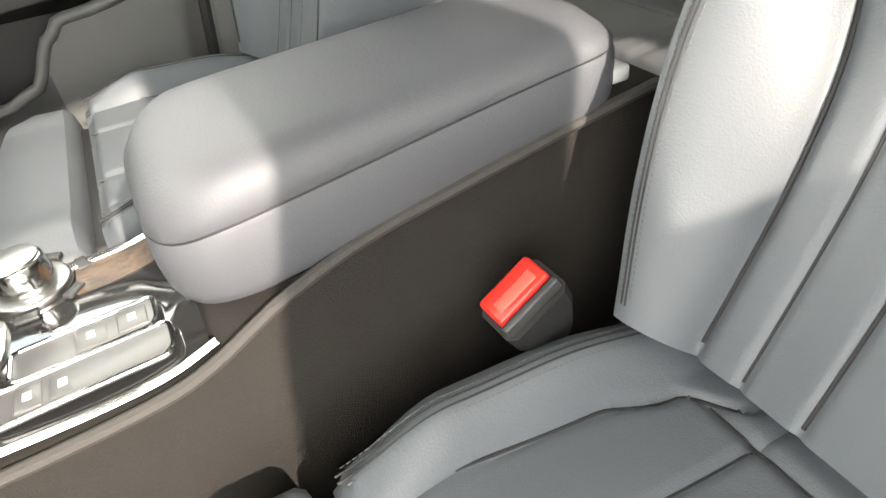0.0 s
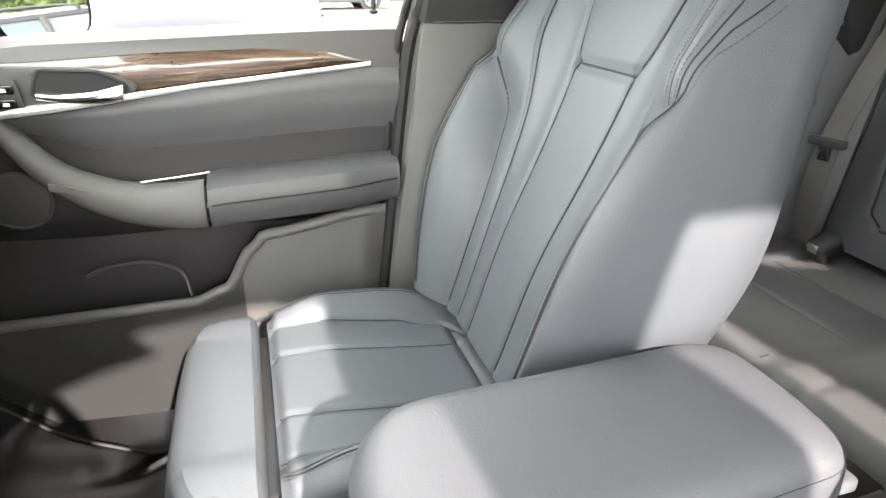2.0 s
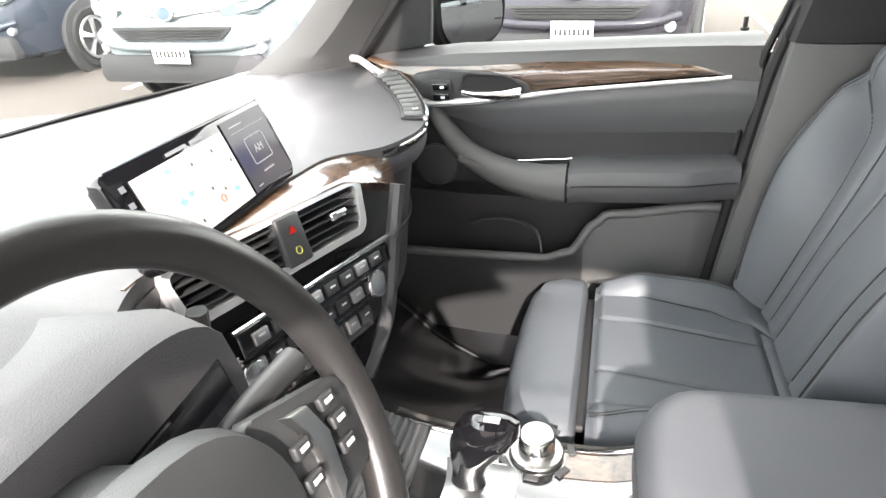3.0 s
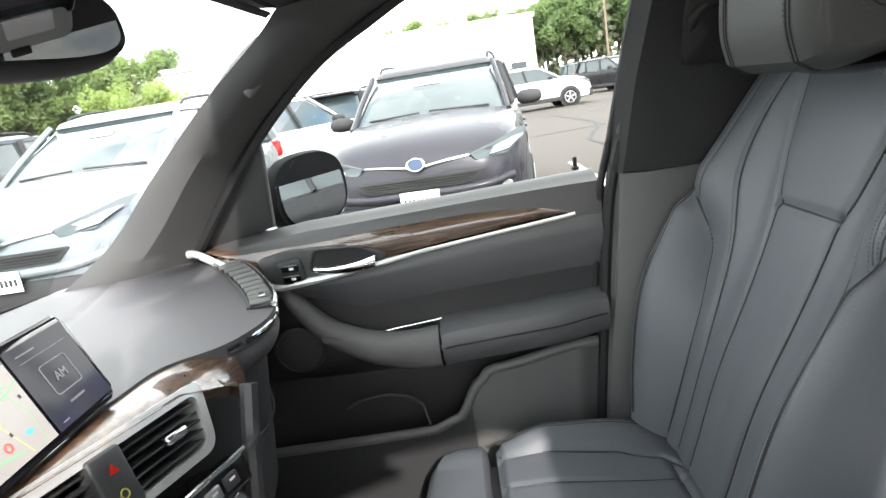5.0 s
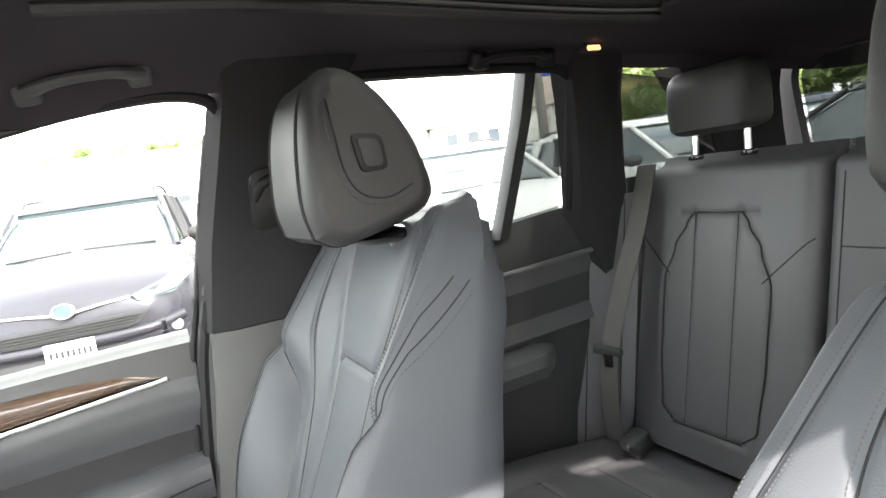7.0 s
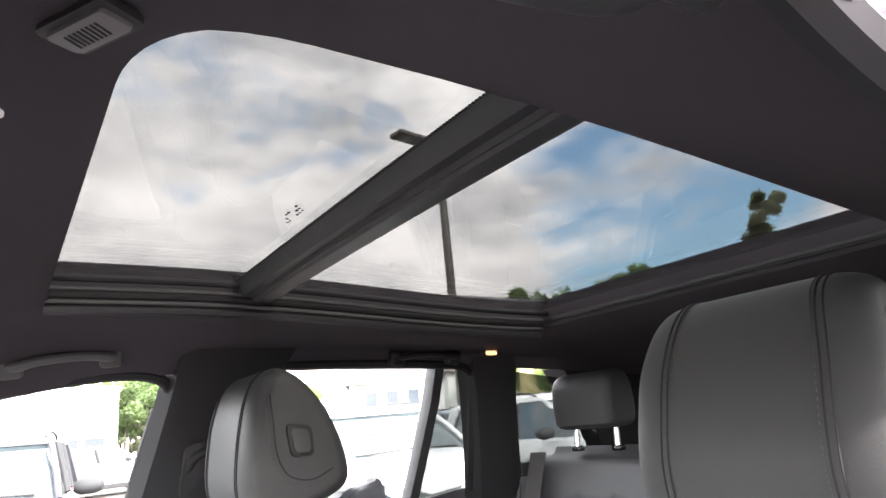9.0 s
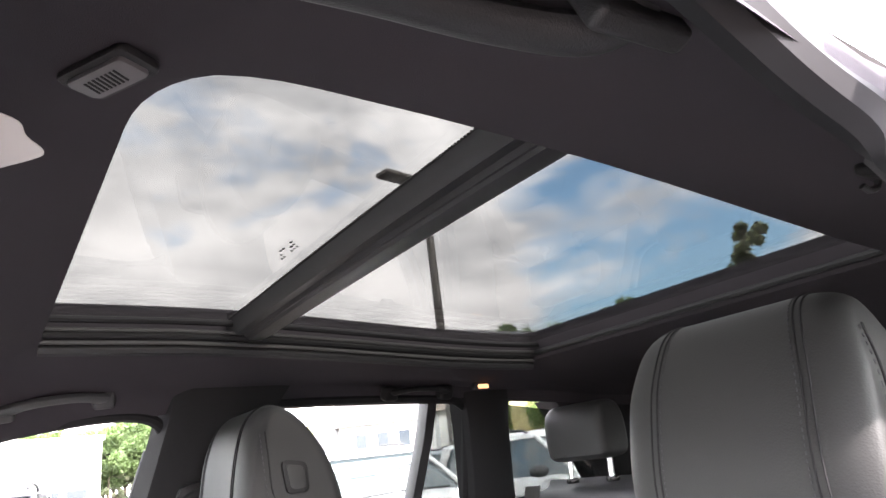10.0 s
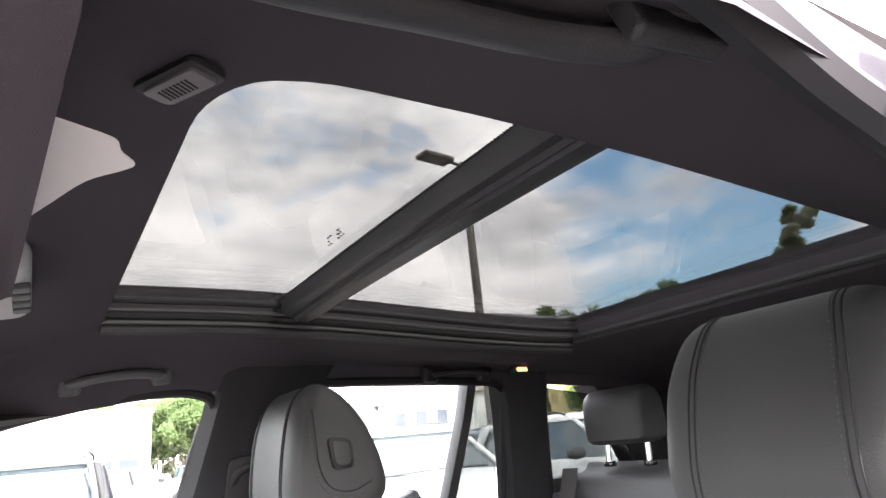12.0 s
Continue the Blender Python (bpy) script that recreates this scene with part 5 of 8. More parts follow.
def rear_cushion():
    b = thing("rear_bench_cushion", "charcoal leather rear bench cushion with sewn panels", "car seat", (0, -0.55, 0.45), "rear bench")
    bm = bmesh.new()
    rings = []
    for y in np.linspace(-0.86, -0.28, 90):
        row = [Vector((x, y + 0.55, rear_cushion_z(x, y) - 0.45)) for x in np.linspace(-0.66, 0.66, 150)]
        low = -0.05 + 0.0 * y
        row += [Vector((0.66, y + 0.55 - 0.04 * (y > -0.32), low)), Vector((-0.66, y + 0.55 - 0.04 * (y > -0.32), low))]
        rings.append(row)
    loft(bm, rings)
    body = part("cushion", bm, LEATHER_REAR, b, "sewn leather cushion")

    def seam(pts, r=0.0015):
        q = bmesh.new()
        tube(q, [Vector((x, y + 0.55, rear_cushion_z(x, y) - 0.45)) for x, y in pts], r, 6)
        part("seam", q, THREAD, body)

    for c in (0.41, -0.41):
        for s in (1, -1):
            seam([(c + s * 0.155, y) for y in np.linspace(-0.80, -0.34, 40)])
        for y in (-0.50, -0.64):
            seam([(x, y) for x in np.linspace(c - 0.155, c + 0.155, 30)])
    for x in (0.16, -0.16):
        seam([(x, y) for y in np.linspace(-0.82, -0.30, 40)], 0.002)
    return b


rear_bench_back("rear_backrest_seat", 0.195, 0.625, "charcoal leather rear backrest with sewn centre field", True)
rear_bench_back("rear_backrest_seat", -0.185, 0.185, "narrow middle rear backrest in charcoal leather", False)
rear_bench_back("rear_backrest_seat", -0.625, -0.195, "charcoal leather rear backrest behind the driver", True)
rear_cushion()
rear_headrest(0.425, 1.375, 0.098, "leather rear headrest on two chrome posts")
rear_headrest(-0.425, 1.375, 0.098, "leather rear headrest on two chrome posts")
rear_headrest(0.0, 1.355, 0.095, "lower leather middle headrest on two posts")
# side wings beside the rear backrest
for s in (1, -1):
    bm = bmesh.new()
    sheet(bm, lambda u, v: side((lerp(0.622, 0.705, u), lerp(-0.70, -0.76, v) - 0.10 * (1 - u) - 0.05 * v, lerp(0.60, 1.20, v)), s), 8, 16, side((0.0, -0.05, 0), s))
    wing = tagged(part("seat_wing", bm, LEATHER_REAR), "leather wing panel beside the rear backrest", "panel")
    for u in (0.25, 0.85):
        q = bmesh.new()
        tube(q, [side((lerp(0.622, 0.705, u), lerp(-0.70, -0.76, v) - 0.10 * (1 - u) - 0.05 * v + 0.001, lerp(0.60, 1.20, v)), s) for v in np.linspace(0.02, 0.98, 20)], 0.0014, 6)
        part("seam", q, THREAD, wing)


def rear_buckle(x, y, label, colour):
    b = thing("rear_buckle", label, "buckle", (x, y, 0.655))
    bm = bmesh.new()
    rbox(bm, (0.045, 0.06, 0.045), pose(0, 0, 0.008, -25, 0, 0), 0.010)
    part("pocket_frame", bm, PLASTIC_DARK, b, "black plastic buckle pocket")
    bm = bmesh.new()
    rbox(bm, (0.026, 0.008, 0.020), pose(0, 0.030, 0.010, -25, 0, 0), 0.003)
    part("tongue_slot", bm, colour, b)
    return b


rear_buckle(0.555, -0.755, "black rear buckle pocket with a pale insert", SILVER)
rear_buckle(0.27, -0.775, "black rear buckle pocket with a pale insert", SILVER)
rear_buckle(0.215, -0.775, "black rear buckle with an orange button", material("buckle_orange", (0.85, 0.20, 0.02), 0.4))


def rear_belt(s):
    b = thing("rear_seat_belt", "dark grey seat belt hanging beside the rear backrest", "seat belt", side((0.61, -0.78, 0.65), s))
    off = -b.location
    bm = bmesh.new()
    pts = spline([(0.585, -0.905, 1.26), (0.580, -0.85, 1.13), (0.585, -0.79, 1.0), (0.592, -0.745, 0.87), (0.60, -0.735, 0.76), (0.61, -0.745, 0.655)], 8)
    band(bm, [side(p, s) for p in pts], (1, 0.25 * s, 0), 0.046, 0.0025, (0, 1, 0.15))
    part("webbing", bm, BELT, b, "grey webbing").location = off
    bm = bmesh.new()
    rbox(bm, (0.075, 0.014, 0.018), pose(*side((0.592, -0.738, 0.872), s), 0, 0, 14 * s), 0.005)
    t = part("belt_tongue", bm, PLASTIC_DARK, b, "black belt tongue")
    t.location = off
    bm = bmesh.new()
    rbox(bm, (0.024, 0.004, 0.030), pose(*side((0.592, -0.738, 0.850), s), 0, 0, 14 * s), 0.001)
    part("latch_plate", bm, CHROME, t, "steel latch plate")
    return b


rear_belt(1)
rear_belt(-1)

# ---- dashboard ----
DASH_EDGE = [(p.x, p.y) for p in spline([(x, y, 0) for x, y in ((-0.76, 0.80), (-0.60, 0.70), (-0.40, 0.66), (-0.22, 0.70), (-0.10, 0.755), (0.08, 0.745), (0.18, 0.726), (0.250, 0.708), (0.295, 0.652), (0.34, 0.628), (0.40, 0.616), (0.48, 0.634), (0.613, 0.698), (0.76, 0.795))], 10)]


def dash_edge(x):
    """Distance ahead of the rear edge of the dashboard's upper pad."""
    return line1(DASH_EDGE, x)


def dash_top_z(x, k):
    """k from the rear edge (0) to the windscreen (1)."""
    z = 1.022 + 0.030 * math.sin(min(1, k * 1.3) * math.pi * 0.5) - 0.035 * k * k
    if x < 0:
        z += 0.075 * math.exp(-((x + 0.37) / 0.16) ** 4) * math.exp(-((k - 0.12) / 0.30) ** 2)
    return z + 0.012 * smooth01((abs(x) - 0.5) / 0.25)


def dashboard():
    d = thing("dashboard", "charcoal grained dashboard with wood and chrome trim", "dashboard", (0, 0.8, 0.7))
    off = -d.location

    def put(name, bm, mat, label="", parent=None, smooth=True):
        ob = part(name, bm, mat, parent or d, label, smooth)
        if parent is None:
            ob.location = off
        return ob

    bm = bmesh.new()

    def top(u, v):
        x = lerp(-0.755, 0.755, u)
        y0, y1 = dash_edge(x), 1.40 - 0.26 * (x / 0.7) ** 2
        if v < 0.10:
            a = v / 0.10 * math.pi / 2
            return Vector((x, y0 + 0.022 * (1 - math.sin(a)) * 1.0 - 0.0, dash_top_z(x, 0) - 0.035 * math.cos(a)))
        k = (v - 0.10) / 0.90
        g = -0.004 * math.exp(-((k - 0.50 + 0.12 * math.cos(x * 3)) / 0.012) ** 2)
        return Vector((x, lerp(y0 + 0.002, y1, k), dash_top_z(x, k) + g))

    sheet(bm, top, 160, 60, (0, 0.0, -0.02))
    put("dash_pad", bm, DASH, "soft grained upper pad")
    # bead along the rear edge
    bm = bmesh.new()
    tube(bm, [(x, dash_edge(x) + 0.001, dash_top_z(x, 0) - 0.010) for x in np.linspace(0.300, 0.755, 50)], 0.0045, 8)
    put("edge_bead", bm, GLOSS_PANEL, "gloss black bead along the pad's edge")
    # front face, set back below the pad
    bm = bmesh.new()

    def face(u, v):
        x = lerp(-0.745, 0.745, u)
        z = lerp(1.0, 0.52, v)
        back = 0.028 + 0.055 * smooth01(v / 0.5) + 0.10 * smooth01((v - 0.5) / 0.5)
        bulge = -0.03 * math.exp(-((v - 0.45) / 0.25) ** 2) * smooth01((abs(x) - 0.2) / 0.1)
        return Vector((x, dash_edge(x) + back + bulge, z))

    sheet(bm, face, 60, 30, (0, 0.03, 0))
    put("dash_face", bm, PLASTIC_DARK, "dark lower dashboard with glovebox")
    bm = bmesh.new()
    m = lambda x, z: Vector((x, face((x + 0.745) / 1.49, (1.0 - z) / 0.48).y - 0.004, z))
    tube(bm, [m(x, 0.86) for x in np.linspace(0.27, 0.70, 20)] + [m(0.70, z) for z in np.linspace(0.85, 0.62, 10)] + [m(x, 0.61) for x in np.linspace(0.69, 0.27, 20)] + [m(0.27, z) for z in np.linspace(0.62, 0.86, 10)], 0.002, 6)
    put("glovebox_gap", bm, RUBBER, "glovebox outline")
    # lacquered wood ledge between the pad and the centre vents, tallest at its outer end
    bm = bmesh.new()
    low_y, low_z = [(-0.12, 0.766), (0.0, 0.731), (0.20, 0.668), (0.26, 0.644), (0.308, 0.638)], [(-0.12, 1.021), (0.0, 1.017), (0.20, 1.006), (0.26, 0.984), (0.308, 0.958)]

    def woodf(u, v):
        x = lerp(-0.12, 0.308, u)
        lo = Vector((x, line1(low_y, x), line1(low_z, x)))
        hi = Vector((x, dash_edge(x) + 0.003, dash_top_z(x, 0) - 0.003 - 0.016 * smooth01((x - 0.27) / 0.04)))
        return lo.lerp(hi, v) + Vector((0, -0.002, 0.004)) * math.sin(v * math.pi)

    sheet(bm, woodf, 70, 8, (0, 0.012, -0.012))
    put("wood_trim", bm, WOOD, "dark lacquered open-grain wood ledge")
    # central vents
    C = frame_at((0.085, 0.706, 0.974), (1, -0.31, -0.05), (0, 0.34, 0.94))
    bm = bmesh.new()
    o = rounded([C @ Vector(p) for p in ((-0.165, -0.037, 0.012), (0.134, -0.037, 0.012), (0.154, 0.041, 0.012), (-0.175, 0.041, 0.012))], 0.02, 5)
    i = rounded([C @ Vector(p) for p in ((-0.155, -0.027, 0.014), (0.122, -0.028, 0.014), (0.138, 0.029, 0.014), (-0.165, 0.026, 0.014))], 0.015, 5)
    n = C.to_3x3() @ Vector((0, 0, 1))
    loft(bm, [[p - n * 0.03 for p in o], o, i, [p - n * 0.035 for p in i]], True, False)
    fr = put("vent_frame", bm, SATIN, "bright satin frame round the centre vents")
    bm = bmesh.new()
    prism(bm, [p - n * 0.05 for p in i], n * 0.004)
    put("vent_throat", bm, RUBBER, parent=fr)
    for side_x0, side_x1 in ((-0.158, -0.018), (0.022, 0.130)):
        for k in range(5):
            bm = bmesh.new()
            y = -0.021 + k * 0.0105
            prism(bm, [C @ Vector(p) for p in ((side_x0, y - 0.0015, 0.010), (side_x1, y - 0.0015, 0.010), (side_x1, y + 0.0015, -0.02), (side_x0, y + 0.0015, -0.02))], C.to_3x3() @ Vector((0, 0.0022, 0.0008)), 0.0005)
            put("slat", bm, PLASTIC_DARK, parent=fr)
        bm = bmesh.new()
        rbox(bm, (0.032, 0.011, 0.016), C @ Matrix.Translation(((side_x0 + side_x1) / 2 + 0.01, 0.002, 0.012)), 0.004)
        put("vent_slider", bm, CHROME, "chrome vent slider", parent=fr)
    bm = bmesh.new()
    rbox(bm, (0.040, 0.062, 0.03), C @ Matrix.Translation((0.002, 0.0, 0.004)), 0.004)
    hz = put("hazard_block", bm, PLASTIC_DARK, "switch block between the vents")
    bm = bmesh.new()
    mm = C @ Matrix.Translation((0.002, 0.012, 0.020))
    prism(bm, [mm @ Vector(p) for p in ((-0.0055, -0.004, 0), (0.0055, -0.004, 0), (0, 0.0055, 0))], n * 0.0012)
    put("hazard_mark", bm, glow("red_mark", (0.7, 0.03, 0.02), 0.15), "red warning triangle", parent=hz, smooth=False)
    bm = bmesh.new()
    ring_torus(bm, 0.0045, 0.0009, C @ Matrix.Translation((0.002, -0.014, 0.0195)), 20, 6)
    put("lock_mark", bm, material("yellow_print", (0.35, 0.33, 0.06), 0.5), parent=hz)
    # climate and radio strips
    for zc, h, name in ((0.893, 0.034, "climate_panel"), (0.850, 0.036, "radio_panel"), (0.800, 0.045, "switch_panel")):
        bm = bmesh.new()
        P = frame_at((0.085, 0.672 + (0.90 - zc) * 0.25, zc + 0.012), (1, -0.31, -0.03), (0, 0.30, 0.95))
        rbox(bm, (0.275 - (0.9 - zc) * 0.4, h, 0.03), P, 0.004)
        pn = put(name, bm, GLOSS_BLACK, "black panel of small buttons")
        for b in range(8):
            bm = bmesh.new()
            rbox(bm, (0.022, h * 0.45, 0.006), P @ Matrix.Translation((-0.108 + b * 0.030, 0, 0.016)), 0.0015)
            put("button", bm, PLASTIC_DARK if b % 3 else SILVER, parent=pn)
            bm = bmesh.new()
            rbox(bm, (0.009, 0.0025, 0.0006), P @ Matrix.Translation((-0.108 + b * 0.030, 0.002, 0.0195)), 0)
            put("button_print", bm, WHITE, parent=pn, smooth=False)
        bm = bmesh.new()
        tube(bm, [P @ Vector((x, h * 0.54, 0.016)) for x in (-0.14, 0.14)], 0.003, 8)
        put("chrome_line", bm, CHROME, parent=pn)
    for x in (0.190, -0.030):
        bm = bmesh.new()
        disc(bm, 0.020, 0.022, frame_at((x, 0.672 - 0.31 * (x - 0.085), 0.860), (1, -0.31, 0), (0, 0.3, 0.95)), 28, 0.004)
        put("dial", bm, CHROME, "knurled chrome dial")
    # centre stack side cheeks that run down to the console
    for x0 in (-0.088, 0.225):
        bm = bmesh.new()
        tube(bm, spline([(x0 + 0.03 * (x0 > 0), 0.69 - 0.31 * (x0 + 0.02), 0.985), (x0, 0.69 - 0.31 * x0, 0.90), (x0 - 0.02 * (x0 > 0), 0.70 - 0.31 * x0, 0.80), (x0 - 0.06 * (x0 > 0), 0.70 - 0.2 * x0, 0.715)], 6), 0.011, 8)
        put("stack_cheek", bm, PLASTIC_DARK, "soft side cheek of the centre stack")
    # corner vents that follow the curved edge of the pad
    for s in (1, -1):
        def rim(k, inward, lift):
            x = lerp(0.43, 0.745, k)
            t = Vector((1, (dash_edge(x + 0.005) - dash_edge(x - 0.005)) / 0.01, 0)).normalized()
            p = Vector((x, dash_edge(x), dash_top_z(x, 0.06) + lift)) + Vector((-t.y, t.x, 0)) * inward
            return Vector((p.x * s, p.y, p.z))

        bm = bmesh.new()
        sheet(bm, lambda u, v: rim(u, lerp(0.004, 0.036 + 0.012 * u, v), 0.002), 40, 3, (0, 0, -0.012))
        v = put("corner_vent", bm, RUBBER, "side window vent in the dash corner")
        for k in np.linspace(0.03, 0.95, 12):
            bm = bmesh.new()
            w = 0.016
            prism(bm, [rim(k, 0.005, 0.0025), rim(k + w, 0.005, 0.0075), rim(k + w, 0.035 + 0.012 * k, 0.0075), rim(k, 0.035 + 0.012 * k, 0.0025)], (0, 0, 0.003), 0.0005)
            put("slat", bm, PLASTIC, parent=v)
        for q, r, lift, mat in ((0.000, 0.0045, 0.004, CHROME), (0.037, 0.0020, 0.003, PLASTIC_DARK)):
            bm = bmesh.new()
            tube(bm, [rim(k, q + (0.012 * k if q > 0.02 else 0), lift) for k in np.linspace(-0.02, 1.0, 40)], r, 8)
            put("vent_rim", bm, mat, parent=v)
        for k in (0.07, 0.80):
            bm = bmesh.new()
            prism(bm, [rim(k, 0.012, 0.009), rim(k + 0.05, 0.012, 0.009), rim(k + 0.05, 0.022, 0.009), rim(k, 0.022, 0.009)], (0, 0, 0.004), 0.0015)
            put("vent_slider", bm, SILVER, parent=v)
    # instrument hood before the driver
    bm = bmesh.new()
    rings = []
    for k in np.linspace(-1, 1, 25):
        r = math.sqrt(max(0.0, 1 - abs(k) ** 4))
        x = -0.35 + 0.17 * k
        rings.append([Vector(p) for p in ((x, 0.60, 0.96), (x, 0.605, 1.0 + 0.085 * r), (x, 0.635, 1.012 + 0.085 * r), (x, 0.80, 1.01 + 0.045 * r), (x, 0.80, 0.98), (x, 0.66, 0.965))])
    loft(bm, rings)
    put("instrument_hood", bm, DASH, "padded instrument hood")
    bm = bmesh.new()
    rbox(bm, (0.29, 0.008, 0.095), pose(-0.35, 0.603, 1.018, -18, 0, 0), 0.01)
    put("instrument_glass", bm, GLOSS_BLACK, "dark instrument display")
    return d


def screen():
    s = thing("display_screen", "wide free-standing screen showing a road map", "screen", (0.050, 0.800, 1.028))
    T = frame_at((-0.010, -0.048, 0.047), (1, -0.02, 0.0), (0, 0.375, 0.93)) @ Matrix.Diagonal((0.895, 0.94, 1, 1))
    n = T.to_3x3() @ Vector((0, 0, 1))
    bm = bmesh.new()
    prism(bm, [T @ p for p in rounded([(-0.158, -0.056, -0.012), (0.155, -0.056, -0.012), (0.155, 0.056, -0.012), (-0.158, 0.056, -0.012)], 0.012)], n * 0.018, 0.004)
    part("screen_body", bm, GLOSS_BLACK, s, "gloss black housing")

    def plate(name, x0, x1, y0, y1, lift, mat, label=""):
        q = bmesh.new()
        prism(q, [T @ Vector(p) for p in ((x0, y0, 0.006 + lift), (x1, y0, 0.006 + lift), (x1, y1, 0.006 + lift), (x0, y1, 0.006 + lift))], n * 0.0004)
        return part(name, q, mat, s, label, False)

    land = glow("map_land", (0.78, 0.74, 0.66), 0.30)
    mp = plate("map", -0.125, 0.045, -0.048, 0.038, 0.0010, land, "lit road map")
    plate("side_menu", 0.050, 0.148, -0.048, 0.046, 0.0010, glow("menu_dark", (0.035, 0.035, 0.042), 0.5), "dark menu half of the display")
    rnd = random.Random(11)

    def road(pts, w, mat):
        q = bmesh.new()
        band(q, [T @ Vector((x, y, 0.0078)) for x, y in pts], T.to_3x3() @ Vector((0, 1, 0)), w, 0.0003, n)
        o = part("road_line", q, mat, mp)
        return o

    green, yellow, blue, grey = glow("map_green", (0.25, 0.62, 0.25), 0.6), glow("map_yellow", (0.75, 0.70, 0.2), 0.6), glow("map_blue", (0.15, 0.55, 0.75), 0.6), glow("map_grey", (0.45, 0.45, 0.42), 0.5)
    road([(-0.12, 0.020), (-0.08, 0.012), (-0.05, 0.020), (-0.01, 0.006), (0.03, 0.014), (0.044, 0.020)], 0.0016, green)
    road([(-0.122, -0.030), (-0.09, -0.012), (-0.06, -0.016), (-0.03, -0.034), (0.0, -0.040)], 0.0016, green)
    road([(-0.10, 0.036), (-0.085, 0.012), (-0.082, -0.010), (-0.10, -0.046)], 0.0014, green)
    road([(0.0, 0.036), (0.006, 0.010), (-0.004, -0.010), (0.010, -0.044)], 0.0022, yellow)
    road([(0.03, 0.036), (0.022, 0.014), (0.034, -0.012), (0.030, -0.046)], 0.0014, green)
    road([(-0.06, 0.034), (-0.04, 0.004), (-0.044, -0.026), (-0.03, -0.046)], 0.0010, grey)
    for k in range(9):
        x, y, a = rnd.uniform(-0.11, 0.03), rnd.uniform(-0.04, 0.03), rnd.uniform(0, 6.28)
        way = [(x, y)]
        for _ in range(5):
            a += rnd.uniform(-0.7, 0.7)
            x, y = min(0.042, max(-0.122, x + 0.011 * math.cos(a))), min(0.035, max(-0.045, y + 0.008 * math.sin(a)))
            way.append((x, y))
        road(way, 0.0006 + 0.0005 * (k % 3), (grey, green, grey)[k % 3])
    for x, y in ((-0.07, 0.028), (-0.055, -0.004), (-0.072, -0.008), (0.02, -0.028)):
        q = bmesh.new()
        prism(q, [T @ Vector((x + 0.006 * rnd.uniform(0.6, 1.2) * math.cos(a), y + 0.0035 * rnd.uniform(0.6, 1.3) * math.sin(a), 0.0077)) for a in [math.tau * k / 9 for k in range(9)]], n * 0.0003)
        part("lake", q, blue, mp, smooth=False)
    q = bmesh.new()
    ring_torus(q, 0.004, 0.0012, T @ Matrix.Translation((-0.012, -0.028, 0.0085)), 20, 6)
    part("position_mark", q, glow("mark_red", (0.7, 0.15, 0.1), 0.6), mp)
    for x, y in ((-0.11, -0.018), (-0.03, 0.022), (0.012, 0.024), (0.036, 0.004), (-0.02, -0.012), (-0.06, -0.036), (0.0, -0.02)):
        q = bmesh.new()
        rbox(q, (0.003, 0.004, 0.0004), T @ Matrix.Translation((x, y, 0.0080)), 0)
        part("place_mark", q, material("mark_dark", (0.05, 0.05, 0.05), 0.5), mp, smooth=False)
    pale = glow("menu_print", (0.75, 0.76, 0.78), 0.11)
    for k, y in enumerate((0.034, 0.016, -0.002, -0.020, -0.038)):
        q = bmesh.new()
        rbox(q, (0.008, 0.0065, 0.0004), T @ Matrix.Translation((-0.138, y, 0.0078)), 0)
        part("menu_icon", q, pale, s, smooth=False)
    for x0, x1, y, h in ((-0.06, -0.022, 0.043, 0.004), (-0.015, 0.010, 0.043, 0.004), (0.062, 0.092, 0.036, 0.0015), (0.062, 0.138, 0.028, 0.0006), (0.086, 0.112, -0.030, 0.0022), (0.060, 0.070, -0.042, 0.0015)):
        q = bmesh.new()
        rbox(q, (x1 - x0, h, 0.0004), T @ Matrix.Translation(((x0 + x1) / 2, y, 0.0078)), 0)
        part("print_bar", q, pale, s, smooth=False)
    q = bmesh.new()
    o = rounded([T @ Vector(p) for p in ((0.078, -0.018, 0.0078), (0.122, -0.018, 0.0078), (0.122, 0.016, 0.0078), (0.078, 0.016, 0.0078))], 0.004)
    tube(q, o + o[:1], 0.0007, 5, caps=False)
    part("badge_outline", q, pale, s)
    writing("badge_print", "AM", 0.014, T @ Matrix.Translation((0.100, -0.001, 0.0080)), pale, s)
    q = bmesh.new()
    prism(q, [Vector(p) for p in ((-0.05, 0.01, -0.01), (0.05, 0.01, -0.01), (0.04, 0.03, 0.04), (-0.04, 0.03, 0.04))], (0, 0.02, 0), 0.004)
    part("screen_foot", q, PLASTIC_DARK, s)
    return s


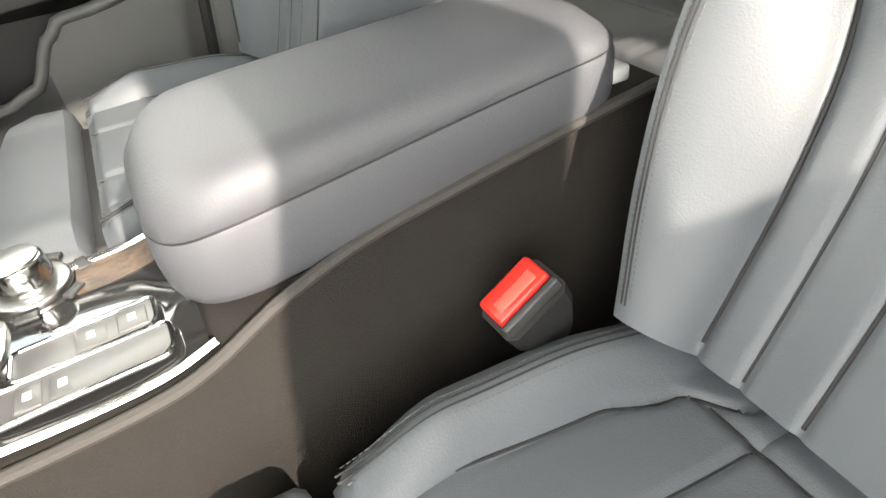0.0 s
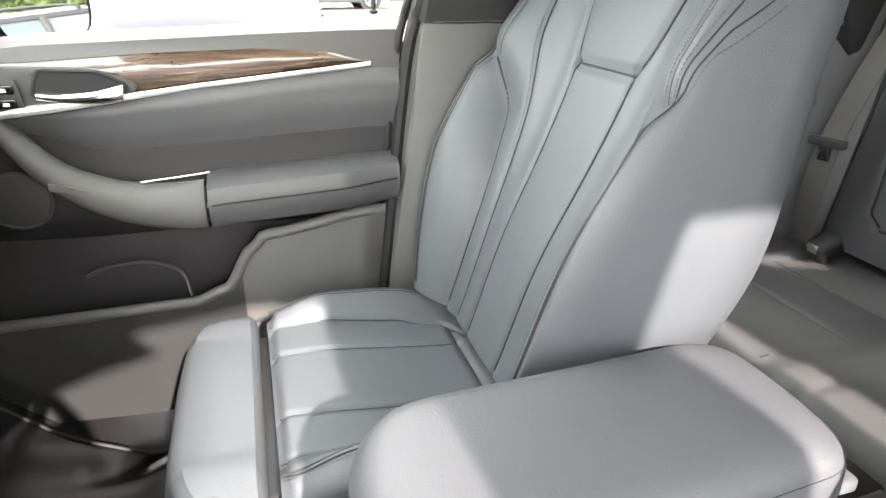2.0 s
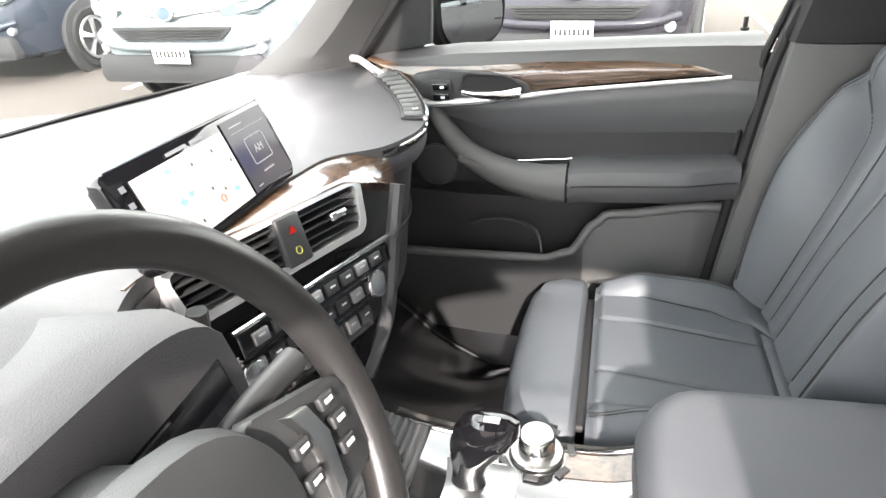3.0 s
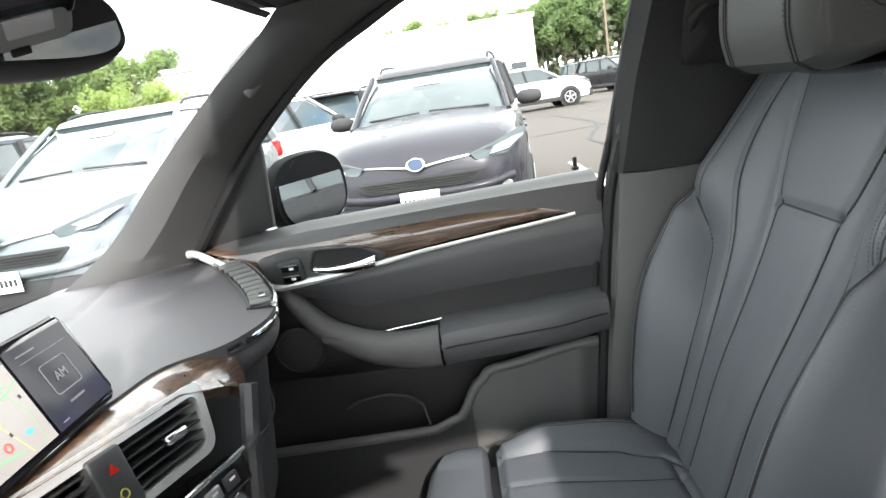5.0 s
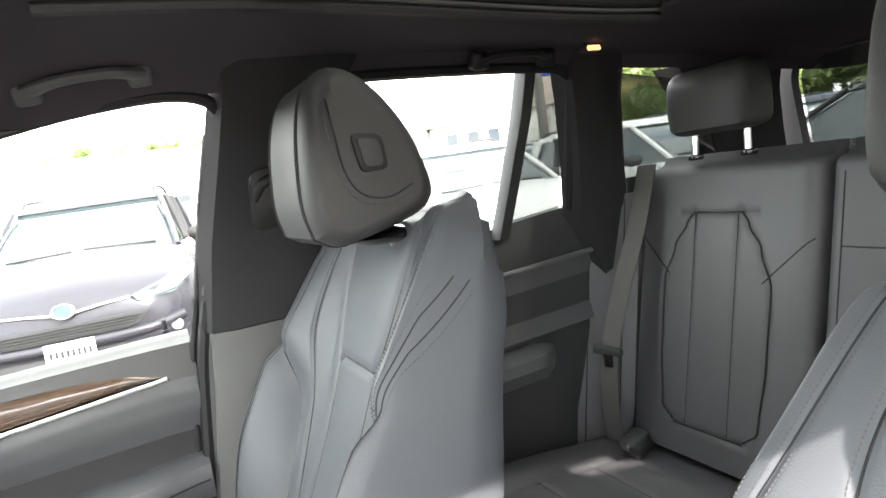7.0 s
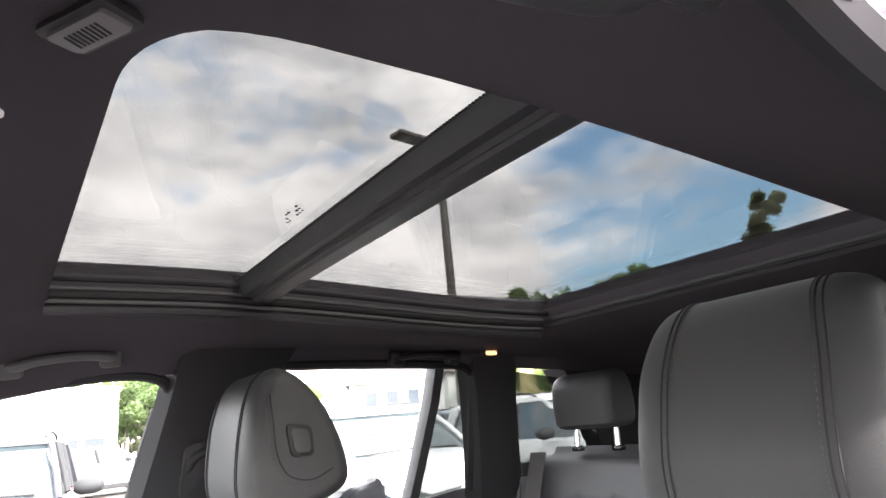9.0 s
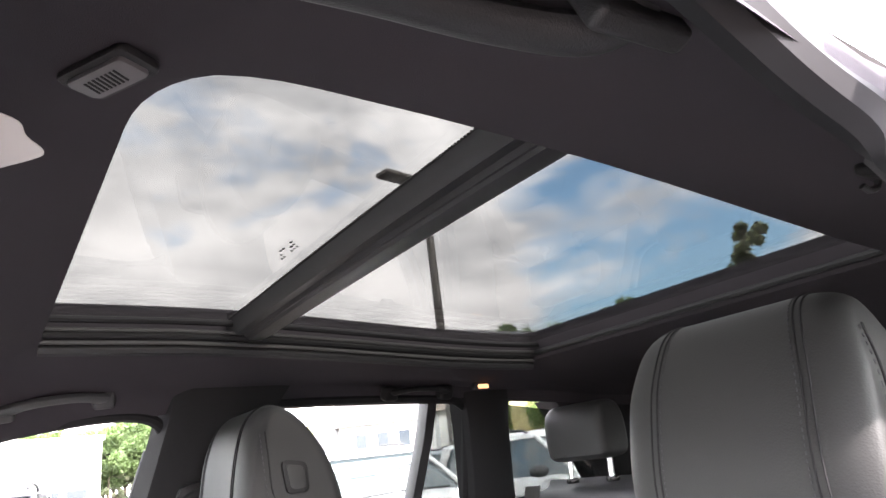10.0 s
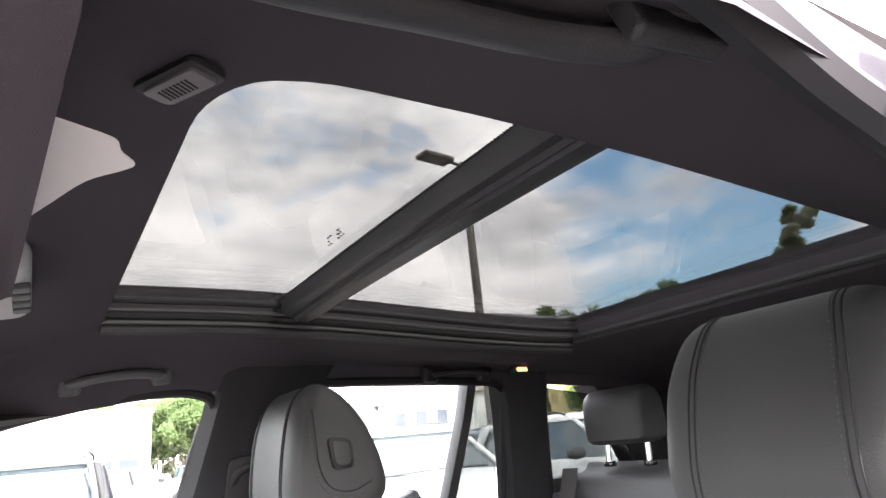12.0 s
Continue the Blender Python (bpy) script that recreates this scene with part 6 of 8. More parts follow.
def steering_wheel():
    w = thing("steering_wheel", "dark leather multifunction steering wheel with silver spokes", "steering wheel", (-0.362, 0.52, 1.028))
    M = pose(0, 0, 0, 65, 0, 0) @ pose(0, 0, 0, 0, 0, -12)
    bm = bmesh.new()
    ring_torus(bm, 0.176, 0.0165, M, 72, 14, 0.9)
    part("rim", bm, material("rim_leather", (0.024, 0.023, 0.022), 0.34, grain=0.1, grain_size=900), w, "smooth dark leather rim")
    bm = bmesh.new()
    rings = []
    for r, z in ((0.02, 0.020), (0.05, 0.019), (0.075, 0.012), (0.083, -0.005), (0.075, -0.03)):
        rings.append([M @ Vector((r * 1.0 * (abs(math.cos(a)) ** 0.8) * math.copysign(1, math.cos(a)), r * 0.86 * math.sin(a) - 0.008, z)) for a in [math.tau * k / 32 for k in range(32)]])
    loft(bm, rings)
    hub = part("airbag_hub", bm, PLASTIC_DARK, w, "padded airbag hub")
    bm = bmesh.new()
    disc(bm, 0.028, 0.006, M @ Matrix.Translation((0, 0, 0.021)), 36, 0.002)
    part("hub_emblem", bm, CHROME, hub, "round chrome emblem")
    for k, mat in enumerate((WHITE, material("emblem_blue", (0.02, 0.25, 0.65), 0.3))):
        for q in (0, 2):
            bm = bmesh.new()
            a0 = (q + k) * math.pi / 2
            prism(bm, [M @ Vector((0, 0, 0.0245))] + [M @ Vector((0.018 * math.cos(a0 + t), 0.018 * math.sin(a0 + t), 0.0245)) for t in np.linspace(0, math.pi / 2, 8)], M.to_3x3() @ Vector((0, 0, 0.0008)))
            part("emblem_field", bm, mat, hub, smooth=False)
    for s in (1, -1):
        bm = bmesh.new()
        prism(bm, [M @ Vector(p) for p in rounded([(s * 0.06, -0.045, -0.012), (s * 0.155, -0.036, -0.008), (s * 0.160, 0.030, -0.008), (s * 0.06, 0.045, -0.012)], 0.01)], M.to_3x3() @ Vector((0, 0, 0.016)), 0.004)
        sp = part("spoke", bm, PLASTIC_DARK, w)
        bm = bmesh.new()
        out = [(0.084, 0.034), (0.108, 0.030), (0.118, 0.006), (0.112, -0.030), (0.098, -0.040), (0.104, -0.008), (0.100, 0.016)]
        prism(bm, [M @ Vector((s * x, y, 0.006)) for x, y in out], M.to_3x3() @ Vector((0, 0, 0.008)), 0.002)
        part("silver_bracket", bm, SILVER, sp, "silver spoke bracket")
        for x, y in ((0.130, 0.022), (0.134, 0.006), (0.132, -0.012), (0.090, 0.010), (0.088, -0.012)):
            bm = bmesh.new()
            rbox(bm, (0.018, 0.010, 0.006), M @ Matrix.Translation((s * x, y, 0.010)), 0.002)
            part("spoke_button", bm, PLASTIC_DARK, sp)
            bm = bmesh.new()
            rbox(bm, (0.009, 0.003, 0.0006), M @ Matrix.Translation((s * x, y, 0.0133)), 0)
            part("button_print", bm, WHITE, sp, smooth=False)
        bm = bmesh.new()
        prism(bm, [M @ Vector((s * x, y, -0.03)) for x, y in ((0.09, 0.02), (0.14, 0.03), (0.15, -0.01), (0.10, -0.02))], M.to_3x3() @ Vector((0, 0, 0.006)), 0.002)
        part("shift_paddle", bm, SILVER, w, "silver shift paddle")
    bm = bmesh.new()
    prism(bm, [M @ Vector(p) for p in rounded([(-0.03, -0.06, -0.012), (0.03, -0.06, -0.012), (0.022, -0.165, -0.008), (-0.022, -0.165, -0.008)], 0.008)], M.to_3x3() @ Vector((0, 0, 0.012)), 0.003)
    part("lower_spoke", bm, SILVER, w)
    bm = bmesh.new()
    tube(bm, [M @ Vector((0, 0, -0.02)), M @ Vector((0, 0, -0.16))], lambda k: 0.055 + 0.02 * k, 20)
    part("column_shroud", bm, PLASTIC_DARK, w, "column shroud")
    for s in (1, -1):
        bm = bmesh.new()
        tube(bm, spline([M @ Vector((s * 0.05, 0.01, -0.06)), M @ Vector((s * 0.12, 0.03, -0.055)), M @ Vector((s * 0.19, 0.04, -0.05))], 5), lambda k: 0.007 + 0.005 * k, 10)
        part("column_stalk", bm, PLASTIC_DARK, w, "indicator stalk")
    return w


CONSOLE_TOP = [(p.x, p.y) for p in spline([(y, z, 0) for y, z in ((-0.17, 0.768), (0.0, 0.751), (0.13, 0.733), (0.21, 0.712), (0.27, 0.684), (0.32, 0.671), (0.42, 0.668), (0.54, 0.676), (0.64, 0.698), (0.76, 0.755))], 8)]


def console():
    c = thing("centre_console", "dark centre console with gloss panel, gear selector and carpeted sides", "console", (0, 0.2, 0.4))
    off = -c.location

    def put(name, bm, mat, label="", parent=None, smooth=True):
        ob = part(name, bm, mat, parent or c, label, smooth)
        if parent is None:
            ob.location = off
        return ob

    def top_z(y):
        return line1(CONSOLE_TOP, y)

    def half(y):
        return curve1([(-0.16, 0.088), (0.10, 0.098), (0.30, 0.112), (0.50, 0.118), (0.72, 0.125)], y)

    bm = bmesh.new()
    rings = []
    for y in np.linspace(-0.16, 0.74, 60):
        z, h = top_z(y), half(y)
        cx = 0.008
        rings.append([Vector(p) for p in ((cx + h, y, 0.44), (cx + h + 0.004, y, z - 0.03), (cx + h, y, z - 0.006), (cx + h - 0.008, y, z), (cx - h + 0.008, y, z), (cx - h, y, z - 0.006), (cx - h - 0.004, y, z - 0.03), (cx - h - 0.02, y, 0.44))])
    loft(bm, rings)
    put("console_body", bm, PLASTIC_SOFT, "grained console side")
    # strips along both upper rims, coloured paler to stand for the edge highlight
    for s in (1, -1):
        bm = bmesh.new()
        tube(bm, [(0.008 + s * (half(y) + 0.001), y, top_z(y) + 0.001) for y in np.linspace(-0.15, 0.60, 60)], 0.0055, 8)
        put("rim_strip", bm, RIM_LIT, "soft console rim, coloured paler for its highlight")
    # gloss panel
    bm = bmesh.new()
    sheet(bm, lambda u, v: Vector((lerp(-0.086, 0.108, u), lerp(0.268, 0.60, v), top_z(lerp(0.268, 0.60, v)) + 0.006 + 0.002 * math.sin(u * math.pi))), 16, 24, (0, 0, -0.01))
    pan = put("gloss_panel", bm, GLOSS_PANEL, "mirror-black trim panel")
    for x in (-0.090, 0.112):
        bm = bmesh.new()
        tube(bm, [(x, y, top_z(y) + 0.006) for y in np.linspace(0.262, 0.61, 24)], 0.0040, 8)
        put("chrome_edge", bm, CHROME, "chrome edge of the panel", parent=pan)
    bm = bmesh.new()
    sheet(bm, lambda u, v: Vector((lerp(0.062, 0.104, u), lerp(0.275, 0.36, v), top_z(lerp(0.275, 0.36, v)) + 0.0085)), 4, 8, (0, 0, -0.003))
    put("wood_inlay", bm, WOOD, "wood inlay beside the controller", parent=pan)
    # rotary controller
    K = Vector((0.098, 0.398, top_z(0.398) + 0.006))
    bm = bmesh.new()
    disc(bm, 0.036, 0.008, Matrix.Translation(K + Vector((0, 0, 0.004))), 40, 0.003)
    put("controller_base", bm, SILVER, "silver controller base")
    bm = bmesh.new()
    disc(bm, 0.0255, 0.028, Matrix.Translation(K + Vector((0, 0, 0.022))), 40, 0.003, 0.0235)
    kn = put("rotary_controller", bm, CHROME, "bright chrome rotary controller")
    bm = bmesh.new()
    disc(bm, 0.021, 0.003, Matrix.Translation(K + Vector((0, 0, 0.0365))), 36, 0.001)
    put("controller_top", bm, SILVER, "brushed touch top", parent=kn)
    for a in np.linspace(0.3, 5.9, 7):
        bm = bmesh.new()
        rbox(bm, (0.020, 0.010, 0.004), Matrix.Translation(K + Vector((0.046 * math.cos(a), 0.046 * math.sin(a), 0.004))) @ pose(0, 0, 0, 0, 0, math.degrees(a) + 90), 0.0015)
        put("controller_key", bm, PLASTIC_DARK)
    # gear selector
    G = Vector((0.030, 0.475, top_z(0.475) + 0.004))
    bm = bmesh.new()
    prism(bm, [G + p for p in rounded([(-0.036, -0.06, 0), (0.036, -0.06, 0), (0.036, 0.06, 0), (-0.036, 0.06, 0)], 0.02)], (0, 0, 0.006), 0.002)
    put("selector_plate", bm, SILVER, "silver selector surround")
    bm = bmesh.new()
    rings = []
    for z, w, l, dy in (((0.0, 0.016, 0.024, 0.0), (0.025, 0.014, 0.020, 0.0), (0.045, 0.018, 0.026, -0.004), (0.070, 0.022, 0.036, -0.014), (0.094, 0.024, 0.040, -0.024), (0.112, 0.020, 0.034, -0.030), (0.118, 0.010, 0.020, -0.031))):
        rings.append([G + Vector((w * math.cos(a), l * math.sin(a) + dy, z)) for a in [math.tau * q / 20 for q in range(20)]])
    loft(bm, rings)
    gs = put("gear_selector", bm, GLOSS_BLACK, "gloss black gear selector")
    bm = bmesh.new()
    rbox(bm, (0.010, 0.020, 0.003), pose(*(G + Vector((-0.006, -0.032, 0.1175))), 0, 0, 0), 0.001)
    put("selector_button", bm, SILVER, parent=gs)
    # two satin switch plates in chrome rims
    satin = material("satin_grey", (0.095, 0.095, 0.095), 0.30, mottle=0.04)
    for x0, x1, y0, y1, keys in ((-0.032, 0.006, 0.300, 0.410, ((0.318, 0.024), (0.350, 0.026))), (-0.074, -0.036, 0.292, 0.425, ((0.396, 0.020), (0.372, 0.020)))):
        corner = rounded([(x0, y0, 0), (x1, y0, 0), (x1, y1, 0), (x0, y1, 0)], 0.010, 5)
        lift = [Vector((p.x, p.y, top_z(p.y) + 0.0085)) for p in corner]
        bm = bmesh.new()
        prism(bm, lift, (0, 0, 0.004), 0.001)
        bank = put("switch_plate", bm, satin, "smooth satin switch plate")
        bm = bmesh.new()
        tube(bm, [p + Vector((0, 0, 0.004)) for p in lift + lift[:1]], 0.0022, 8, caps=False)
        put("plate_rim", bm, CHROME, "chrome rim", parent=bank)
        for yk, ln in keys:
            bm = bmesh.new()
            rbox(bm, (x1 - x0 - 0.010, ln, 0.004), ((x0 + x1) / 2, yk, top_z(yk) + 0.0135), 0.002)
            put("switch", bm, satin, parent=bank)
            bm = bmesh.new()
            rbox(bm, (0.008, 0.006, 0.0006), ((x0 + x1) / 2, yk, top_z(yk) + 0.0158), 0)
            put("switch_print", bm, WHITE, parent=bank, smooth=False)
    bm = bmesh.new()
    disc(bm, 0.011, 0.006, Matrix.Translation((-0.062, 0.428, top_z(0.43) + 0.010)), 28, 0.002)
    put("round_button", bm, GLOSS_BLACK, "round start-stop style button")
    # ribbed roller cover before the stack
    bm = bmesh.new()

    def rib(u, v):
        y = lerp(0.545, 0.700, v)
        return Vector((lerp(-0.085, 0.105, u), y, top_z(y) + 0.010 + 0.0022 * abs(math.sin(v * math.pi * 16)) + 0.02 * v))

    sheet(bm, rib, 6, 128, (0, 0, -0.012))
    put("roller_cover", bm, PLASTIC_DARK, "ribbed roller cover")
    return c


def armrest():
    a = thing("console_lid", "padded grey leather lid on the centre console", "storage lid", (0.005, 0.07, 0.74))
    y0, y1 = -0.185, 0.214

    def plan(inset):
        """Outline of the lid seen from above."""
        return rounded([(0.100 - inset, y0 + inset, 0), (0.099 - inset, y1 - inset, 0), (-0.104 + inset, y1 - inset - 0.006, 0), (-0.090 + inset, y0 + inset, 0)], [0.048, 0.082, 0.058, 0.044], 10)

    def level(p, f):
        """Height over the lid's base at a share f of its thickness."""
        k = (p.y - y0) / (y1 - y0)
        low, top = lerp(0.017, -0.024, smooth01(k * 1.05)), lerp(0.092, 0.078, k) - 0.010 * smooth01((k - 0.86) / 0.14)
        crown = 0.005 * (1 - (p.x / 0.1) ** 2) if f > 0.95 else 0.0
        f += 0.11 * (1 - k) * max(0.0, 1 - abs(f - 0.63) / 0.3)
        return Vector((p.x, p.y, lerp(low, top, f) + crown))

    def more(ring, k=8):
        out = []
        for j, (p, q) in enumerate(zip(ring, ring[1:] + ring[:1])):
            n = k if (j + 1) % 11 == 0 else 1
            out += [p.lerp(q, i / n) for i in range(n)]
        return out

    bm = bmesh.new()
    rings = []
    for inset, f in ((0.010, 0.0), (0.003, 0.06), (0.0, 0.16), (-0.0015, 0.35), (-0.001, 0.58), (0.0006, 0.615), (0.001, 0.625), (0.0, 0.65), (0.0010, 0.74), (0.0035, 0.84), (0.0085, 0.925), (0.016, 0.975), (0.030, 1.0), (0.055, 1.0), (0.075, 1.0)):
        rings.append([level(p, f) for p in more(plan(inset))])
    loft(bm, rings)
    lid = part("lid_pad", bm, LEATHER_ARM, a, "padded leather lid")
    q = bmesh.new()
    tube(q, rings[6] + rings[6][:1], 0.0011, 6, caps=False)
    part("lid_seam", q, THREAD, lid)
    q = bmesh.new()
    rbox(q, (0.03, 0.02, 0.015), (-0.070, -0.180, 0.045), 0.004)
    part("lid_hinge", q, SILVER_PLASTIC, a, "pale hinge cover")
    return a


# the console's plastic in a paler tone, for the highlight on its rims
RIM_LIT = material("rim_plastic", (0.045, 0.042, 0.039), 0.7, grain=0.6, grain_size=700, spec=0.3)
PLASTIC_SOFT = material("console_plastic", (0.020, 0.018, 0.016), 0.85, grain=1.0, grain_size=700, spec=0.2)
LEATHER_ARM = leather("arm_leather", (0.076, 0.079, 0.088), 0.55)
dashboard()
screen()
steering_wheel()
console()
armrest()


def floor_mat():
    m = thing("floor_mat", "black rubber mat under a wrinkled clear film in the passenger footwell", "mat", (0.40, 0.62, 0.40))
    bm = bmesh.new()
    rnd = random.Random(6)
    waves = [(rnd.uniform(20, 60), rnd.uniform(20, 60), rnd.uniform(0, 6)) for _ in range(6)]

    def f(u, v):
        x, y = lerp(0.155, 0.66, u), lerp(0.30, 0.93, v)
        z = 0.368 + (0.28 * smooth01((y - 0.55) / 0.45) if y > 0.55 else 0) + 0.004
        z += 0.0016 * sum(math.sin(a * x + b * y + c) for a, b, c in waves)
        return Vector((x - 0.40, y - 0.62, z - 0.40 + 0.004))

    sheet(bm, f, 60, 60, (0, 0, -0.006))
    part("mat", bm, RUBBER_MAT, m, "glossy black mat")
    bm = bmesh.new()
    rim = [f(0, v) for v in np.linspace(0, 1, 20)] + [f(u, 1) for u in np.linspace(0, 1, 16)] + [f(1, v) for v in np.linspace(1, 0, 20)] + [f(u, 0) for u in np.linspace(1, 0, 16)]
    tube(bm, rim, 0.004, 6)
    part("mat_edge", bm, RUBBER, m, "raised rubber edge")
    return m


floor_mat()


def rear_view_mirror():
    m = thing("rear_view_mirror", "black rear-view mirror on a stalk under the windscreen header", "mirror", (0.022, 0.652, 1.374))
    bm = bmesh.new()
    rings = []
    for y, s in ((-0.022, 0.90), (-0.018, 0.97), (0.0, 1.0), (0.015, 0.93), (0.028, 0.70), (0.034, 0.3)):
        rings.append([Vector((0.110 * s * (abs(math.cos(t)) ** 0.55) * math.copysign(1, math.cos(t)), y, 0.035 * s * (abs(math.sin(t)) ** 0.7) * math.copysign(1, math.sin(t)))) for t in [math.tau * k / 36 for k in range(36)]])
    loft(bm, rings)
    T = pose(0, 0, 0, -12, 0, -29)
    bm.transform(T)
    part("housing", bm, PLASTIC_DEEP, m, "black mirror housing")
    bm = bmesh.new()
    prism(bm, [T @ Vector((0.098 * (abs(math.cos(t)) ** 0.5) * math.copysign(1, math.cos(t)), -0.0225, 0.029 * (abs(math.sin(t)) ** 0.6) * math.copysign(1, math.sin(t)))) for t in [math.tau * k / 36 for k in range(36)]], T.to_3x3() @ Vector((0, -0.002, 0)))
    part("mirror_glass", bm, MIRROR, m, "silvered mirror glass")
    bm = bmesh.new()
    tube(bm, spline([(-0.02, 0.02, 0.01), (-0.025, 0.055, 0.045), (-0.03, 0.075, 0.075)], 5), 0.016, 12)
    part("stalk", bm, PLASTIC_DARK, m)
    bm = bmesh.new()
    rbox(bm, (0.12, 0.12, 0.05), pose(-0.02, 0.09, 0.05, -30, 0, 0), 0.02)
    part("sensor_cover", bm, PLASTIC_DEEP, m, "black sensor cover on the glass")
    return m


def roof_console():
    r = thing("roof_console", "dark roof console with reading lights and switches", "roof console", (0.0, 0.345, 1.538))
    bm = bmesh.new()
    rbox(bm, (0.22, 0.13, 0.035), pose(0, 0.012, 0, -9, 0, 0), 0.016, 5)
    part("console_shell", bm, SILVER_PLASTIC, r, "pale grey plastic shell")
    bm = bmesh.new()
    rbox(bm, (0.226, 0.060, 0.018), pose(0, 0.046, -0.014, -14, 0, 0), 0.008, 4)
    part("gloss_band", bm, GLOSS_BLACK, r, "gloss black band")
    for x in (-0.06, 0.06):
        bm = bmesh.new()
        rbox(bm, (0.05, 0.05, 0.006), pose(x, 0.02, -0.0185, -9, 0, 0), 0.002)
        part("lamp_lens", bm, WHITE, r, "milky lamp lens")
    for k in range(4):
        bm = bmesh.new()
        rbox(bm, (0.022, 0.016, 0.006), pose(-0.045 + 0.03 * k, -0.045, -0.0105, -9, 0, 0), 0.002)
        part("roof_switch", bm, PLASTIC_DARK, r)
    return r


def sun_visor(s, label):
    v = thing("sun_visor", label, "sun visor", side((0.355, 0.485, 1.486), s))
    T = pose(0, 0, 0, -12, 17 * s, -9 * s)
    bm = bmesh.new()
    prism(bm, [T @ Vector(p) for p in rounded([(-0.19, -0.085, -0.008), (0.19, -0.075, -0.008), (0.185, 0.075, -0.008), (-0.19, 0.08, -0.008)], 0.035)], T.to_3x3() @ Vector((0, 0, 0.018)), 0.006)
    part("visor_panel", bm, PILLAR, v, "cloth-covered panel")
    bm = bmesh.new()
    rbox(bm, (0.108, 0.084, 0.0012), T @ Matrix.Translation((s * 0.085, -0.02, -0.0095)), 0)
    lb = part("warning_label", bm, PAPER, v, "pale warning label", smooth=False)
    yl = material("label_yellow", (0.75, 0.65, 0.25), 0.7)
    bm = bmesh.new()
    rbox(bm, (0.108, 0.012, 0.0006), T @ Matrix.Translation((s * 0.085, 0.015, -0.0105)), 0)
    part("label_band", bm, yl, lb, smooth=False)
    for k in range(5):
        bm = bmesh.new()
        rbox(bm, (0.055 - 0.006 * (k % 2), 0.0025, 0.0005), T @ Matrix.Translation((s * 0.083, -0.008 - k * 0.0075, -0.0104)), 0)
        part("print_bar", bm, material("label_print", (0.35, 0.35, 0.35), 0.7), lb, smooth=False)
    bm = bmesh.new()
    tube(bm, [T @ Vector((-s * 0.19, 0.07, 0)), T @ Vector((-s * 0.215, 0.07, 0.01))], 0.008, 10)
    part("visor_clip", bm, PLASTIC_DARK, v)
    return v


def driver_visor():
    v = thing("sun_visor", "dark cloth driver sun visor with a white paper slip", "sun visor", (-0.46, 0.34, 1.466))
    bm = bmesh.new()
    edge = rounded([(-0.165, -0.064, 0.004), (0.17, -0.042, 0.004), (0.17, 0.11, -0.004), (-0.165, 0.11, -0.004)], 0.025)
    prism(bm, edge, (0, 0, -0.016), 0.005)
    part("visor_panel", bm, HEADLINER, v, "cloth-covered panel")
    bm = bmesh.new()
    slip = spline([(-0.052, -0.055, 0.0), (-0.046, -0.068, 0.0), (-0.040, -0.0785, 0.0), (-0.030, -0.0815, 0.0), (-0.020, -0.0875, 0.0), (-0.012, -0.0835, 0.0), (0.004, -0.071, 0.0), (0.034, -0.059, 0.0), (0.062, -0.048, 0.0)], 4)
    prism(bm, [p + Vector((0, 0, 0.0055)) for p in slip] + [Vector((0.062, -0.02, 0.0055)), Vector((-0.052, -0.02, 0.0055))], (0, 0, 0.0006))
    part("paper_slip", bm, PAPER, v, "white paper slip")
    bm = bmesh.new()
    tube(bm, [(0.165, 0.10, -0.004), (0.19, 0.10, 0.006)], 0.008, 10)
    part("visor_clip", bm, PLASTIC_DARK, v)
    return v


def grab_handle(at, x_way, label, size=0.19, mat=None, fat=1.0, cap=(0.036, 0.028, 0.034)):
    mat = mat or PLASTIC
    h = thing("grab_handle", label, "grab handle", at, "grab handles")
    s = 1 if at[0] > 0 else -1
    inn = Vector((-s, 0, -0.35)).normalized()
    up = Vector((0, 0, 1))
    ax = Vector(x_way).normalized()
    L = size / 2
    bm = bmesh.new()
    pts = spline([-ax * L, -ax * L * 0.88 + inn * 0.022 + up * -0.002, -ax * L * 0.5 + inn * 0.036 + up * 0.006, ax * 0 + inn * 0.038 + up * 0.008, ax * L * 0.5 + inn * 0.036 + up * 0.006, ax * L * 0.88 + inn * 0.022 - up * 0.002, ax * L], 6)
    tube(bm, pts, lambda k: fat * (0.009 + 0.004 * abs(2 * k - 1) ** 2), 12, 0.7)
    part("grip", bm, mat, h, "curved grip")
    for e in (-1, 1):
        bm = bmesh.new()
        rbox(bm, cap, frame_at(ax * L * 0.94 * e + inn * 0.4 * cap[1] - up * 0.006, ax, inn), 0.3 * cap[1])
        part("end_cap", bm, mat, h)
    return h


rear_view_mirror()
roof_console()
sun_visor(1, "dark cloth passenger sun visor with a pale warning label")
driver_visor()
grab_handle((0.548, 0.162, 1.522), (0, -1, 0.10), "dark folding grab handle over the passenger door", 0.155, PLASTIC, 1.25)
grab_handle((-0.590, 0.150, 1.530), (-0.05, -1, 0.05), "dark grab handle over the open driver door", 0.235, PLASTIC_DARK, 1.25, (0.060, 0.014, 0.030))
grab_handle((0.545, -0.555, 1.512), (0, -1, -0.02), "dark folding grab handle over the rear door", 0.16, PLASTIC_DEEP)


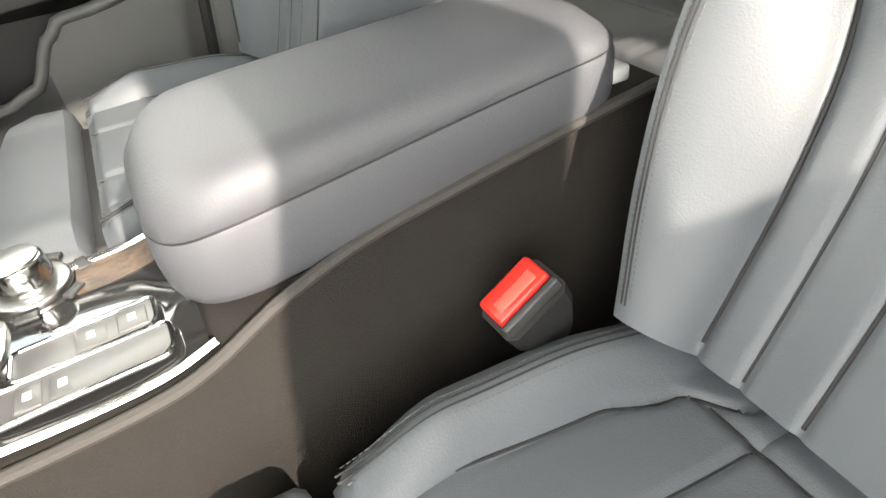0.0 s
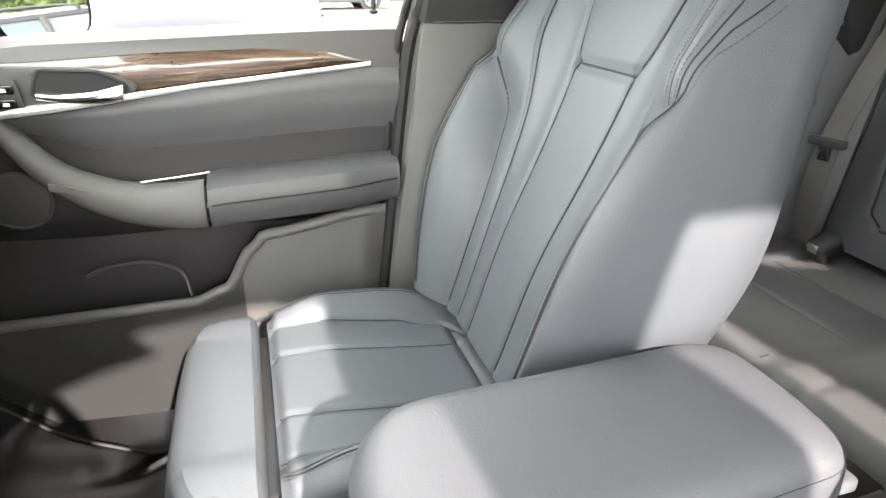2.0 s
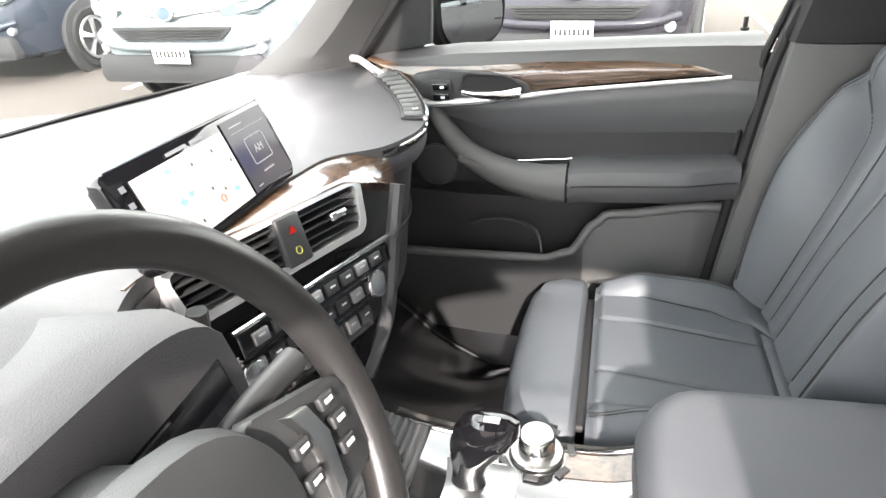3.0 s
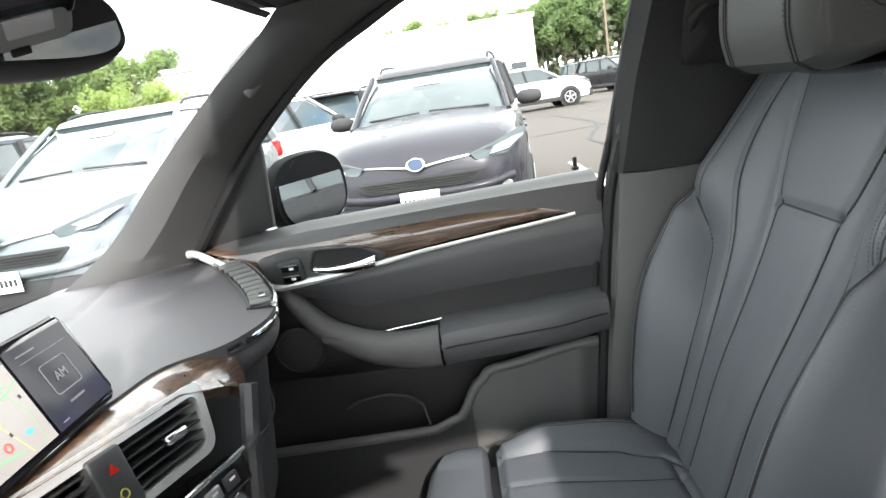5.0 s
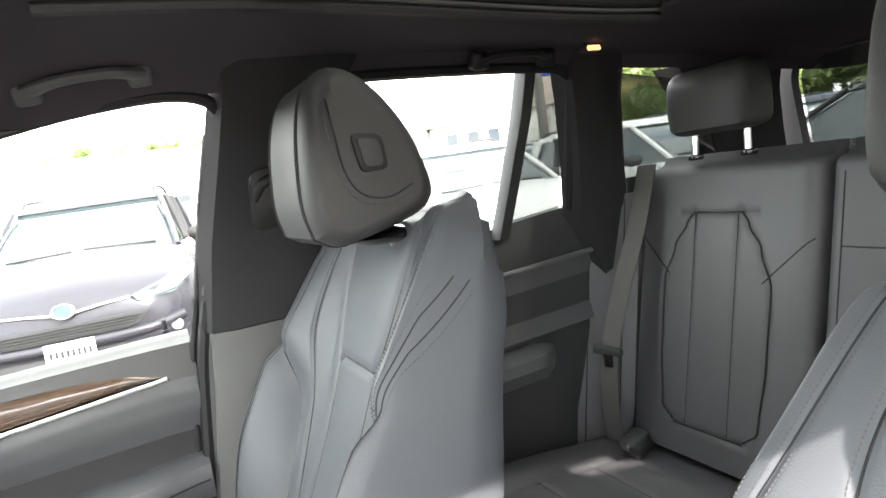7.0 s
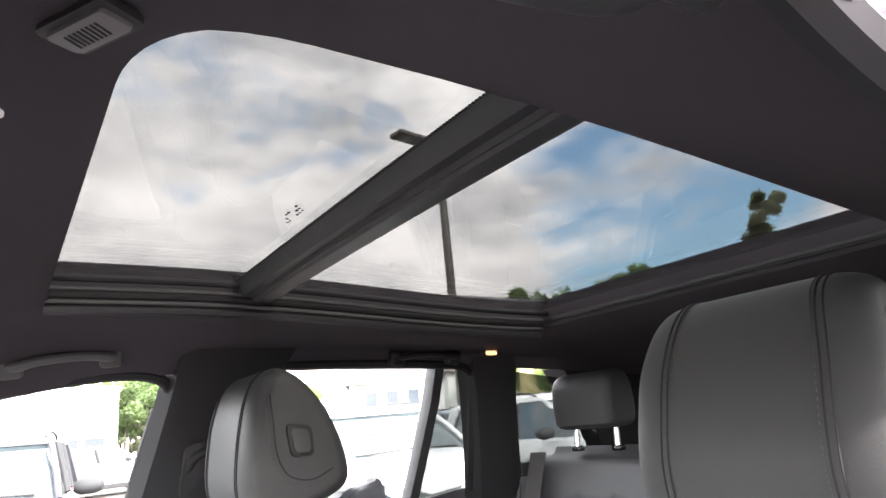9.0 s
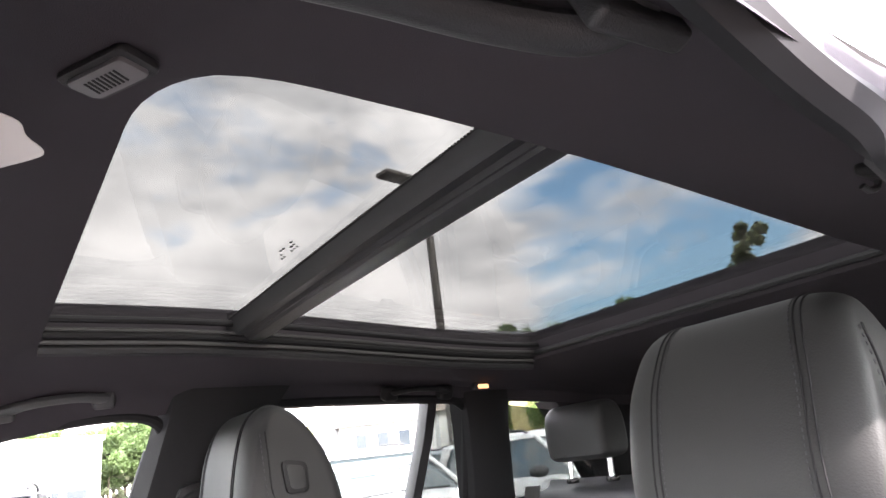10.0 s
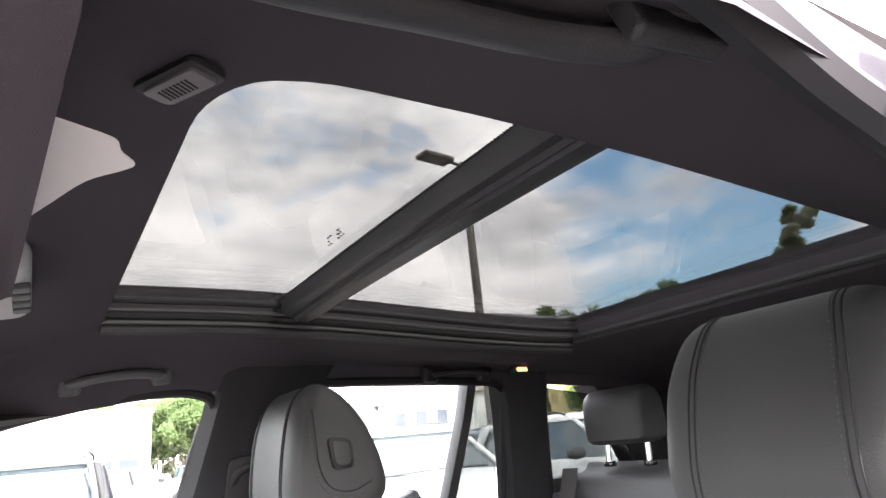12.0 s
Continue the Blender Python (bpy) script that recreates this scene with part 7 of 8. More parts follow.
def roof_lamp(at, s):
    l = thing("roof_lamp", "small amber courtesy lamp in the headliner", "lamp", at)
    bm = bmesh.new()
    rbox(bm, (0.02, 0.045, 0.014), pose(0, 0, 0, 0, 25 * s, 0), 0.004)
    part("lamp_body", bm, PLASTIC_DARK, l)
    bm = bmesh.new()
    rbox(bm, (0.006, 0.030, 0.010), pose(-0.011 * s, 0, -0.004, 0, 25 * s, 0), 0.002)
    part("lamp_lens", bm, glow("lamp_amber", (1.0, 0.50, 0.22), 0.30), l, "amber lens")
    return l


roof_lamp((0.492, -0.705, 1.507), 1)


def coat_hook():
    h = thing("coat_hook", "small dark coat hook in the headliner", "hook", (-0.545, -0.33, 1.532))
    bm = bmesh.new()
    rbox(bm, (0.022, 0.040, 0.012), pose(0, 0, 0, 0, -20, 0), 0.005)
    part("hook_base", bm, PLASTIC_DEEP, h, "oval base")
    bm = bmesh.new()
    tube(bm, spline([(0.004, -0.008, -0.004), (0.006, -0.007, -0.011), (0.009, 0.003, -0.014), (0.011, 0.009, -0.010)], 5), 0.003, 8)
    part("hook_arm", bm, PLASTIC_DARK, h, "curved arm")
    return h


coat_hook()


def roof_grille():
    g = thing("roof_microphone", "small slotted grey cover in a dark bezel in the headliner", "microphone", (-0.396, 0.222, 1.568))
    M = frame_at((0, 0, 0), (-0.86, -0.50, 0.0), (0.50, -0.86, -0.10)) @ Matrix.Scale(0.74, 4)
    n = (M.to_3x3() @ Vector((0, 0, 1))).normalized()
    up = n if n.z < 0 else -n
    bm = bmesh.new()
    prism(bm, [M @ p for p in rounded([(-0.036, -0.017, 0), (0.032, -0.017, 0), (0.036, 0.016, 0), (-0.030, 0.016, 0)], 0.006)], up * 0.005, 0.0015)
    part("bezel", bm, PLASTIC_DARK, g, "dark bezel")
    bm = bmesh.new()
    prism(bm, [M @ p + up * 0.004 for p in rounded([(-0.029, -0.012, 0), (0.026, -0.012, 0), (0.030, 0.011, 0), (-0.024, 0.011, 0)], 0.004)], up * 0.004, 0.0012)
    cover = part("cover", bm, material("lamp_grey", (0.20, 0.195, 0.20), 0.45), g, "grey cover")
    for k in range(8):
        bm = bmesh.new()
        rbox(bm, (0.0018, 0.013, 0.0016), M @ Matrix.Translation((-0.016 + 0.0042 * k, 0, 0)), 0)
        bm.transform(Matrix.Translation(up * 0.0078))
        part("slot", bm, RUBBER, cover, smooth=False)
    return g


roof_grille()

# ---- the car lot outside; the ground lies a little below the cabin's zero ----
GROUND = -0.085


def asphalt():
    m = material("asphalt", (0.072, 0.060, 0.053), 0.9, grain=0.8, grain_size=90, mottle=0.25, mottle_size=0.35)
    bm = bmesh.new()
    rings = []
    for r in (0.05, 4, 10, 25, 60, 150, 400, 1500):
        rings.append([Vector((r * math.cos(a), r * math.sin(a), GROUND)) for a in [math.tau * k / 48 for k in range(48)]])
    loft(bm, rings, True, False)
    tagged(part("ground", bm, m), "worn grey asphalt of a car lot", "ground", kind="structure")
    # tar seams and painted bay lines
    tar, paint = material("tar_seam", (0.03, 0.03, 0.03), 0.8), material("bay_paint", (0.55, 0.54, 0.50), 0.8, mottle=0.3, mottle_size=3)
    rnd = random.Random(3)
    bm = bmesh.new()
    for pts in (((6.5, -2.0), (9, -2.6), (12, -2.3), (16, -3.2), (22, -3.0)), ((9, -2.6), (10, -6), (12, -9)), ((14, 1), (15, -3), (17, -8))):
        sp = spline([(x, y, GROUND + 0.004) for x, y in pts], 8)
        band(bm, [p + Vector((0, rnd.uniform(-0.06, 0.06), 0)) for p in sp], (0.3, 1, 0), 0.09, 0.004, (0, 0, 1))
    tagged(part("tar_seams", bm, tar), "dark tar seams across the asphalt", "ground", kind="structure")
    bm = bmesh.new()
    for y in (-1.4, 2.0, 5.0, -4.6, -7.4):
        rbox(bm, (4.6, 0.10, 0.004), (7.2, y, GROUND + 0.004), 0)
    tagged(part("bay_lines", bm, paint), "faded white parking bay lines", "ground", kind="structure")


asphalt()

CAR_GLASS = material("car_glass", (0.05, 0.065, 0.07), 0.04, mottle=0.05, coat=0.3)
TYRE = material("tyre", (0.018, 0.018, 0.018), 0.85)
RIM = material("alloy_rim", (0.62, 0.62, 0.63), 0.3, metal=0.9)
LAMP = material("headlamp", (0.42, 0.44, 0.45), 0.08, metal=0.6)
TAIL = material("tail_lamp", (0.55, 0.02, 0.02), 0.15)
CLAD = material("black_cladding", (0.03, 0.03, 0.032), 0.7)


def paint(name, color, metal=0.15):
    return material(name, color, 0.28, metal=metal, coat=0.12, spec=0.3, mottle=0.03, mottle_size=2)


def suv_ring(x, k=1.0):
    """Outline of the lower body at x: half width, hood or belt height, floor height."""
    w = curve1([(-2.28, 0.70), (-2.05, 0.88), (-1.2, 0.925), (1.2, 0.925), (1.9, 0.895), (2.15, 0.82), (2.26, 0.70), (2.33, 0.58)], x)
    top = line1([(-2.28, 1.04), (-2.1, 1.11), (-1.0, 1.12), (0.9, 1.13), (1.15, 1.13), (1.7, 1.07), (2.05, 0.99), (2.2, 0.92), (2.29, 0.84), (2.33, 0.74)], x)
    low = line1([(-2.28, 0.42), (-2.0, 0.26), (2.0, 0.24), (2.2, 0.26), (2.33, 0.34)], x)
    dome = 0.05 * smooth01((x - 0.8) / 0.5)
    ring = []
    for y, z in ((1.0, 0.55), (0.985, 0.78), (0.93, 0.93), (0.80, 1.0)):
        ring.append((w * y, lerp(low, top, z)))
    ring += [(w * 0.45, top + dome * 0.8), (0.0, top + dome), (-w * 0.45, top + dome * 0.8)]
    for y, z in ((0.80, 1.0), (0.93, 0.93), (0.985, 0.78), (1.0, 0.55)):
        ring.append((-w * y, lerp(low, top, z)))
    ring += [(-w * 0.96, low + 0.06), (-w * 0.85, low), (w * 0.85, low), (w * 0.96, low + 0.06)]
    return [Vector((x, y, z)) for y, z in ring]


def suv(name, label, mat, m, group="parked cars", plate=True):
    """A parked mid-size SUV that faces its own +x."""
    c = thing(name, label, "car", (0, 0, 0), group)
    bm = bmesh.new()
    loft(bm, [suv_ring(x) for x in (-2.30, -2.26, -2.15, -1.9, -1.5, -1.0, -0.4, 0.3, 0.9, 1.2, 1.5, 1.8, 2.0, 2.14, 2.25, 2.32)])
    part("body", bm, mat, c, "painted body")
    # cabin glass and roof
    def deck(z, x0, x1, w0, w1):
        return rounded([(x1, w1, z), (x0, w0, z), (x0, -w0, z), (x1, -w1, z)], 0.12, 4)

    bm = bmesh.new()
    loft(bm, [deck(1.09, -2.12, 1.14, 0.81, 0.79), deck(1.34, -2.02, 0.74, 0.755, 0.72), deck(1.60, -1.90, 0.26, 0.67, 0.64)])
    part("cabin_glass", bm, CAR_GLASS, c, "dark windows")
    bm = bmesh.new()
    loft(bm, [deck(1.585, -1.98, 0.31, 0.695, 0.66), deck(1.635, -1.95, 0.24, 0.68, 0.64), deck(1.685, -1.7, 0.0, 0.56, 0.52), deck(1.695, -1.4, -0.4, 0.3, 0.3)])
    part("roof", bm, mat, c)
    for s in (1, -1):
        for pts, r, mt in ((((1.12, 0.785, 1.10), (0.74, 0.735, 1.34), (0.30, 0.665, 1.60)), 0.030, mat), (((-0.22, 0.81, 1.10), (-0.28, 0.755, 1.34), (-0.34, 0.685, 1.60)), 0.04, CLAD), (((-1.25, 0.81, 1.10), (-1.30, 0.76, 1.34), (-1.35, 0.69, 1.60)), 0.045, CLAD), (((-2.02, 0.81, 1.10), (-1.92, 0.75, 1.34), (-1.82, 0.68, 1.60)), 0.09, mat)):
            bm = bmesh.new()
            tube(bm, [(x, s * y, z) for x, y, z in pts], r, 8)
            part("window_post", bm, mt, c)
        bm = bmesh.new()
        tube(bm, spline([(0.08, s * 0.61, 1.65), (-0.1, s * 0.61, 1.70), (-0.8, s * 0.62, 1.725), (-1.6, s * 0.63, 1.705), (-1.75, s * 0.63, 1.65)], 5), 0.016, 8)
        part("roof_rail", bm, CLAD, c, "black roof rail")
        bm = bmesh.new()
        rings = [[Vector((0.66 + dx * 0.09 * r, s * (1.0 + dy * 1.2), 1.17 + dz * 0.075 * r)) for dx, dz in [(math.cos(a), math.sin(a)) for a in [math.tau * k / 16 for k in range(16)]]] for dy, r in ((-0.10, 0.5), (-0.06, 0.95), (0.03, 1.0), (0.09, 0.75), (0.11, 0.3))]
        loft(bm, rings)
        part("wing_mirror", bm, CLAD, c, "dark wing mirror")
        # headlamps sweep back along the wing
        bm = bmesh.new()
        prism(bm, [Vector(p) for p in rounded([(2.275, s * 0.46, 0.775), (2.215, s * 0.72, 0.80), (2.02, s * 0.865, 0.90), (1.86, s * 0.895, 0.975), (2.0, s * 0.82, 0.965), (2.19, s * 0.62, 0.895), (2.285, s * 0.42, 0.835)], 0.015, 3)], (0.040, s * 0.03, 0.006), 0.008)
        hl = part("headlight", bm, CAR_GLASS, c, "clear headlight in a dark housing")
        bm = bmesh.new()
        prism(bm, [Vector(p) for p in ((2.275, s * 0.60, 0.812), (2.225, s * 0.75, 0.835), (2.08, s * 0.885, 0.925), (2.16, s * 0.80, 0.915), (2.25, s * 0.64, 0.868))], (0.022, s * 0.014, 0.0), 0.004)
        part("lamp_lens", bm, LAMP, hl)
        bm = bmesh.new()
        disc(bm, 0.045, 0.06, frame_at((2.235, s * 0.72, 0.545), (0, 1, 0), (0, 0, 1)), 18, 0.01)
        part("fog_lamp", bm, LAMP, c, "round fog lamp")
        bm = bmesh.new()
        rbox(bm, (0.10, 0.26, 0.22), pose(-2.20, s * 0.72, 0.95, 0, -8, 18 * s), 0.04)
        part("tail_light", bm, TAIL, c, "red tail light")
        for x in (1.38, -1.32):
            bm = bmesh.new()
            disc(bm, 0.415, 0.06, frame_at((x, s * 0.905, 0.345), (1, 0, 0), (0, 0, 1)), 32, 0.01)
            part("wheel_arch", bm, CLAD, c, "black wheel arch")
            w = bmesh.new()
            ring_torus(w, 0.285, 0.075, frame_at((x, s * 0.86, 0.345), (1, 0, 0), (0, 0, 1)), 36, 10, 1.35)
            ty = part("wheel", w, TYRE, c, "black tyre")
            w = bmesh.new()
            F = frame_at((x, s * 0.945, 0.345), (1, 0, 0), (0, 0, 1))
            ring_torus(w, 0.215, 0.018, F, 32, 6)
            for k in range(5):
                a = math.tau * k / 5 + 0.3
                for d in (-0.10, 0.10):
                    tube(w, [F @ Vector((0.03 * math.cos(a), 0.03 * math.sin(a), 0)), F @ Vector((0.215 * math.cos(a + d), 0.215 * math.sin(a + d), 0))], 0.018, 6)
            disc(w, 0.05, 0.02, F, 16, 0.004)
            part("rim", w, RIM, ty, "alloy rim")
        bm = bmesh.new()
        rbox(bm, (2.2, 0.05, 0.16), (0.02, s * 0.915, 0.33), 0.02)
        part("side_sill", bm, CLAD, c, "black side sill")
        for x in (0.25, -0.85):
            bm = bmesh.new()
            rbox(bm, (0.18, 0.03, 0.03), (x, s * 0.935, 0.86), 0.01)
            part("door_handle", bm, mat, c)
    # nose: upper bar with emblem, grille slot and dark lower bumper
    bm = bmesh.new()
    tube(bm, spline([(2.285, 0.46, 0.830), (2.325, 0.25, 0.815), (2.345, 0.0, 0.79), (2.325, -0.25, 0.815), (2.285, -0.46, 0.830)], 6), 0.012, 8)
    part("nose_bar", bm, SILVER, c, "chrome nose bar")
    bm = bmesh.new()
    ring_torus(bm, 0.056, 0.009, frame_at((2.362, 0, 0.815), (0, 1, 0), (-0.2, 0, 0.98)) @ Matrix.Diagonal((1.25, 0.9, 1, 1)), 28, 8)
    em = part("front_emblem", bm, CHROME, c, "oval chrome emblem")
    bm = bmesh.new()
    disc(bm, 0.052, 0.03, frame_at((2.350, 0, 0.815), (0, 1, 0), (-0.2, 0, 0.98)) @ Matrix.Diagonal((1.25, 0.9, 1, 1)), 28, 0.004)
    part("emblem_field", bm, material("emblem_blue_grey", (0.035, 0.06, 0.12), 0.2), em, "blue-grey field")
    bm = bmesh.new()
    prism(bm, rounded([(2.305, 0.56, 0.715), (2.305, -0.56, 0.715), (2.318, -0.44, 0.615), (2.318, 0.44, 0.615)], 0.03, 4), (0.03, 0, 0), 0.008)
    g = part("grille", bm, CLAD, c, "black lower grille")
    for k in range(4):
        bm = bmesh.new()
        rbox(bm, (0.012, 0.84 + 0.05 * k, 0.007), (2.352, 0, 0.632 + 0.021 * k), 0.002)
        part("grille_bar", bm, TYRE, g)
    bm = bmesh.new()
    prism(bm, rounded([(2.24, 0.74, 0.50), (2.24, -0.74, 0.50), (2.22, -0.78, 0.28), (2.22, 0.78, 0.28)], 0.05, 4), (0.10, 0, 0), 0.02)
    part("front_bumper", bm, CLAD, c, "dark lower bumper")
    bm = bmesh.new()
    tube(bm, spline([(2.20, 0.78, 0.62), (2.325, 0.52, 0.575), (2.340, 0.0, 0.565), (2.325, -0.52, 0.575), (2.20, -0.78, 0.62)], 6), 0.038, 10)
    part("bumper_lip", bm, mat, c)
    if plate:
        bm = bmesh.new()
        rbox(bm, (0.012, 0.33, 0.155), (2.388, 0.0, 0.525), 0.004)
        p = part("dealer_plate", bm, WHITE, c, "white dealer plate", smooth=False)
        bm = bmesh.new()
        for k in range(8):
            rbox(bm, (0.004, 0.020, 0.050), (2.396, -0.125 + 0.036 * k, 0.520), 0)
        part("plate_bars", bm, CLAD, p, smooth=False)
    bm = bmesh.new()
    tube(bm, [(1.04, 0.60, 1.165), (1.02, 0.0, 1.19)], 0.010, 6)
    tube(bm, [(1.04, -0.10, 1.185), (1.02, -0.62, 1.17)], 0.010, 6)
    part("wiper", bm, CLAD, c, "black wipers")
    bm = bmesh.new()
    rbox(bm, (0.004, 0.26, 0.09), pose(0.505, -0.05, 1.475, 0, -60, 0), 0)
    part("price_sheet", bm, PAPER, c, "white paper behind the windscreen", smooth=False)
    bm = bmesh.new()
    rbox(bm, (0.32, 1.18, 0.035), (-2.02, 0, 1.64), 0.015)
    part("roof_spoiler", bm, CLAD, c, "dark tail spoiler")
    c.matrix_basis = m
    return c


P_GREY = paint("grey_paint", (0.036, 0.034, 0.043))
P_SILVER = paint("silver_paint", (0.19, 0.22, 0.235), 0.3)
P_DARK = paint("dark_paint", (0.030, 0.037, 0.052))
P_WHITE = paint("white_paint", (0.62, 0.62, 0.61), 0.0)
P_BLACK = paint("black_paint", (0.015, 0.015, 0.017))
P_RED = paint("red_paint", (0.42, 0.03, 0.03))
P_TEAL = paint("teal_paint", (0.05, 0.10, 0.11))


def park(x, y, heading):
    return pose(x, y, GROUND, 0, 0, heading)


grey = suv("parked_suv", "grey metallic suv parked nose towards the passenger window", P_GREY, park(7.15, 0.42, 174))


def repaint(name, label, mat, m):
    ob = copy_thing(grey, m)
    ob.name = name
    tagged(ob, label)
    for ch in ob.children_recursive:
        if ch.type == "MESH" and ch.data.materials and ch.data.materials[0] is P_GREY:
            ch.data = bpy.data.meshes.get(ch.data.name + "_" + mat.name) or ch.data.copy()
            if ch.data.materials[0] is P_GREY:
                ch.data.name = ch.data.name.split(".")[0] + "_" + mat.name
                ch.data.materials[0] = mat
    return ob


repaint("parked_suv", "silver suv parked beyond the windscreen", P_SILVER, park(6.35, 3.62, 178))
repaint("parked_suv", "dark slate suv parked at the end of the row", P_DARK, park(7.25, 7.0, 180))
repaint("parked_suv", "dark suv farther along the row", P_BLACK, park(7.4, 10.2, 180))
repaint("parked_suv", "white suv seen side-on across the lot", P_WHITE, park(26.3, -3.0, -86))
repaint("parked_suv", "black suv parked beyond the white one", P_BLACK, park(33.5, -8.3, -150))
repaint("parked_suv", "white suv at the far edge of the lot", P_WHITE, park(39, -10.8, -160))
repaint("parked_suv", "dark suv at the far edge of the lot", P_TEAL, park(41, -8.6, -160))
repaint("parked_suv", "white suv seen from behind between two others", P_WHITE, park(11.8, 3.6, -28))
repaint("parked_suv", "dark suv beyond the white one", P_BLACK, park(16.0, 2.2, -20))
repaint("parked_suv", "red car in the next row", P_RED, park(19.0, 4.4, -15))
repaint("parked_suv", "silver car in the next row", P_SILVER, park(19.5, 7.4, -15))
repaint("parked_suv", "white suv parked beside the rear window", P_WHITE, park(6.6, -3.55, 176))
repaint("parked_suv", "white car parked behind the rear door", P_WHITE, park(6.2, -6.5, 178))
repaint("parked_suv", "dark suv facing the quarter window", P_BLACK, park(12.4, -12.2, 120))
repaint("parked_suv", "dark teal car in the back row", P_TEAL, park(8.6, -10.4, 60))
repaint("parked_suv", "slate car seen through the cargo window", P_DARK, park(5.6, -9.6, 100))
repaint("parked_suv", "grey car in the back row", P_SILVER, park(14.8, -9.0, 30))
repaint("parked_suv", "dark car behind the tailgate", P_TEAL, park(0.8, -9.5, 90))
repaint("parked_suv", "black suv in the row behind, side-on to the door mirror", P_BLACK, park(3.6, -7.4, 20))


# ---- buildings ----
def building(name, label, corner, length, depth, height, heading, wall_mat, win_rows, roof="flat", roof_mat=None):
    """corner: the front left corner seen from the lot; the front runs along its own +x, the depth along +y."""
    b = thing(name, label, "building", (0, 0, 0))
    bm = bmesh.new()
    rbox(bm, (length, depth, height), (length / 2, depth / 2, height / 2), 0.03, 1)
    part("wall", bm, wall_mat, b)
    if roof == "gable":
        bm = bmesh.new()
        prism(bm, [Vector(p) for p in ((-0.3, -0.35, height), (-0.3, depth + 0.35, height), (-0.3, depth / 2, height + depth * 0.42))], (length + 0.6, 0, 0))
        part("roof", bm, roof_mat, b, "pitched roof")
    else:
        bm = bmesh.new()
        rbox(bm, (length + 0.3, depth + 0.3, 0.35), (length / 2, depth / 2, height + 0.1), 0.03, 1)
        part("roof", bm, roof_mat or wall_mat, b, "flat roof edge")
    dark, trim = material("far_glass", (0.05, 0.06, 0.07), 0.1), WHITE
    for z, w, h, n, margin in win_rows:
        for k in range(n):
            x = lerp(margin, length - margin, (k + 0.5) / n)
            bm = bmesh.new()
            rbox(bm, (w + 0.16, 0.08, h + 0.16), (x, -0.02, z), 0.01, 1)
            f = part("window", bm, trim, b)
            bm = bmesh.new()
            rbox(bm, (w, 0.06, h), (x, -0.05, z), 0.005, 1)
            part("pane", bm, dark, f)
    b.matrix_basis = pose(*corner, GROUND, 0, 0, heading)
    return b


W_WHITE = material("white_cladding", (0.80, 0.80, 0.78), 0.7, mottle=0.05, mottle_size=0.3)
W_YELLOW = material("yellow_siding", (0.62, 0.52, 0.25), 0.8, mottle=0.06)
W_RED = material("red_siding", (0.28, 0.06, 0.05), 0.8)
R_GREY = material("grey_shingles", (0.16, 0.15, 0.15), 0.9, mottle=0.25)
W_PALE = material("pale_siding", (0.72, 0.72, 0.70), 0.8, mottle=0.05)
building("showroom", "long white showroom building with a low window band", (49, 24), 31.0, 14, 5.7, -86, W_WHITE, [(1.75, 1.2, 1.5, 18, 0.6)])
building("warehouse", "low white warehouse far across the lot", (62, 56), 30.0, 12, 4.0, -78, W_WHITE, [(1.5, 1.6, 1.2, 8, 1.5)])
building("red_house", "small dark red house with a pitched roof", (47.5, -19.0), 4.4, 6, 2.9, -116, W_RED, [(1.5, 0.8, 1.0, 2, 0.6)], "gable", R_GREY)
building("white_house", "tall white house with rows of windows", (44, -21.5), 9.5, 8, 4.6, -118, W_PALE, [(1.2, 0.8, 1.1, 5, 0.8), (3.4, 0.8, 1.1, 5, 0.8)], "gable", R_GREY)
building("pale_house", "pale house with a brownish roof", (31, -21.5), 6.5, 7, 4.2, -122, W_PALE, [(1.3, 0.8, 1.1, 3, 0.8)], "gable", material("tan_shingles", (0.30, 0.25, 0.22), 0.9))
building("yellow_building", "tall pale yellow building with paired windows", (23.5, -20.6), 9.5, 8, 5.9, -132, W_YELLOW, [(1.2, 1.5, 1.2, 3, 1.0), (3.0, 0.8, 1.1, 4, 0.8), (4.9, 0.8, 1.1, 4, 0.8)])
building("far_house", "small pale house behind the lot", (13, -26), 6.5, 6, 2.9, -150, W_PALE, [(1.4, 0.8, 1.0, 3, 0.6)], "gable", R_GREY)


def block_wall():
    bm = bmesh.new()
    rbox(bm, (2.6, 0.8, 0.8), pose(9.4, -8.0, GROUND + 0.4, 0, 0, -40), 0.04)
    return tagged(part("concrete_block", bm, material("tan_concrete", (0.48, 0.42, 0.30), 0.9, mottle=0.15)), "tan concrete block at the foot of the light pole", "block")


block_wall()


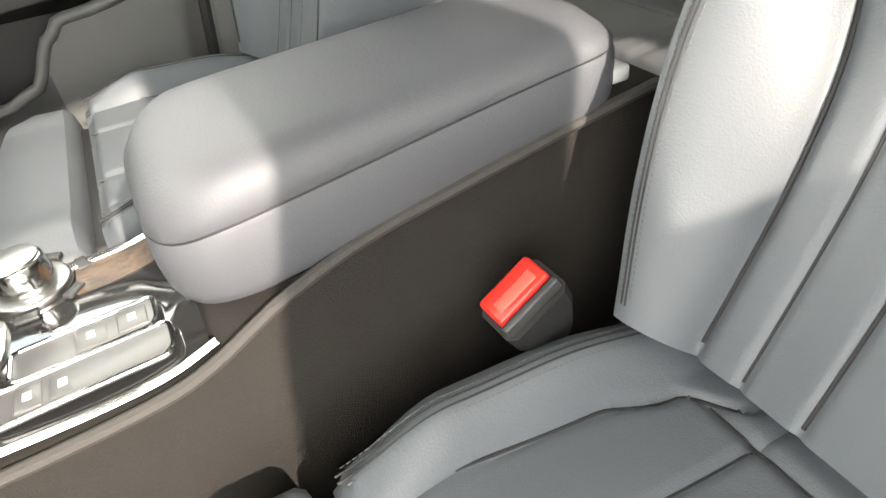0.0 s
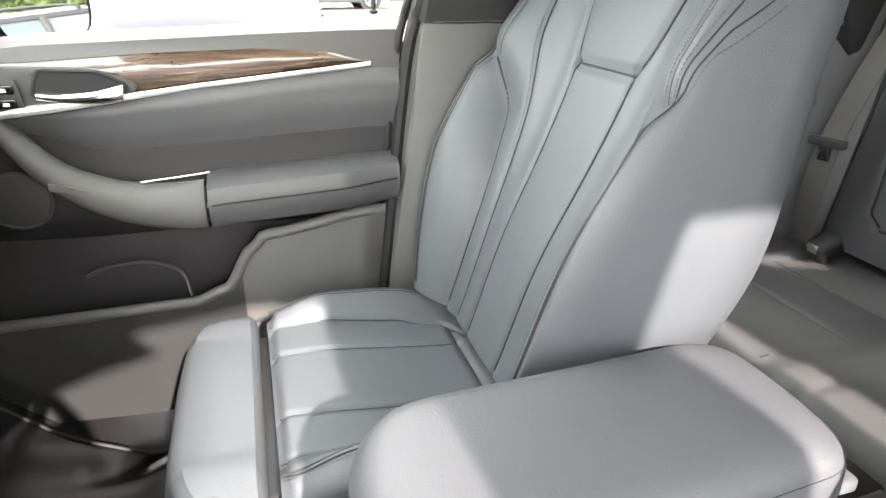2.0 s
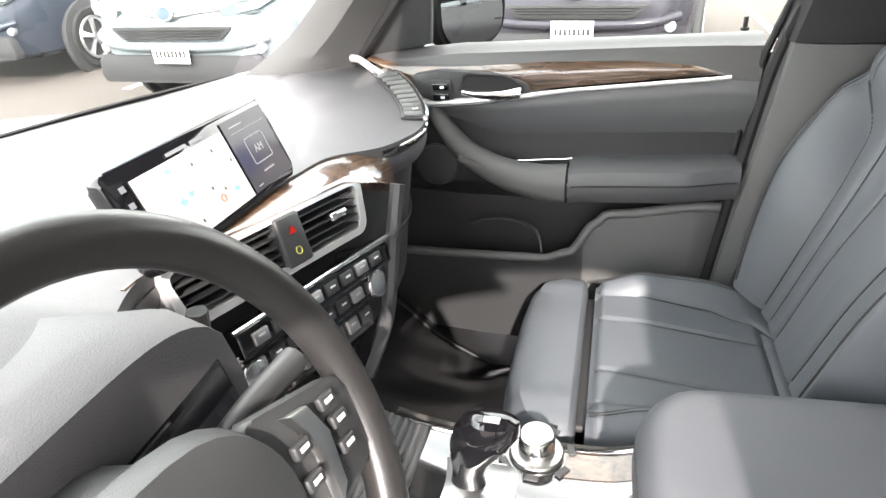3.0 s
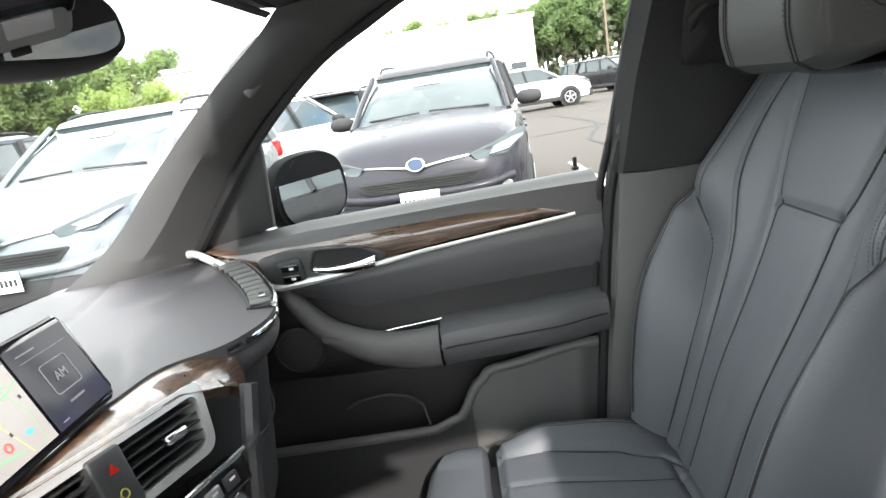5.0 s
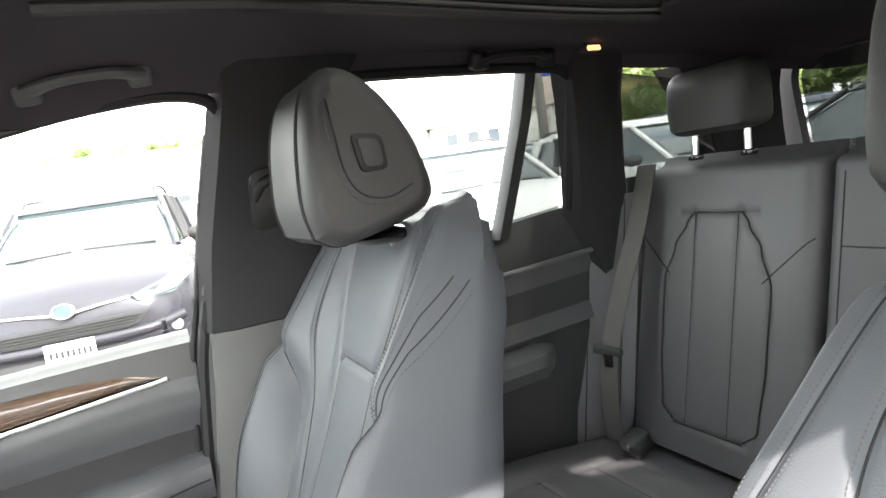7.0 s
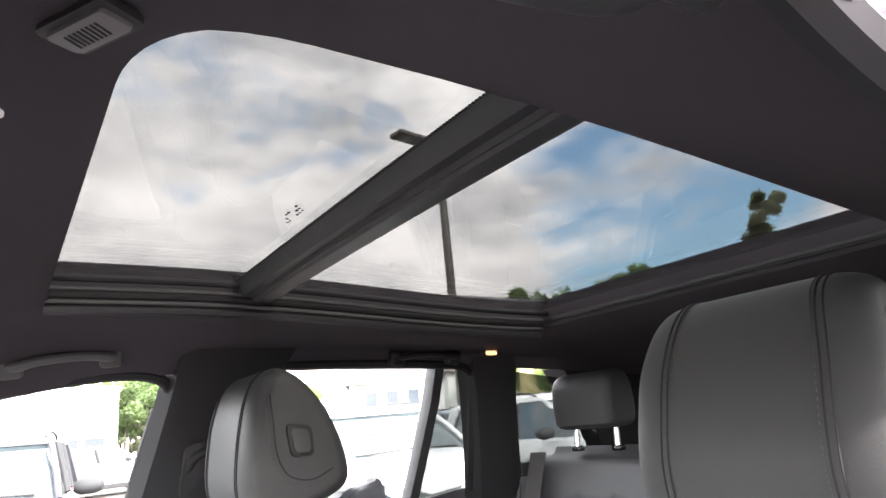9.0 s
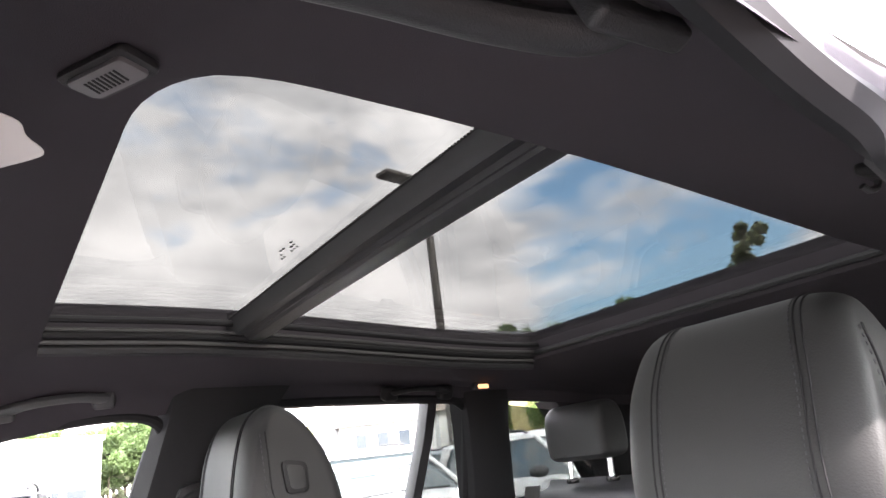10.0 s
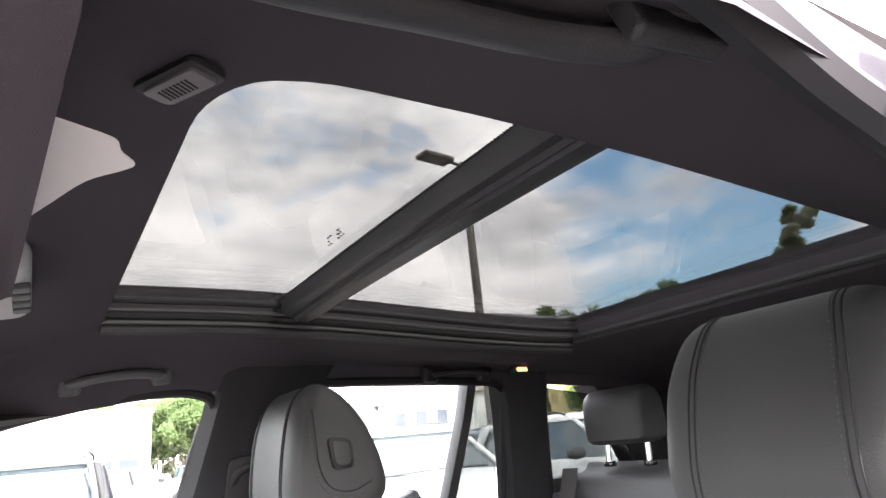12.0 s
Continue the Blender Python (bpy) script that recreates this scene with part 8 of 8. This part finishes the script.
def light_pole(at, height, head_way, label, wood_pole=False):
    p = thing("light_pole" if not wood_pole else "utility_pole", label, "pole", at)
    mat = material("pole_bronze", (0.13, 0.12, 0.11), 0.5, metal=0.3) if not wood_pole else material("pole_wood", (0.22, 0.17, 0.12), 0.9, mottle=0.2)
    bm = bmesh.new()
    tube(bm, [(0, 0, 0), (0, 0, height * 0.5), (0, 0, height)], lambda k: lerp(0.10, 0.075, k), 12)
    part("pole", bm, mat, p)
    if wood_pole:
        bm = bmesh.new()
        rbox(bm, (2.0, 0.10, 0.12), pose(0, 0, height - 0.6, 0, 0, 80), 0.01)
        part("cross_arm", bm, mat, p)
        return p
    d = Vector(head_way).normalized()
    bm = bmesh.new()
    tube(bm, [Vector((0, 0, height - 0.08)), d * 0.45 + Vector((0, 0, height - 0.05))], 0.035, 8)
    part("arm", bm, mat, p)
    bm = bmesh.new()
    M = frame_at(d * 0.75 + Vector((0, 0, height - 0.06)), d, (-d.y, d.x, 0))
    rbox(bm, (0.75, 0.36, 0.10), M, 0.03)
    h = part("lamp_head", bm, mat, p, "flat rectangular lamp head")
    bm = bmesh.new()
    rbox(bm, (0.46, 0.26, 0.02), M @ Matrix.Translation((0.04, 0, -0.055)), 0.005)
    part("lamp_lens", bm, SILVER_PLASTIC, h, "pale lens")
    return p


light_pole((9.35, -6.95, GROUND), 7.0, (-0.15, 1, 0), "bronze car-lot light pole with one flat head")
light_pole((54, -13.1, GROUND), 8.9, (0, 1, 0), "wooden utility pole by the trees", True)
light_pole((28, 22.5, GROUND), 9.5, (0, 1, 0), "slim wooden pole before the woods", True)


def blue_sign():
    s = thing("lot_sign", "blue and white sign on a tall post", "sign", (19.5, -15.6, GROUND))
    bm = bmesh.new()
    tube(bm, [(0, 0, 0), (0, 0, 5.2)], 0.08, 10)
    part("post", bm, material("sign_post", (0.55, 0.55, 0.55), 0.5), s)
    bm = bmesh.new()
    rbox(bm, (2.6, 0.2, 1.1), pose(0, 0, 4.9, 0, 0, 50), 0.03)
    part("sign_panel", bm, material("sign_blue", (0.04, 0.08, 0.42), 0.4), s, "blue panel")
    bm = bmesh.new()
    rbox(bm, (0.9, 0.22, 0.35), pose(0, 0, 4.9, 0, 0, 50), 0.03)
    part("sign_mark", bm, WHITE, s)
    return s


blue_sign()

# ---- trees ----
def leaf(name, color):
    """Leaves that let some light through."""
    m = material(name, color, 0.6, mottle=0.4, mottle_size=1.2)
    nt = m.node_tree
    thin = nt.nodes.new("ShaderNodeBsdfTranslucent")
    thin.inputs["Color"].default_value = (color[0] * 1.5, color[1] * 1.6, color[2], 1)
    mix = nt.nodes.new("ShaderNodeMixShader")
    mix.inputs[0].default_value = 0.45
    nt.links.new(nt.nodes["Principled BSDF"].outputs[0], mix.inputs[1])
    nt.links.new(thin.outputs[0], mix.inputs[2])
    nt.links.new(mix.outputs[0], nt.nodes["Material Output"].inputs[0])
    return m


LEAF = []
for k, col in enumerate(((0.21, 0.27, 0.12), (0.17, 0.23, 0.11), (0.25, 0.31, 0.11), (0.25, 0.27, 0.20))):
    LEAF.append(leaf("leaves", col))
BARK = material("bark", (0.10, 0.08, 0.06), 0.95, grain=0.8, grain_size=40)


def tree(label, height, spread, seed, mat, conifer=False, leaves=11000):
    rnd = random.Random(seed)
    t = thing("tree", label, "tree", (0, 0, 0), "trees round the lot")
    bm = bmesh.new()
    tube(bm, spline([(0, 0, 0), (0.06, 0.04, height * 0.3), (-0.05, 0.06, height * 0.6), (0, 0, height * 0.93)], 5), lambda k: lerp(0.045 * height * 0.5, 0.02, k), 8)
    part("trunk", bm, BARK, t)
    limbs = []
    for k in range(16 if conifer else 12):
        z = height * (lerp(0.12, 0.92, k / 15) if conifer else rnd.uniform(0.28, 0.75))
        a = k * 2.4 + rnd.uniform(-0.3, 0.3)
        reach = spread * ((1.02 - z / height) if conifer else rnd.uniform(0.55, 0.95))
        end = Vector((reach * math.cos(a), reach * math.sin(a), z + (-0.02 if conifer else 0.22) * height * rnd.uniform(0.5, 1.0)))
        limbs.append((Vector((0, 0, z)), end))
        bm = bmesh.new()
        tube(bm, [(0, 0, z), Vector((0, 0, z)).lerp(end, 0.5) + Vector((0, 0, 0.04 * height)), end], lambda q: lerp(0.012 * height, 0.01, q), 5)
        part("limb", bm, BARK, t)
    bm = bmesh.new()
    clumps = []
    for s, e in limbs:
        for q in ((0.35, 0.6, 0.85, 1.0) if conifer else (0.45, 0.7, 0.9, 1.05)):
            c = s.lerp(e, q) + Vector((rnd.uniform(-1, 1), rnd.uniform(-1, 1), rnd.uniform(-0.6, 0.8))) * spread * 0.16
            clumps.append((c, spread * rnd.uniform(0.16, 0.30) * (0.42 if conifer else 1.0)))
    clumps.append((Vector((0, 0, height * 0.95)), spread * (0.10 if conifer else 0.25)))
    per = max(8, leaves // len(clumps))
    size = (0.018 if conifer else 0.030) * height
    for c, r in clumps:
        for k in range(per):
            d = Vector((rnd.gauss(0, 1), rnd.gauss(0, 1), rnd.gauss(0, 0.75)))
            d = d.normalized() * r * rnd.random() ** 0.4
            p = c + d
            u = Vector((rnd.gauss(0, 1), rnd.gauss(0, 1), rnd.gauss(0, 0.6))).normalized()
            w = u.cross(Vector((rnd.gauss(0, 1), rnd.gauss(0, 1), rnd.gauss(0, 1)))).normalized()
            a, b = u * size * rnd.uniform(0.5, 1.1), w * size * rnd.uniform(0.25, 0.5)
            vs = [bm.verts.new(q) for q in (p - a, p + b, p + a, p - b)]
            bm.faces.new(vs)
    me = bpy.data.meshes.new("crown")
    bm.to_mesh(me)
    bm.free()
    me.materials.append(mat)
    cr = new("crown", me)
    cr.parent = t
    cr["label"] = "loose green crown"
    return t


def stand(ob, m):
    ob.matrix_basis = m
    return ob


broad = stand(tree("broad green tree behind the lot", 7.0, 2.9, 1, LEAF[0]), pose(38, 27, GROUND))
broad2 = stand(tree("dense dark green tree behind the lot", 7.5, 2.6, 2, LEAF[1]), pose(42, 32, GROUND, 0, 0, 40))
bush = stand(tree("bright green bushy young tree", 3.4, 1.9, 3, LEAF[2], leaves=9000), pose(24.5, 12.4, GROUND))
fir = stand(tree("tall dark conifer at the edge of the lot", 8.0, 2.1, 4, LEAF[3], True, 11000), pose(9.9, -20.1, GROUND))
rnd_t = random.Random(8)
for k in range(13):
    a = radians(lerp(24, 50, k / 12) + rnd_t.uniform(-0.8, 0.8))
    d = rnd_t.uniform(44, 58)
    copy_thing(broad if k % 2 else broad2, pose(d * math.cos(a), d * math.sin(a), GROUND, 0, 0, rnd_t.uniform(0, 360)) @ Matrix.Scale(rnd_t.uniform(0.85, 1.12), 4))
for k in range(8):
    a = radians(lerp(-8.6, -19.5, k / 7) + rnd_t.uniform(-0.4, 0.4))
    d = rnd_t.uniform(60, 70)
    copy_thing(fir if k % 2 else broad2, pose(d * math.cos(a), d * math.sin(a), GROUND, 0, 0, rnd_t.uniform(0, 360)) @ Matrix.Scale(rnd_t.uniform(0.82, 1.0) * (1.15 if k % 2 == 0 else 1.0), 4))
for a, d, s in ((2.0, 75, 1.3), (-4.5, 78, 1.3), (8.5, 80, 1.2)):
    copy_thing(broad, pose(d * math.cos(radians(a)), d * math.sin(radians(a)), GROUND, 0, 0, a * 40) @ Matrix.Scale(s, 4))
copy_thing(bush, pose(40, -15.4, GROUND, 0, 0, 120) @ Matrix.Scale(1.35, 4))
copy_thing(broad, pose(29, -26.5, GROUND, 0, 0, 10) @ Matrix.Scale(1.0, 4))
for k in range(7):
    a = radians(lerp(-47, -80, k / 6))
    copy_thing(broad2 if k % 2 else broad, pose(30 * math.cos(a), 30 * math.sin(a), GROUND, 0, 0, k * 71) @ Matrix.Scale(0.88 + 0.05 * (k % 3), 4))
for k in range(9):
    a = radians(lerp(-41, -60, k / 8))
    copy_thing(broad2 if k % 2 else broad, pose(56 * math.cos(a), 56 * math.sin(a), GROUND, 0, 0, k * 53) @ Matrix.Scale(1.42 + 0.08 * (k % 3), 4))
for k in range(10):
    a = radians(lerp(-8.0, -14.5, k / 9))
    copy_thing(fir if k % 2 else broad2, pose(66 * math.cos(a), 66 * math.sin(a), GROUND, 0, 0, k * 67) @ Matrix.Scale(1.0 + 0.07 * (k % 3), 4))

# panes let the daylight in
for ob in list(bpy.data.objects):
    if ob.type == "MESH" and ob.data.materials and ob.data.materials[0] in (PANE,):
        ob.visible_shadow = False
